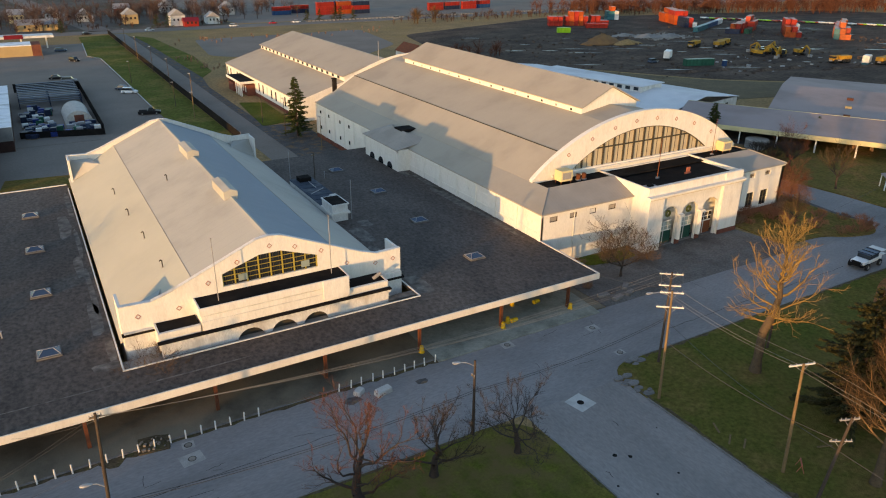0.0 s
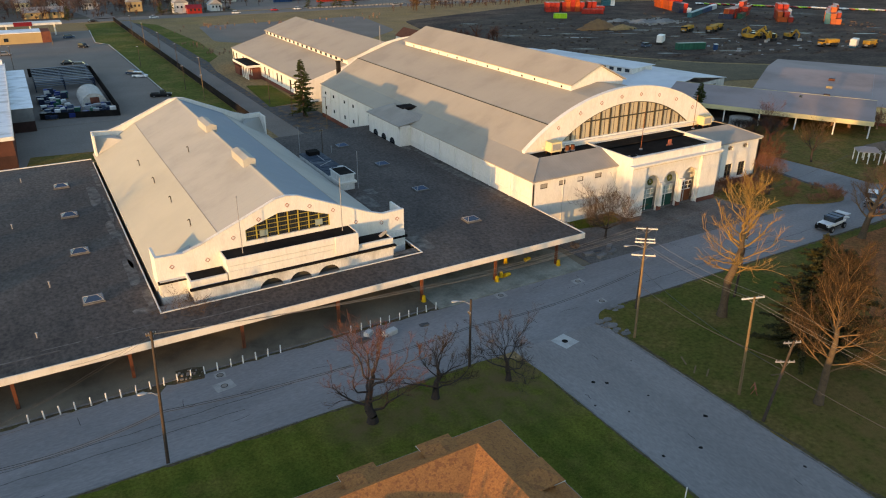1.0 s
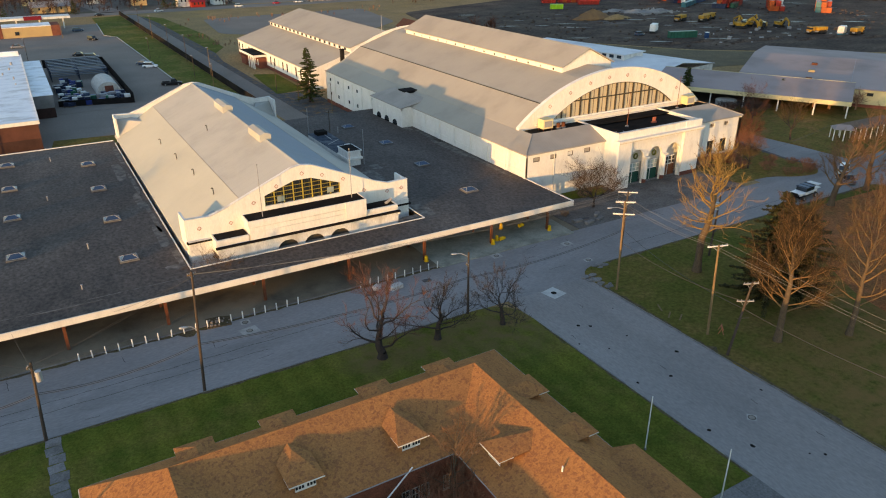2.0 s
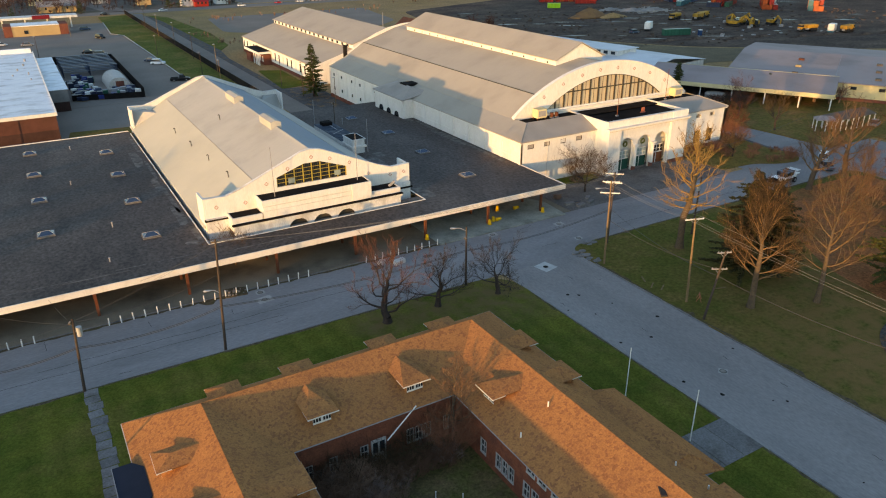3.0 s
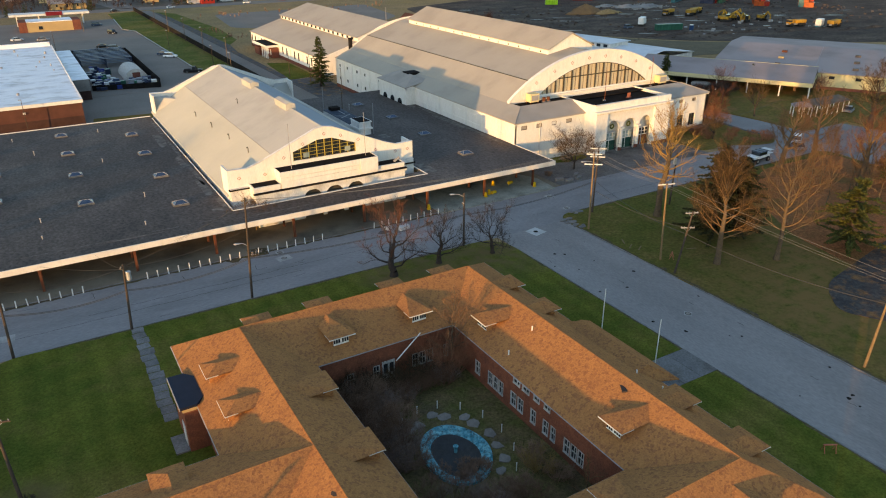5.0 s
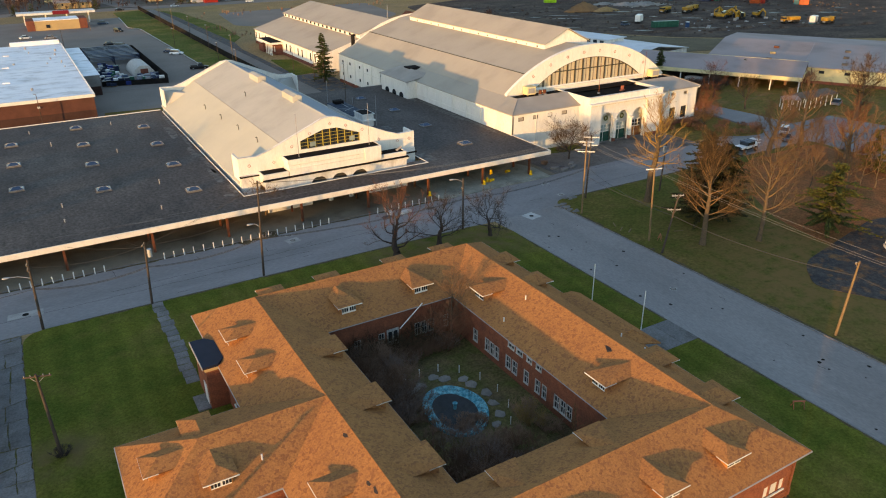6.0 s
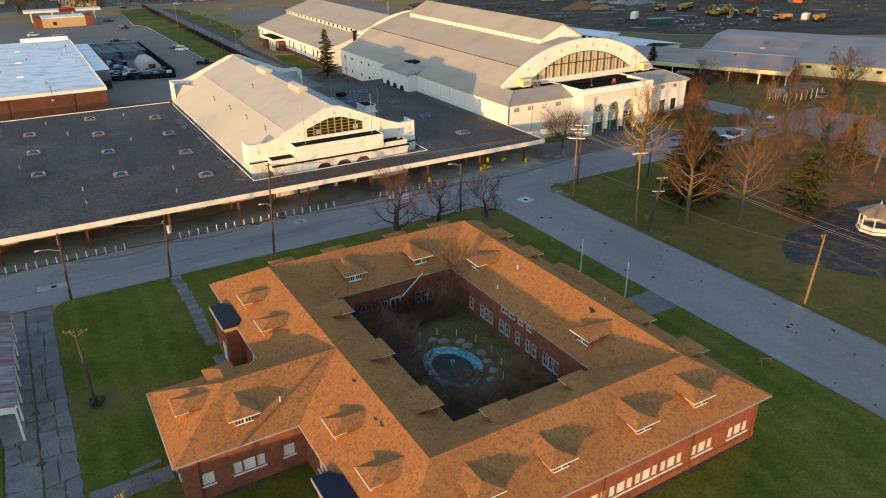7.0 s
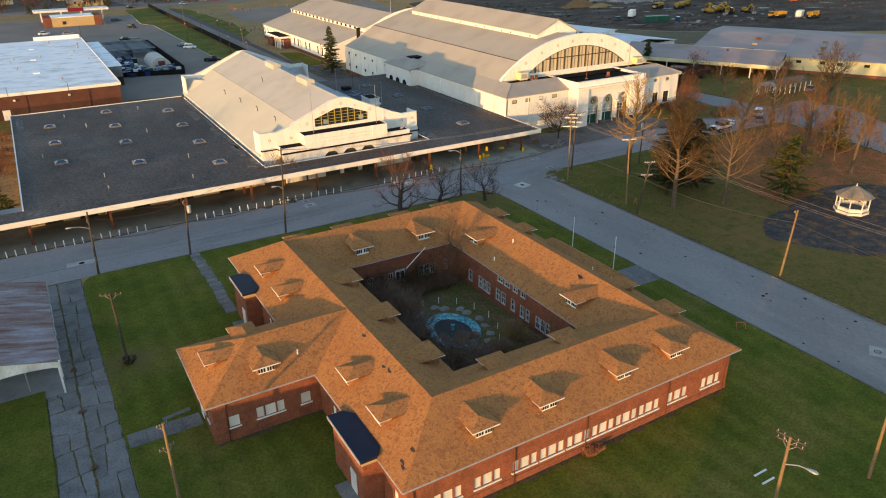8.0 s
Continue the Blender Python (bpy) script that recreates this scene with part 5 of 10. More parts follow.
def cooler(x, y, z):
    c = thing("air_conditioner", x, y, z, "cream rooftop air-conditioning unit on legs", "air conditioner", "rooftop air conditioners")
    part("body", G().box(x - 1.05, x + 1.05, y - 0.8, y + 0.8, z + 0.5, z + 2.1), M["cream"], c)
    part("grille", G().box(x - 0.8, x + 0.8, y - 0.83, y - 0.8, z + 0.8, z + 1.8), M["gutter"], c)
    for dx in (-0.9, 0.9):
        for dy in (-0.65, 0.65):
            part("leg", G().box(x + dx - 0.06, x + dx + 0.06, y + dy - 0.06, y + dy + 0.06, z, z + 0.5), M["rust_steel"], c)
    part("duct", G().box(x - 0.4, x + 0.4, y + 0.8, y + 1.4, z + 0.8, z + 1.6), M["cream"], c)


cooler(65.4, 75.9, 9.7)
cooler(100.6, 76.0, 9.7)
for x in (68.2, 69.3):
    p = thing("roof_fan", x, 75.8, 9.7, "small rusty roof fan on the tar", "roof fan", "roof fans")
    part("barrel", G().tube((x, 75.8, 9.95), (x, 75.8, 10.7), 0.35, n=10), M["rust_steel"], p)
    part("stand", G().box(x - 0.3, x + 0.3, 75.5, 76.1, 9.7, 9.95), M["gutter"], p)

# the hipped side bay with its arched windows
bay = part("side_bay", G().box(54.6, AX0 + 0.1, 109.2, 123.2, 0, 8.1), M["white"], arena, "hipped side bay")
part("bay_roof", G().sheet([(54.2, 108.8, 8.15), (58.6, 113.2, 10.0), (58.6, 119.2, 10.0), (54.2, 123.6, 8.15)], 0.14), M["seam_roof_y"], bay)
part("bay_roof", G().sheet([(54.2, 108.8, 8.15), (61.0, 108.8, 9.4), (58.6, 113.2, 10.0)], 0.14), M["seam_roof_x"], bay)
part("bay_roof", G().sheet([(54.2, 123.6, 8.15), (58.6, 119.2, 10.0), (61.0, 123.6, 9.4)], 0.14), M["seam_roof_x"], bay)
part("roof_box", G().box(58.3, 61.4, 114.8, 117.8, 9.6, 10.16), M["tar"], bay)
for y in (112.4, 116.2, 120.0):
    w = G().tube((54.58, y, 4.25), (54.5, y, 4.25), 1.0, n=20).box(54.5, 54.58, y - 1.0, y + 1.0, 3.0, 4.25)
    part("arched_window", w, M["glass"], bay, "dark arched window")
    part("small_window", G().box(54.54, 54.6, y - 0.4, y + 0.4, 6.1, 6.6), M["white"], bay)
part("bay_cornice", G().box(54.3, 54.6, 108.9, 123.5, 7.7, 8.12).box(54.3, AX0, 108.9, 109.2, 7.7, 8.12).box(54.3, AX0, 123.2, 123.5, 7.7, 8.12), M["white"], bay)
# chimney at the far corner
part("chimney", G().box(63.6, 64.5, 161.2, 162.1, 0, 12.0).box(63.5, 64.6, 161.1, 162.2, 12.0, 12.25), M["tar"], arena, "square black chimney stack")


# ---- the brick quadrangle with its courtyard ----
EZ, RZ = 4.68, 7.17
OX0, OX1, OY0, OY1 = -13.85, 22.95, -17.68, 29.1        # outer eaves
RX0, RX1, RY0, RY1 = -8.0, 17.95, -11.8, 24.95          # ridge lines
IX0, IX1, IY0, IY1 = -2.75, 12.0, -6.55, 18.3           # courtyard eaves
IZ = 4.75
KO = (RZ - EZ) / (RX0 - OX0)
WX0, WY0, WY1 = -23.87, -0.24, 10.9                     # west wing eaves
WR = (WY0 + WY1) / 2
quad = thing("brick_building", 4.5, 5.5, 0, "single-storey red brick quadrangle with brown shingle roof and dormers", "building")

S = M["shingle_course"]
T = 0.12


def slope(*pts, label=""):
    return part("roof_slope", G().sheet(pts, T), S, quad, label)


O = [(OX0, OY0), (OX1, OY0), (OX1, OY1), (OX0, OY1)]
R = [(RX0, RY0), (RX1, RY0), (RX1, RY1), (RX0, RY1)]
I = [(IX0, IY0), (IX1, IY0), (IX1, IY1), (IX0, IY1)]
labels = ("brown asphalt shingle slope", "", "", "")
for k in (0, 1, 2):
    a, b = k, (k + 1) % 4
    slope((*O[a], EZ), (*O[b], EZ), (*R[b], RZ), (*R[a], RZ), label=labels[k])
# the west slope is cut by the wing
slope((OX0, OY1, EZ), (OX0, WY1, EZ), (RX0, WR, RZ - 0.02), (*R[3], RZ))
slope((OX0, WY0, EZ), (*O[0], EZ), (*R[0], RZ), (RX0, WR, RZ - 0.02))
for k in range(4):
    a, b = k, (k + 1) % 4
    slope((*R[a], RZ), (*R[b], RZ), (*I[b], IZ), (*I[a], IZ))
# wing
hx = WX0 + (WR - WY0)
slope((WX0, WY0, EZ), (OX0, WY0, EZ), (RX0, WR, RZ - 0.02), (hx, WR, RZ - 0.02))
slope((OX0, WY1, EZ), (WX0, WY1, EZ), (hx, WR, RZ - 0.02), (RX0, WR, RZ - 0.02))
slope((WX0, WY1, EZ), (WX0, WY0, EZ), (hx, WR, RZ - 0.02))
# ridge and hip caps
for p, q in (((*R[0], RZ), (*R[1], RZ)), ((*R[1], RZ), (*R[2], RZ)), ((*R[2], RZ), (*R[3], RZ)), ((*R[3], RZ), (*R[0], RZ)), ((hx, WR, RZ - 0.02), (RX0, WR, RZ - 0.02)),
             ):
    part("ridge_cap", G().tube(p, q, 0.03, n=5), M["shingle"], quad)
# gutters along the eaves
for p, q in (((OX0, OY0), (OX1, OY0)), ((OX1, OY0), (OX1, OY1)), ((OX1, OY1), (OX0, OY1)), ((OX0, OY1), (OX0, WY1)), ((OX0, WY0), (OX0, OY0)), ((WX0, WY0), (OX0, WY0)), ((OX0, WY1), (WX0, WY1)), ((WX0, WY1), (WX0, WY0))):
    part("gutter", G().tube((*p, EZ - 0.08), (*q, EZ - 0.08), 0.075, n=6), M["gutter"], quad, "grey metal gutter")
for k in range(4):
    part("gutter", G().tube((*I[k], IZ - 0.08), (*I[(k + 1) % 4], IZ - 0.08), 0.055, n=6), M["gutter"], quad, "pale grey gutter over the courtyard")

# walls
WT = 0.3
wx0, wx1, wy0, wy1 = OX0 + 0.62, OX1 - 0.62, OY0 + 0.62, OY1 - 0.62
ZT = EZ - 0.10


def boarded(a, b, c, d, y, parent, along="x", out=-1, board=None):
    """A boarded window: board, frame and sill, in a wall along x (or y) whose face is at y."""
    bx = board or M["board"]
    if along == "x":
        f = y
        ins = f - out * 0.10
        part("window_board", G().box(a, b, min(ins, ins + 0.04), max(ins, ins + 0.04), c, d), bx, parent)
        lo, hi = sorted((f - out * 0.06, f + out * 0.10))
        part("sill", G().box(a - 0.1, b + 0.1, lo, hi, c - 0.12, c), M["trim"], parent)
    else:
        f = y
        ins = f - out * 0.10
        part("window_board", G().box(min(ins, ins + 0.04), max(ins, ins + 0.04), a, b, c, d), bx, parent)
        lo, hi = sorted((f - out * 0.06, f + out * 0.10))
        part("sill", G().box(lo, hi, a - 0.1, b + 0.1, c - 0.12, c), M["trim"], parent)


def triples(starts, w=0.74, mid=1.1, gap=0.2):
    out = []
    for s in starts:
        out += [(s, s + w), (s + w + gap, s + w + gap + mid), (s + w + 2 * gap + mid, s + 2 * w + 2 * gap + mid)]
    return out


ZA, ZB = 1.5, 2.65
south = triples([-10.9, -7.2, -3.5, -0.65, 2.2, 5.0, 7.75, 10.55, 14.2, 18.7], 0.62, 0.9, 0.17)
north = triples([-10.5, -5.5, -0.5, 4.5, 9.5, 14.5])
holes = [(a, b, 1.25, 2.38) for a, b in south]
wall_s = part("south_wall", holed_x(G(), wx0, wx1, 0, ZT, wy0, wy0 + WT, holes), M["brick_course"], quad, "red brick wall with boarded windows")
for h in holes:
    boarded(*h, wy0, wall_s)
part("plinth", G().box(wx0, wx1, wy0 - 0.05, wy0, 0, 0.75), M["brick"], wall_s)
for x in (wx0 + 0.5, -3.4, 4.2, 14.0, wx1 - 0.5):
    part("downpipe", G().tube((x, wy0 - 0.1, 0), (x, wy0 - 0.1, ZT), 0.06, n=6), M["rust_steel"], wall_s)
wall_n = part("north_wall", holed_x(G(), wx0, wx1, 0, ZT, wy1 - WT, wy1, [(a, b, ZA, ZB) for a, b in north]), M["brick_course"], quad)
for a, b in north:
    boarded(a, b, ZA, ZB, wy1, wall_n, out=1)
east = triples([-14, -10, -6, 14, 18, 22])
wall_e = part("east_wall", holed_y(G(), wy0 + WT, wy1 - WT, 0, ZT, wx1 - WT, wx1, [(a, b, ZA, ZB) for a, b in east]), M["brick_course"], quad)
for a, b in east:
    boarded(a, b, ZA, ZB, wx1, wall_e, "y", 1)
west_w = [(-15.6, -14.9), (-5.4, -4.5), (-3.4, -2.5), (13.0, 13.9), (15.0, 15.9), (25.0, 25.9)]
wall_w = part("west_wall", holed_y(G(), wy0 + WT, wy1 - WT, 0, ZT, wx0, wx0 + WT, [(a, b, ZA, ZB) for a, b in west_w]), M["brick_course"], quad)
for a, b in west_w:
    boarded(a, b, ZA, ZB, wx0, wall_w, "y", -1)
# wing walls
vx0, vy0, vy1 = WX0 + 0.62, WY0 + 0.62, WY1 - 0.62
ws = [(-21.9, -20.95), (-19.4, -18.72), (-18.58, -17.6), (-17.46, -16.8), (-15.2, -14.25)]
g = holed_x(G(), vx0, wx0, 0, ZT, vy0, vy0 + WT, [(a, b, ZA, ZB) for a, b in ws])
wing_s = part("wing_south_wall", g, M["brick_course"], quad)
for a, b in ws:
    boarded(a, b, ZA, ZB, vy0, wing_s)
part("downpipe", G().tube((vx0 + 1.2, vy0 - 0.1, 0), (vx0 + 1.2, vy0 - 0.1, ZT), 0.06, n=6), M["rust_steel"], wing_s)
part("wing_north_wall", G().box(vx0, wx0, vy1 - WT, vy1, 0, ZT), M["brick_course"], quad)
ww = [(2.0, 2.8), (3.6, 4.4), (6.3, 7.1), (8.0, 8.8)]
wing_w = part("wing_west_wall", holed_y(G(), vy0 + WT, vy1 - WT, 0, ZT, vx0, vx0 + WT, [(a, b, ZA, ZB) for a, b in ww]), M["brick_course"], quad)
for a, b in ww:
    boarded(a, b, ZA, ZB, vx0, wing_w, "y", -1)
part("door", G().box(vx0 - 0.04, vx0, 4.8, 5.9, 0.1, 2.3), M["trim"], wing_w, "white door")
# eaves soffit board
part("soffit", G().box(wx0 - 0.6, wx1 + 0.6, wy0 - 0.6, wy0, ZT - 0.06, ZT).box(wx0 - 0.6, wx1 + 0.6, wy1, wy1 + 0.6, ZT - 0.06, ZT).box(wx1, wx1 + 0.6, wy0, wy1, ZT - 0.06, ZT).box(vx0, wx0, vy0 - 0.6, vy0, ZT - 0.06, ZT), M["brick"], quad)

# courtyard walls: two rows of white sash windows
cx0, cx1, cy0, cy1 = IX0 - 0.5, IX1 + 0.5, IY0 - 0.5, IY1 + 0.5


def sash(parent, along, face, out, a, b, c, d):
    """A white-framed sash window with panes set in its opening."""
    def bx(u0, u1, dep0, dep1, z0, z1):
        lo, hi = sorted((face - out * dep0, face - out * dep1))
        return G().box(u0, u1, lo, hi, z0, z1) if along == "x" else G().box(lo, hi, u0, u1, z0, z1)
    w = part("window", bx(a, b, 0.12, 0.15, c, d), M["glass"], parent)
    g = G()
    for q in (bx(a, a + 0.08, -0.03, 0.1, c, d), bx(b - 0.08, b, -0.03, 0.1, c, d), bx(a, b, -0.03, 0.1, d - 0.08, d), bx(a, b, -0.06, 0.1, c - 0.06, c + 0.05), bx(a, b, 0.02, 0.1, (c + d) / 2 - 0.03, (c + d) / 2 + 0.03), bx((a + b) / 2 - 0.025, (a + b) / 2 + 0.025, 0.04, 0.1, c, d)):
        k = len(g.v)
        g.v += q.v
        g.f += [tuple(k + i for i in f) for f in q.f]
    part("window_frame", g, M["frame_dull"], parent, "white-painted sash frame")


cw = {"n": [(-1.9, -1.2), (0.2, 0.95), (3.0, 3.75), (7.4, 8.15), (8.25, 9.0), (9.1, 9.85), (11.1, 11.7)], "e": [(-1.7, -0.9), (-0.8, 0.0), (0.1, 0.9), (2.0, 2.7), (3.0, 3.8), (4.8, 5.6), (6.7, 7.6), (7.8, 8.7), (9.9, 10.7), (10.8, 11.6), (11.7, 12.5), (13.9, 14.8)]}
low, high = (0.9, 2.4), (3.5, 4.4)
uppers = [(2.9, 3.8), (4.4, 5.3), (5.9, 7.0), (7.3, 8.4)]
nw = part("court_wall_north", holed_x(G(), cx0, cx1, 0, IZ - 0.1, cy1, cy1 + WT, [(a, b, *low) for a, b in cw["n"]]), M["brick_course"], quad, "dim brick courtyard wall")
for a, b in cw["n"]:
    sash(nw, "x", cy1, -1, a, b, *low)
door = part("court_door", G().box(4.0, 5.4, cy1 - 0.06, cy1, 0.1, 2.6), M["frame_dull"], nw, "white glazed double door")
part("door_pane", G().box(4.15, 4.6, cy1 - 0.08, cy1 - 0.06, 1.2, 2.3).box(4.8, 5.25, cy1 - 0.08, cy1 - 0.06, 1.2, 2.3), M["glass"], door)
ew = part("court_wall_east", holed_y(G(), cy0, cy1, 0, IZ - 0.1, cx1, cx1 + WT, [(a, b, *low) for a, b in cw["e"]] + [(a, b, *high) for a, b in uppers]), M["brick_course"], quad)
for a, b in cw["e"]:
    sash(ew, "y", cx1, -1, a, b, *low)
for a, b in uppers:
    sash(ew, "y", cx1, -1, a, b, *high)
part("court_wall_south", G().box(cx0, cx1, cy0 - WT, cy0, 0, IZ - 0.1), M["brick_course"], quad)
part("court_wall_west", G().box(cx0 - WT, cx0, cy0, cy1, 0, IZ - 0.1), M["brick_course"], quad)
part("fallen_rail", G().tube((5.0, 17.6, 3.1), (8.2, 18.4, 4.9), 0.06, n=5), M["trim"], quad, "white rail leaning on the gutter")


# dormers: a low white front with small panes under a hipped shingle roof
def dormer(u, side, wide=2.6):
    """u: place along the eave; side: which slope it sits on."""
    inner = side.startswith("i")
    base = {"s": (OY0, 1), "n": (OY1, -1), "w": (OX0, 1), "e": (OX1, -1), "in": (IY1, 1), "is": (IY0, -1), "ie": (IX1, 1), "iw": (IX0, -1), "ws": (WY0, 1), "wn": (WY1, -1), "ww": (WX0, 1)}[side]
    k = (RZ - IZ) / (RX1 - IX1) if inner else (RZ - EZ) / (OY1 - RY1) if side == "n" else (RZ - EZ) / (OX1 - RX1) if side == "e" else KO
    z0 = IZ if inner else EZ
    edge, sg = base
    alongx = side in ("s", "n", "in", "is", "ws", "wn")

    def P(a, v, z):
        return (u + a, edge + sg * v, z) if alongx else (edge + sg * v, u + a, z)

    vf, h = (0.7, 1.12) if side == "iw" else (1.6, 0.98) if side in ("in", "ie") else (1.6, 0.88)
    zf = z0 + k * vf
    if side in ("n", "e"):
        h = 6.34 - zf
    e = zf + h
    front = vf - (0.48 if side in ("n", "e") or side in ("in", "ie") else 0.34)
    half = wide / 2
    vb = (e - z0) / k
    top = e + (0.62 if side == "iw" else 0.50 if inner or side == "n" else 0.60 if side == "e" else 0.44)
    vt = (top - z0) / k
    d = part("dormer", G(), S, quad, "hipped shingle dormer")
    hp = front + (0.8 * (vt - front) if inner else 1.3)
    g = G()
    g.poly(P(-half, front, e), P(half, front, e), P(0, hp, top))
    g.poly(P(-half, front, e), P(0, hp, top), P(0, vt, top), P(-half, vb, e))
    g.poly(P(half, front, e), P(half, vb, e), P(0, vt, top), P(0, hp, top))
    g.poly(P(-half, front, e - 0.07), P(-half, vb, e - 0.07), P(half, vb, e - 0.07), P(half, front, e - 0.07))
    part("dormer_roof", g, S, d)
    ew_ = G().tube(P(-half, front + 0.03, e - 0.075), P(half, front + 0.03, e - 0.075), 0.06, n=4)
    part("dormer_fascia", ew_, M["trim"], d, "white fascia board")
    part("dormer_fascia", G().tube(P(-half + 0.03, front, e - 0.06), P(-half + 0.03, front + 0.45 * (vb - front), e - 0.06), 0.035, n=4), M["white_worn"], d)
    part("dormer_fascia", G().tube(P(half - 0.03, front, e - 0.06), P(half - 0.03, front + 0.45 * (vb - front), e - 0.06), 0.035, n=4), M["white_worn"], d)

    def B(a0, a1, v0, v1, za, zb):
        p, q = P(a0, v0, 0), P(a1, v1, 0)
        return G().box(min(p[0], q[0]), max(p[0], q[0]), min(p[1], q[1]), max(p[1], q[1]), za, zb)

    w = half - 0.48
    part("dormer_front", B(-w + 0.08, w - 0.08, vf, vf + 0.12, zf - 0.15, e - 0.05), M["trim"], d, "white dormer front")
    part("dormer_cheek", B(-w, -w + 0.08, vf, vb, zf - 0.2, e - 0.07), M["shingle"], d)
    part("dormer_cheek", B(w - 0.08, w, vf, vb, zf - 0.2, e - 0.07), M["shingle"], d)
    for c in (-0.5 * w, 0.5 * w):
        for j in (-1, 0, 1):
            part("pane", B(c + j * 0.24 - 0.085, c + j * 0.24 + 0.085, vf - 0.03, vf + 0.002, zf + 0.14, e - 0.2), M["glass"], d)
    return d


for x in (-5.7, 0.8, 9.2, 15.7):
    dormer(x, "s")
    dormer(x, "n", 2.9)
for y in (20.7, 14.5, -3.6, -10.1):
    dormer(y, "w")
    dormer(y, "e", 2.9)
dormer(-17.8, "ws")
dormer(-17.9, "wn")
dormer(5.35, "ww")
for x in (0.3, 8.9):
    dormer(x, "in", 2.7)
for x in (0.2, 8.4):
    dormer(x, "is", 2.7)
for y in (15.4, -3.5):
    dormer(y, "ie", 2.7)
for y in (13.9, 4.8, -4.1):
    dormer(y, "iw", 3.1)

# porches with navy canvas tops on the west front, and the shingled east porch
for ya, yb in ((-13.5, -6.9), (17.9, 23.2)):
    p = part("porch", G().box(-15.0, wx0, ya + 0.3, yb - 0.3, 0, 4.45), M["brick_course"], quad, "brick entrance porch")
    part("porch_frieze", G().box(-15.12, wx0, ya + 0.2, yb - 0.2, 4.35, 4.75), M["tan_wall"], p)
    m = (yb - ya)
    g = G().prism([(-15.3, ya), (-13.9, ya), (-13.15, ya + 0.9), (-13.15, yb - 0.9), (-13.9, yb), (-15.3, yb)], 4.78, 5.02)
    part("porch_top", g, M["navy"], p, "dark navy membrane roof")
    part("porch_edge", G().box(-15.36, -15.3, ya, yb, 4.74, 5.04), M["gutter"], p)
    part("porch_door", G().box(-15.06, -15.0, (ya + yb) / 2 - 0.55 - 1.0, (ya + yb) / 2 + 0.55 - 1.0, 0.15, 2.35), M["car_white"], p, "white steel door")
    part("step", G().box(-16.2, -15.0, (ya + yb) / 2 - 2.2, (ya + yb) / 2 + 0.4, 0.1, 0.24), M["slab"], p)
ep = part("east_porch", G().box(wx1, 24.3, 1.2, 11.4, 0, 4.0), M["brick_course"], quad, "brick porch under a shingle roof")
g = G().sheet([(25.3, 0.2, 4.15), (25.3, 12.4, 4.15), (22.6, 11.0, 5.80), (22.6, 1.6, 5.80)], 0.1)
g.sheet([(22.6, 1.6, 5.80), (22.6, 11.0, 5.80), (21.1, 11.0, 5.56), (21.1, 1.6, 5.56)], 0.1)
g.sheet([(25.3, 0.2, 4.15), (22.6, 1.6, 5.80), (21.1, 1.6, 5.56), (22.2, 0.2, 5.02)], 0.1)
g.sheet([(25.3, 12.4, 4.15), (22.2, 12.4, 5.02), (21.1, 11.0, 5.56), (22.6, 11.0, 5.80)], 0.1)
part("porch_roof", g, S, ep)
# small vents and broken shingles
for x, y, z in ((21.0, -1.6, 5.55), (20.7, 1.2, 5.7), (13.2, 10.2, 5.24), (16.4, 10.9, 6.55), (-14.5, 2.2, 5.8)):
    part("roof_vent", G().tube((x, y, z - 0.2), (x, y, z + 0.45), 0.07, n=6), M["trim"], quad)
random.seed(21)
for x, y, dz in ((-9.1, -5.2, 0.0), (-9.0, -6.0, 0), (-11.5, -14.85, 0), (-12.8, -15.8, 0), (-12.6, -15.3, 0), (20.4, 3.0, 0), (-8.6, 0.2, 0)):
    z = EZ + KO * (min(x - OX0, OX1 - x)) + 0.01
    pts = [(x + random.uniform(0.06, 0.2) * math.cos(a), y + random.uniform(0.12, 0.5) * math.sin(a)) for a in [k * math.pi / 4 for k in range(8)]]
    sg = KO if x < 0 else -KO
    g = G().sheet([(px, py, z + sg * (px - x)) for px, py in pts], 0.02)
    part("torn_patch", g, M["bark_dark"], quad, "torn hole in the shingles")

part("roof_hatch", G().obox((17.0, -0.9, 6.72), 60, 0, 0.9, 0.4, 0.14), M["bark_dark"], quad, "dark open roof hatch")

# courtyard: ground, empty pool, stepping stones, white posts, scrub
strip("court_ground", [(cx0, cy0), (cx1, cy0), (cx1, cy1), (cx0, cy1)], 0.14, M["court_earth"], "overgrown courtyard floor", "ground", 0.1)
pool = thing("empty_pool", 4.9, 6.3, 0.14, "empty oval ornamental pool with flaking blue paint", "pool")
n = 44


def oval(s, z, w=0.0):
    out = []
    for k in range(n):
        t = 2 * math.pi * k / n
        a, b = (3.65 + s) * math.cos(t), (2.75 + s * 0.9 + 0.10 * math.sin(3 * t)) * math.sin(t)
        ca, sa = math.cos(radians(84)), math.sin(radians(84))
        out.append((4.75 + a * ca - b * sa, 5.9 + a * sa + b * ca, z))
    return out


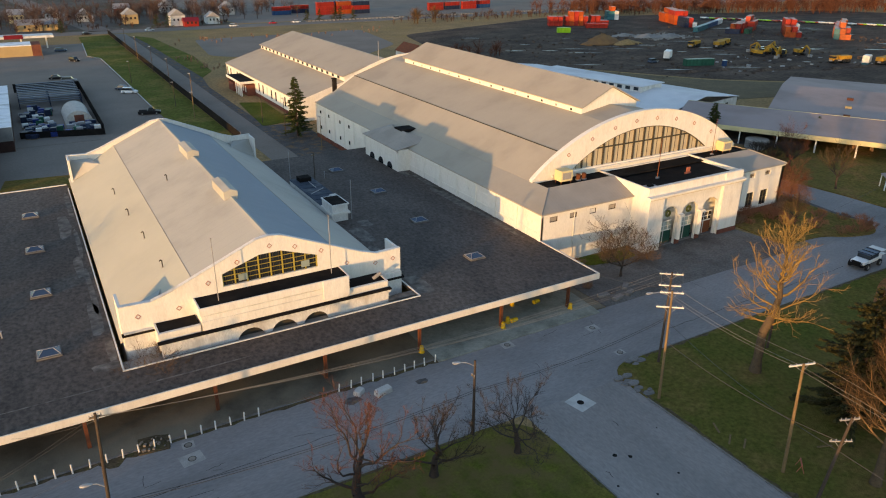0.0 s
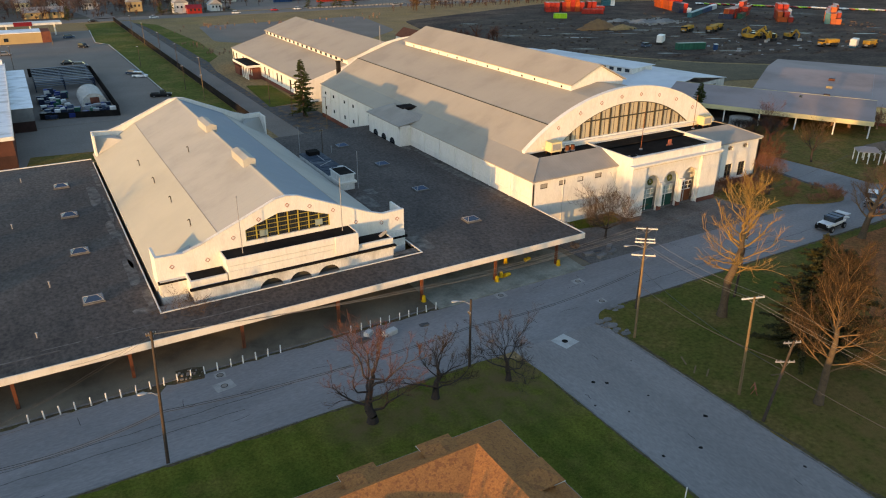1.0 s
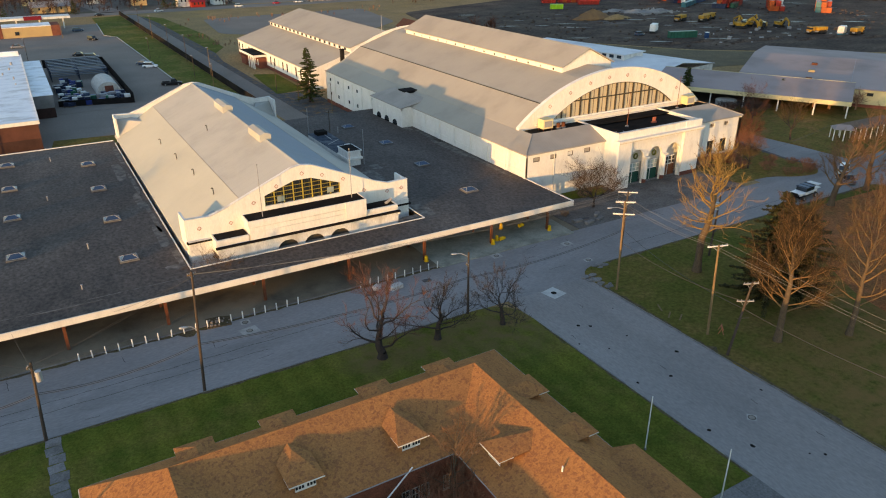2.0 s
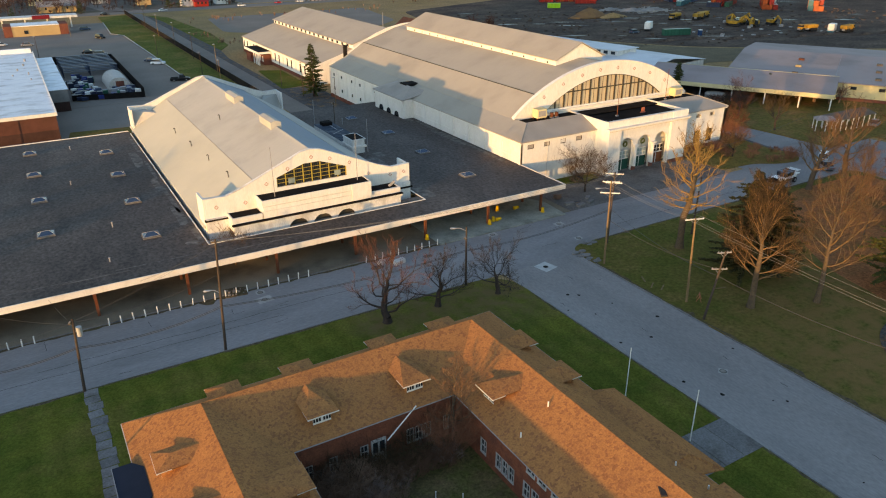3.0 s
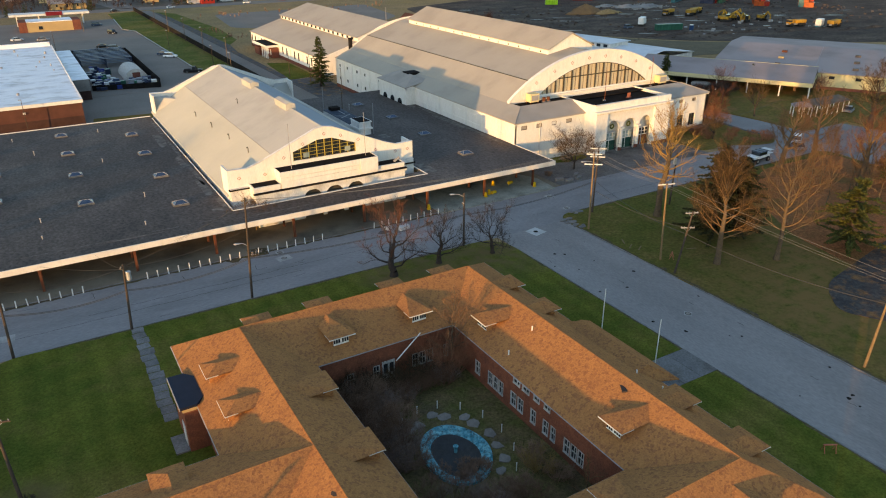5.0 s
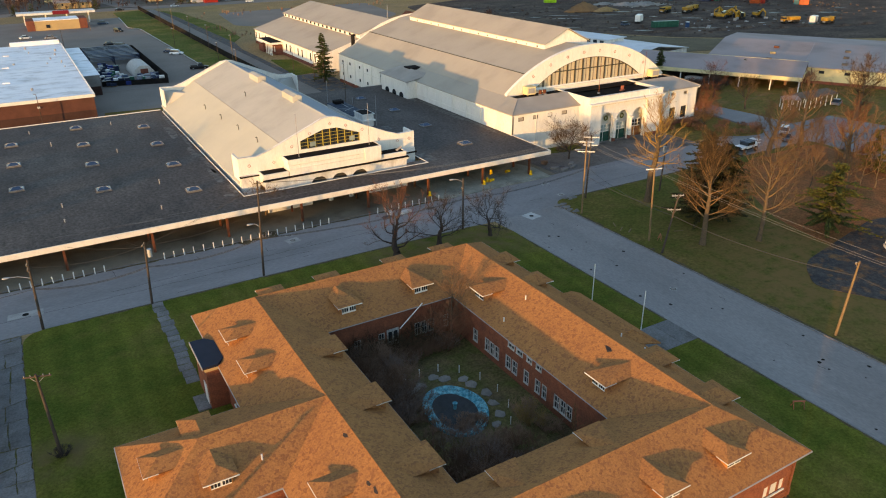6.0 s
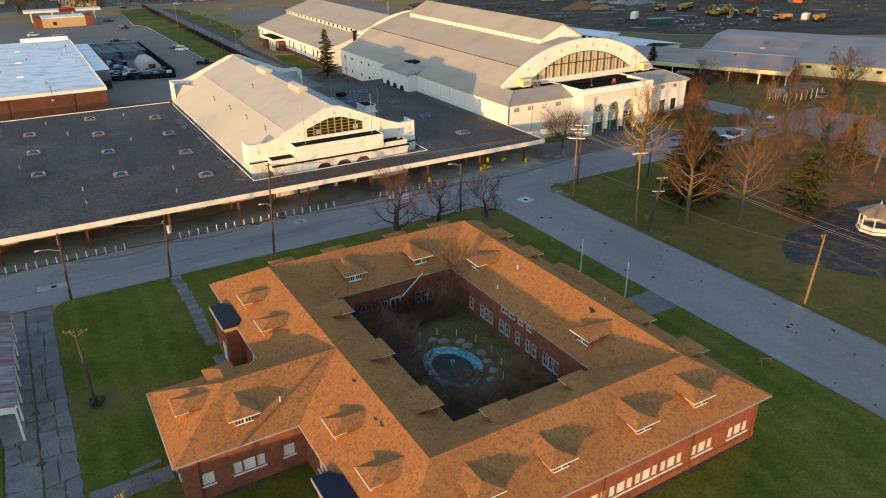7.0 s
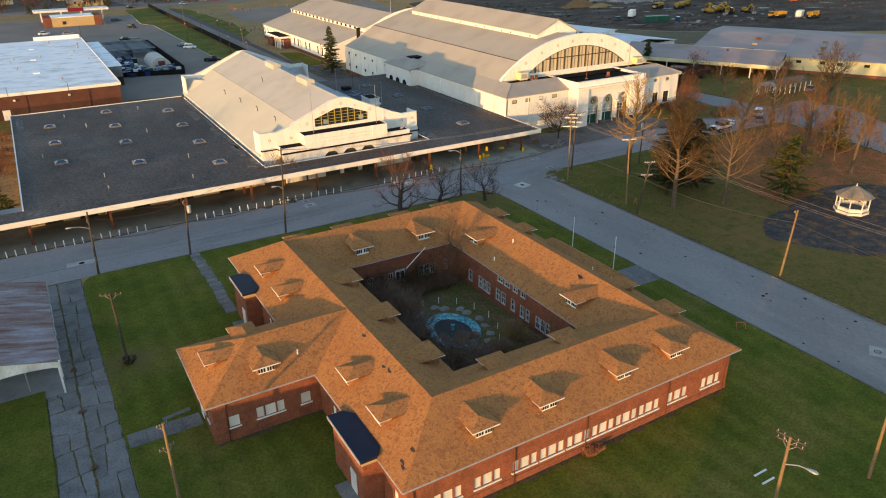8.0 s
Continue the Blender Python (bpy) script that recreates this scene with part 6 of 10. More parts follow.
g = G().rings([oval(0.25, 0.15), oval(0.25, 0.42), oval(0.05, 0.44), oval(0.05, 0.40), oval(-0.80, 0.16)], False)
part("pool_rim", g, M["pool"], pool, "flaking turquoise rim")
part("pool_floor", G().poly(*oval(-0.79, 0.165)), M["pool_floor"], pool, "dark silted floor")
ped = G().tube((4.9, 6.2, 0.16), (4.9, 6.2, 0.75), 0.16, n=10).tube((4.9, 6.2, 0.75), (4.9, 6.2, 0.85), 0.24, n=10)
part("pedestal", ped, M["pool"], pool)
random.seed(8)
stone_group = "stepping stones round the pool"
for k in range(18):
    t = 2 * math.pi * k / 18 + random.uniform(-0.08, 0.08)
    if 1.2 < t < 3.6:
        continue
    a, b = (5.0 + random.uniform(-0.2, 0.4)) * math.cos(t), (3.9 + random.uniform(-0.2, 0.4)) * math.sin(t)
    ca, sa = math.cos(radians(84)), math.sin(radians(84))
    x, y = 4.9 + a * ca - b * sa, 6.3 + a * sa + b * ca
    pts = [(x + random.uniform(0.35, 0.75) * math.cos(q), y + random.uniform(0.35, 0.75) * math.sin(q)) for q in [j * math.pi / 4 for j in range(8)]]
    solid("stepping_stone", G().prism(pts, 0.13, 0.22), M["stone"], (x, y, 0.14), "rough grey stepping stone in the courtyard", "stepping stone", stone_group)
for k in range(15):
    t = 2 * math.pi * k / 15 + 0.2
    a, b = 6.4 * math.cos(t), 5.0 * math.sin(t)
    x, y = 4.9 + a * math.cos(radians(84)) - b * math.sin(radians(84)), 6.3 + a * math.sin(radians(84)) + b * math.cos(radians(84))
    if not (cx0 + 0.4 < x < cx1 - 0.4 and cy0 + 0.4 < y < cy1 - 0.4) or 1.3 < t < 3.6:
        continue
    p = thing("marker_post", x, y, 0.14, "short white marker post in the courtyard", "post", "courtyard posts")
    part("shaft", G().tube((x, y, 0.1), (x, y, 0.95), 0.045, n=6), M["trim"], p)
    part("cap", G().tube((x, y, 0.95), (x, y, 1.0), 0.06, n=6), M["trim"], p)

# paths on the lawn
def slab_path(name, pts, label):
    w = thing(name, *pts[0][:2], 0.1, label, "path", kind="structure")
    for x, y, sx, sy, a in pts:
        part("paving_slab", G().obox((x, y, 0.08), a, 0, sx, sy, 0.05), M["slab"], w)


random.seed(4)
slab_path("path_front", [(-15.5 + random.uniform(-0.12, 0.12), 42.4 - 1.3 * k, 1.45 + random.uniform(-0.2, 0.1), 1.18 + random.uniform(-0.05, 0.05), random.uniform(-6, 6)) for k in range(15)], "uneven concrete slab path across the lawn")
slab_path("path_wing", [(-29.2 + 1.62 * k, 5.0 + 0.02 * k, 1.58, 2.1 - 0.05 * k, random.uniform(-1, 1)) for k in range(4)], "broad concrete path to the wing door")
slab_path("path_east", [(26.3 + 2.45 * k, 5.4, 2.4, 4.6, 0) for k in range(4)], "concrete forecourt path to the east porch")
slab_path("path_wing_side", [(-25.4, 6.9, 2.6, 0.5, 8)], "short concrete kerb beside the path")


# bare earth along the foot of the walls
random.seed(31)
edge_dirt("bed_south", (wx0 + 0.2, wy0 - 0.02), (wx1 - 0.2, wy0 - 0.02), (0, -1), 0.5, "bare brown earth along the brick wall")
edge_dirt("bed_wing", (vx0 + 0.2, vy0 - 0.02), (wx0 - 0.2, vy0 - 0.02), (0, -1), 0.5, "bare brown earth along the wing wall")

# ---- street furniture ----
def bollard(x, y):
    b = thing("bollard", x, y, 0.0, "short white concrete bollard at the street edge", "bollard", "white bollards along the walk")
    part("post", G().tube((x, y, -0.02), (x, y, 0.92), 0.075, 0.07, n=8), M["trim"], b)
    part("cap", G().tube((x, y, 0.92), (x, y, 0.97), 0.07, 0.03, n=8), M["trim"], b)
    return b


random.seed(6)
first = bollard(-46.0, 55.75)
xs = [-44.7 + 1.24 * k for k in range(21)] + [-12.2 + 1.36 * k for k in range(19)] + [20.7 + 1.25 * k for k in range(10)]
for x in xs:
    copy_thing(first, pose(x + random.uniform(-0.05, 0.05), 55.75 + random.uniform(-0.03, 0.03), 0, random.uniform(-3, 3), random.uniform(-3, 3), 0))


def sag(p, q, drop, n=14):
    return [tuple(Vector(p).lerp(Vector(q), k / n) - Vector((0, 0, drop * 4 * (k / n) * (1 - k / n)))) for k in range(n + 1)]


def utility_pole(x, y, h, label, wood="pole_wood", lean=(0, 0), arms=(), lamp=None, can=None, r=0.16, armmat="pole_wood"):
    """A timber pole. arms: (height, length, heading); lamp: (height, reach, heading); can: (height, heading)."""
    p = thing("utility_pole", x, y, 0.0, label, "utility pole", "utility poles")
    tip = Vector((x + lean[0], y + lean[1], h))

    def at(z):
        return Vector((x, y, -0.1)).lerp(tip, (z + 0.1) / (h + 0.1))

    part("shaft", G().tube((x, y, -0.1), tip, r, r * 0.62, n=10), M[wood], p)
    for z, length, a in arms:
        c = at(z)
        d = Vector((math.cos(radians(a)), math.sin(radians(a)), 0)) * length / 2
        s = Vector((-d.y, d.x, 0)).normalized() * 0.16
        g = G().obox((c.x + s.x, c.y + s.y, c.z - 0.06), a, 0, length, 0.1, 0.13)
        arm = part("crossarm", g, M[armmat], p, "weathered crossarm")
        for t in (-0.9, -0.45, 0.45, 0.9):
            q = c + s + d * t
            part("insulator", G().tube((q.x, q.y, q.z + 0.06), (q.x, q.y, q.z + 0.22), 0.04, 0.03, n=6), M["gutter"], arm)
        for t in (-0.55, 0.55):
            q = c + s + d * t
            part("brace", G().tube((q.x, q.y, q.z), tuple(at(z - 0.55)), 0.02, n=4), M["gutter"], arm)
    if lamp:
        z, reach, a = lamp
        c = at(z)
        u = Vector((math.cos(radians(a)), math.sin(radians(a)), 0))
        pts = [c, c + u * reach * 0.5 + Vector((0, 0, 0.45)), c + u * reach * 0.85 + Vector((0, 0, 0.5))]
        part("lamp_arm", G().path([tuple(v) for v in pts], [0.045, 0.04, 0.035], 6), M["grey_metal"], p)
        e = pts[-1]
        g = G().rings([[tuple(e + u * s + Vector((-u.y, u.x, 0)) * math.cos(t) * w + Vector((0, 0, math.sin(t) * w * 0.55))) for t in [2 * math.pi * k / 10 for k in range(10)]] for s, w in ((-0.1, 0.07), (0.15, 0.16), (0.5, 0.2), (0.72, 0.1))])
        part("lamp_head", g, M["grey_metal"], p, "pale cobra-head street lamp", smooth=True)
    if can:
        z, a = can
        c = at(z) + Vector((math.cos(radians(a)), math.sin(radians(a)), 0)) * 0.45
        part("transformer", G().tube(tuple(c - Vector((0, 0, 0.5))), tuple(c + Vector((0, 0, 0.5))), 0.27, n=12), M["grey_metal"], p, "grey transformer can")
        part("bracket", G().tube(tuple(c), tuple(at(z)), 0.05, n=5), M["gutter"], p)
    return at


pA = utility_pole(-1.95, 43.5, 13.2, "tall dark timber pole on the street verge", "pole_dark", (0.6, -0.1), [(12.8, 0.8, 0)], (7.0, 1.1, 170))
pB = utility_pole(-16.1, 43.0, 8.2, "timber pole with a transformer on the street verge", "pole_dark", (0.5, 0.2), [(7.8, 0.8, 60)], None, (6.8, -20))
pE = utility_pole(-28.0, 43.3, 8.9, "dark timber pole with a street lamp", "pole_dark", (0.3, 0), [(8.2, 0.5, 80), (7.6, 0.5, 80)], (6.6, 2.4, 175))
pL = utility_pole(28.8, 43.0, 8.2, "dark timber pole with a street lamp at the junction", "pole_dark", (0, 0), [(6.6, 0.5, 90)], (7.6, 1.6, 160))
pG = utility_pole(53.4, 43.5, 10.6, "dark timber pole with two white crossarms and a street lamp", "pole_dark", (0.8, 0.6), [(10.3, 2.5, -38), (9.0, 2.3, -38)], (8.0, 2.4, 165), armmat="trim")
pG2 = utility_pole(48.3, 38.5, 11.7, "timber pole with two white crossarms at the kerb corner", "pole_wood", (0.7, 0.9), [(11.45, 2.2, -38), (9.95, 2.6, -38)], armmat="trim")
pC = utility_pole(49.6, 25.2, 11.2, "pale timber pole with a white crossarm", "pole_wood", (-0.4, 0.25), [(10.95, 2.4, -18)], armmat="trim")
pF = utility_pole(48.0, 21.2, 8.7, "leaning dark timber pole with twin crossarms", "pole_dark", (1.5, -0.3), [(8.4, 1.7, -22), (6.4, 1.8, -30)], armmat="gutter")
pD = utility_pole(48.3, -4.4, 9.3, "sunlit timber pole beside the side street", "pole_wood", (0.4, -0.3), [(9.0, 0.8, 0)])
pI = utility_pole(-28.0, 18.6, 8.6, "brown timber pole with a crossarm on the lawn", "pole_dark", (-0.2, 0), [(8.25, 2.2, -18)], armmat="pole_dark")
pH = utility_pole(-27.6, -5.2, 8.0, "timber pole with a thin arm on the lawn", "pole_wood", (0.0, 0.3), [(5.6, 1.3, 20), (7.7, 0.9, 20)])
pK = utility_pole(11.2, -30.6, 8.1, "timber pole with paired dark crossarms and a street lamp", "pole_wood", (0.2, 0.1), [(7.9, 2.2, -80), (7.45, 2.0, -80)], (5.6, 1.9, -75), armmat="pole_dark")
pM = utility_pole(22.2, -31.8, 6.6, "plain timber pole on the lawn", "pole_wood", (0.4, 0.2), [])
pN = utility_pole(66.5, 39.5, 9.0, "dark timber pole behind the pale tree", "pole_dark", (0.3, 0), [], None, (7.6, 200))
pV = utility_pole(39.0, 110, 0.0 + 9.5, "thin service pole beside the hall", "pole_dark", (0, 0), [(9.1, 0.7, 0)], None, None, 0.1)


def wires(name, ends, label, drop=0.9, r=0.018, material="wire"):
    w = thing(name, *ends[0][0], label, "power line")
    for p, q in ends:
        line = sag(p, q, drop)
        d = Vector((q[0] - p[0], q[1] - p[1], 0)).normalized()
        nx, ny = -d.y * r, d.x * r
        part("wire", G().rings([[(a + nx, b + ny, c), (a, b, c + r), (a - nx, b - ny, c), (a, b, c - r)] for a, b, c in line]), M[material], w)


def off(v, dx=0.0, dy=0.0, dz=0.0):
    return (v.x + dx, v.y + dy, v.z + dz)


def arm_ends(at, z, a, length, ts=(-0.9, -0.45, 0.45, 0.9)):
    """Wire seats on a crossarm at height z with heading a."""
    c, u = at(z), Vector((math.cos(radians(a)), math.sin(radians(a)), 0)) * length / 2
    return [off(c + u * t, 0, 0, 0.22) for t in ts]


w1, w2, w3 = arm_ends(pG, 10.3, -38, 2.5), arm_ends(pG2, 11.45, -38, 2.2), arm_ends(pC, 10.95, -18, 2.4)
wires("power_line", [(w2[k], w3[k]) for k in (0, 1, 3)], "three sagging wires between crossarms", 0.45, 0.014, "wire_pale")
wires("power_line", [(w3[k], (51.5 + 0.8 * k, -48, 10.8)) for k in (0, 1, 3)], "three sagging wires over the park", 1.7, 0.014, "wire_pale")
wires("power_line", [(w1[k], w2[k]) for k in (0, 3)], "short wires between the paired poles", 0.05, 0.014, "wire_pale")
wires("power_line", [(off(pA(12.8), 0.3 * d, 0, 0.1), off(pG(10.3), d, -d * 0.8, 0.2)) for d in (-1.0, -0.4, 0.5, 1.0)], "four pale wires along the street", 1.3, 0.014, "wire_pale")
wires("power_line", [(off(pA(12.8), 0.3 * d, 0, 0.1), off(pB(7.8), 0.3 * d, 0.1 * d, 0.1)) for d in (-1.0, 1.0)], "two thin wires along the verge", 0.5, 0.010, "wire")
wires("power_line", [(w1[k], (112, 52.5 + k * 0.4, 9.5)) for k in (1, 2)], "wires along the street past the pale tree", 1.0, 0.013, "wire")
wires("power_line", [(off(pA(5.4), 0, d), off(pL(4.9), 0, d)) for d in (-0.12, 0.14)] + [(off(pL(4.9), 0, d), off(pG(5.2), 0, d)) for d in (-0.12, 0.14)] + [(off(pB(5.0), 0, d), off(pA(5.4), 0, d)) for d in (-0.12, 0.14)] + [(off(pE(5.2), 0, d), off(pB(5.0), 0, d)) for d in (-0.12, 0.14)] + [((-75, 43, 5.5), off(pE(5.2)))], "thick black cables along the street", 0.7, 0.032)
wires("power_line", [(off(pB(7.8)), off(pA(9.2))), (off(pE(7.9)), off(pB(7.8)))], "thin wires along the verge", 0.7, 0.014)
wires("power_line", [(off(pF(5.6), 0, d), off(pD(7.6), 0, d)) for d in (-0.1, 0.12)] + [(off(pD(7.6)), (47, -60, 8)), (off(pG(5.2)), off(pF(5.6))), (off(pG2(6.4)), off(pF(6.4)))], "thick dark cables along the side street", 0.8, 0.03)
wires("power_line", [(off(pB(7.6)), (-17.6, 58, 3.9)), (off(pB(7.6)), (-24.0, 58, 3.8)), (off(pA(12.6)), (-8.2, 58.6, 3.3)), (off(pG(8.8)), (57.1, 58.0, 3.9))], "service wires to the flat roof", 0.3, 0.014)
wires("power_line", [(off(pG(8.2)), (66.0, 70.0, 6.9)), (off(pG(8.4)), (72.6, 70.0, 7.2))], "service wires to the arena", 0.5, 0.013)

# bare white poles before the east porch
for x, y, h in ((29.4, 14.7, 5.8), (29.6, 6.8, 5.8)):
    f = thing("flagpole", x, y, 0.1, "bare pale flagpole on the lawn", "flagpole", "flagpoles before the porch")
    part("pole", G().tube((x, y, 0.1), (x, y, h), 0.06, 0.045, n=8), M["trim"], f)
    part("collar", G().tube((x, y, 0.1), (x, y, 0.3), 0.11, n=8), M["slab"], f)

# yellow barrels round the canopy columns and on the walk
def barrel(x, y, tip=False):
    b = thing("yellow_barrel", x, y, 0.12, "yellow plastic traffic barrel tipped over" if tip else "yellow plastic traffic barrel", "traffic barrel", "yellow barrels under the canopy")
    g = G()
    if tip:
        g.tube((x - 0.45, y, 0.42), (x + 0.45, y + 0.1, 0.42), 0.29, 0.24, n=12)
    else:
        g.rings([[(x + r * math.cos(math.pi * k / 6), y + r * math.sin(math.pi * k / 6), z) for k in range(12)] for r, z in ((0.34, 0.12), (0.34, 0.2), (0.27, 0.2), (0.25, 0.55), (0.22, 0.9))])
    part("drum", g, M["yellow"], b)
    part("handle", G().box(x - 0.12, x + 0.12, y - 0.03, y + 0.03, 0.9 if not tip else 0.7, 0.98 if not tip else 0.74), M["yellow"], b)


for x, y, tip in ((42.7, 58.1, 0), (43.9, 58.9, 0), (44.7, 58.6, 1), (52.9, 58.0, 0), (50.0, 61.2, 1), (47.0, 62.3, 0), (31.6, 58.1, 0)):
    barrel(x, y, bool(tip))

# road patches with manhole covers
def manhole(x, y, sx, sy, a, big=True):
    m = thing("manhole", x, y, 0.0, "pale concrete patch with an iron manhole cover", "manhole", "manholes in the street")
    part("concrete_collar", G().obox((x, y, -0.05), a, 0, sx, sy, 0.062), M["fresh_concrete" if 2.2 < sx < 2.5 else "collar_concrete"], m)
    part("cover", G().tube((x, y, 0.0), (x, y, 0.022), 0.30, n=16), M["tar" if sx > 2.2 else "stone"], m)
    part("cover_ring", G().tube((x, y, 0.0), (x, y, 0.017), 0.37, n=16), M["tar"], m)


for x, y, sx, sy, a in ((41.0, 42.0, 2.3, 2.3, 12), (41.0, 54.8, 1.5, 1.3, 0), (52.2, 53.0, 1.6, 1.2, 0), (-29.6, 48.3, 3.8, 1.5, -3), (5.3, 52.6, 2.0, 1.6, 8), (5.4, 54.7, 1.1, 1.0, 0), (51.2, 47.2, 1.2, 0.9, 0), (41.4, 12.9, 0.9, 0.9, 40), (41.6, -21.2, 2.1, 1.6, 30)):
    manhole(x, y, sx, sy, a)
random.seed(31)
for x, y, s, sy in ((21.3, 53.6, 2.2, 1.4), (29.0, 53.2, 1.6, 1.0), (60.6, 59.0, 2.4, 1.0)):
    pts = [(x + s / 2 * math.cos(a) * random.uniform(0.7, 1.1), y + sy / 2 * math.sin(a) * random.uniform(0.7, 1.1)) for a in [k * math.pi / 5 for k in range(10)]]
    solid("broken_pavement", G().prism(pts, -0.05, 0.014), M["asphalt_dark"], (x, y, 0), "dark broken patch of asphalt", "road patch", "road patches")
pit = thing("dug_patch", 2.7, 56.2, 0.12, "dark dug-up patch with rubble at the walk edge", "pit")
part("earth", G().prism([(1.3, 55.3), (3.9, 55.0), (4.2, 57.0), (3.0, 57.5), (1.5, 57.6)], -0.02, 0.135), M["edge_earth"], pit)
random.seed(44)
for k in range(16):
    x, y, q = random.uniform(1.6, 3.9), random.uniform(55.4, 57.2), random.uniform(0.12, 0.34)
    part("rubble", G().obox((x, y, 0.12), random.uniform(0, 90), 0, q, q * 0.7, q * 0.6), M["stone"], pit)
for x, y, a, lx, ly, h in ((24.5, 53.3, 12, 1.9, 0.9, 0.55), (22.3, 54.4, 35, 1.1, 0.8, 0.5)):
    g = G()
    rings = []
    for z, k in ((-0.02, 1.0), (h * 0.8, 0.97), (h, 0.86)):
        rings.append([(x + 0.5 * k * (i * lx * math.cos(radians(a)) - j * ly * math.sin(radians(a))), y + 0.5 * k * (i * lx * math.sin(radians(a)) + j * ly * math.cos(radians(a))), z) for i, j in ((-1, -0.8), (-0.8, -1), (0.85, -1), (1, -0.7), (1, 0.9), (0.7, 1), (-0.9, 1), (-1, 0.7))])
    solid("concrete_block", g.rings(rings), M["fresh_concrete"], (x, y, 0), "worn pale concrete block on the street edge", "block", "concrete blocks")
# long cracks and tyre-dark seams in the asphalt
def crack(pts, w, label="thin dark crack in the asphalt"):
    g = G()
    for (x0, y0), (x1, y1) in zip(pts, pts[1:]):
        d = Vector((x1 - x0, y1 - y0)).normalized()
        nx, ny = -d.y * w / 2, d.x * w / 2
        g.poly((x0 + nx, y0 + ny, 0.008), (x1 + nx, y1 + ny, 0.008), (x1 - nx, y1 - ny, 0.008), (x0 - nx, y0 - ny, 0.008))
    solid("crack", g, M["tar"], (*pts[0], 0), label, "crack", "cracks in the road")


random.seed(14)
for x0, x1, y in ((-40, 6, 47.6), (-20, 18, 49.4), (60, 96, 48.6)):
    crack([(x0 + (x1 - x0) * k / 24, y + random.uniform(-0.12, 0.12) + (k - 12) * 0.015) for k in range(25)], 0.05)
for k in range(26):
    x, y = random.uniform(-34, 90), random.uniform(44.5, 55.5)
    a = random.uniform(-0.25, 0.25) + random.choice((0, 0, 1.4))
    crack([(x + j * 0.35 * math.cos(a) + random.uniform(-0.07, 0.07), y + j * 0.35 * math.sin(a) + random.uniform(-0.07, 0.07)) for j in range(random.randint(4, 9))], 0.04)
for k in range(10):
    x, y = random.uniform(35, 47), random.uniform(-30, 40)
    crack([(x + random.uniform(-0.1, 0.1), y + j * 0.3) for j in range(4)], 0.05)
# concrete blocks by the forecourt
for x, y, a in ((60.2, 57.2, 12), (62.6, 57.6, 25), (59.0, 58.6, -10), (63.4, 59.2, 40)):
    b = thing("concrete_block", x, y, 0.0, "broken concrete kerb block lying on the forecourt", "concrete block", "loose blocks")
    part("block", G().obox((x, y, 0.0), a, 0, 1.6, 0.7, 0.42), M["slab"], b, bevel=0.03)
random.seed(44)
for k in range(14):
    x, y = random.uniform(47.0, 49.6), random.uniform(39.6, 43.6)
    if k > 9:
        x, y = random.uniform(50.5, 52.8), random.uniform(44.4, 45.4)
    w = random.uniform(0.35, 1.0)
    pts = [(x + w * random.uniform(0.6, 1.0) * math.cos(q), y + w * 0.7 * random.uniform(0.6, 1.0) * math.sin(q)) for q in [j * math.pi / 3.5 for j in range(7)]]
    solid("kerb_rubble", G().prism(pts, -0.02, random.uniform(0.10, 0.3)), M["slab"], (x, y, 0), "broken chunk of concrete at the kerb corner", "rubble", "loose blocks")
for k in range(34):
    x, y, w = random.uniform(35.4, 46.8), random.uniform(-40, 40), random.uniform(0.08, 0.26)
    pts = [(x + w * random.uniform(0.6, 1.2) * math.cos(q), y + w * random.uniform(0.6, 1.2) * math.sin(q)) for q in [j * math.pi / 4 for j in range(8)]]
    solid("tar_spot", G().prism(pts, -0.02, 0.009), M["tar"], (x, y, 0), "small dark tar patch in the asphalt", "road patch", "road patches")
for a, b, w in ((-60, -20, 0.5), (-20, -2, 0.45), (-2, 4, 1.5), (4, 22, 0.5), (22, 34, 0.6)):
    n = int((b - a) / 0.7)
    pts = [(a + (b - a) * k / n, 55.9 - w * random.uniform(0.1, 0.9)) for k in range(n + 1)] + [(b - (b - a) * k / n, 56.06) for k in range(n + 1)]
    strip("gutter_dirt", pts, 0.012, M["edge_earth"], "dark dirt and dead weeds along the walk", "ground", 0.03)
# orange sawhorse and timber offcuts on the lawns
def sawhorse(x, y, a):
    s = thing("sawhorse", x, y, 0.1, "orange wooden barricade on the lawn", "barricade")
    u = Vector((math.cos(radians(a)), math.sin(radians(a)), 0))
    w = Vector((-u.y, u.x, 0))
    c = Vector((x, y, 0.1))
    part("rail", G().tube(tuple(c - u * 0.6 + Vector((0, 0, 0.75))), tuple(c + u * 0.6 + Vector((0, 0, 0.75))), 0.07, n=4), M["red_paint"], s)
    for i in (-0.5, 0.5):
        for j in (-0.3, 0.3):
            part("leg", G().tube(tuple(c + u * i + w * j), tuple(c + u * i + Vector((0, 0, 0.75))), 0.035, n=4), M["red_paint"], s)


sawhorse(33.0, -10.4, -30)
sawhorse(51.2, 24.7, 40)
for x, y, a in ((15.05, -26.8, 0), (14.8, -27.75, 0), (49.5, 32.3, 62), (49.2, 30.5, 35), (49.9, 29.4, 33), (56.0, 25.5, -20)):
    p = thing("plank", x, y, 0.1, "pale timber plank lying on the grass", "plank", "loose planks")
    part("board", G().obox((x, y, 0.1), a, 0, 1.5, 0.16, 0.06), M["trim"] if x < 20 else M["pole_wood"], p)


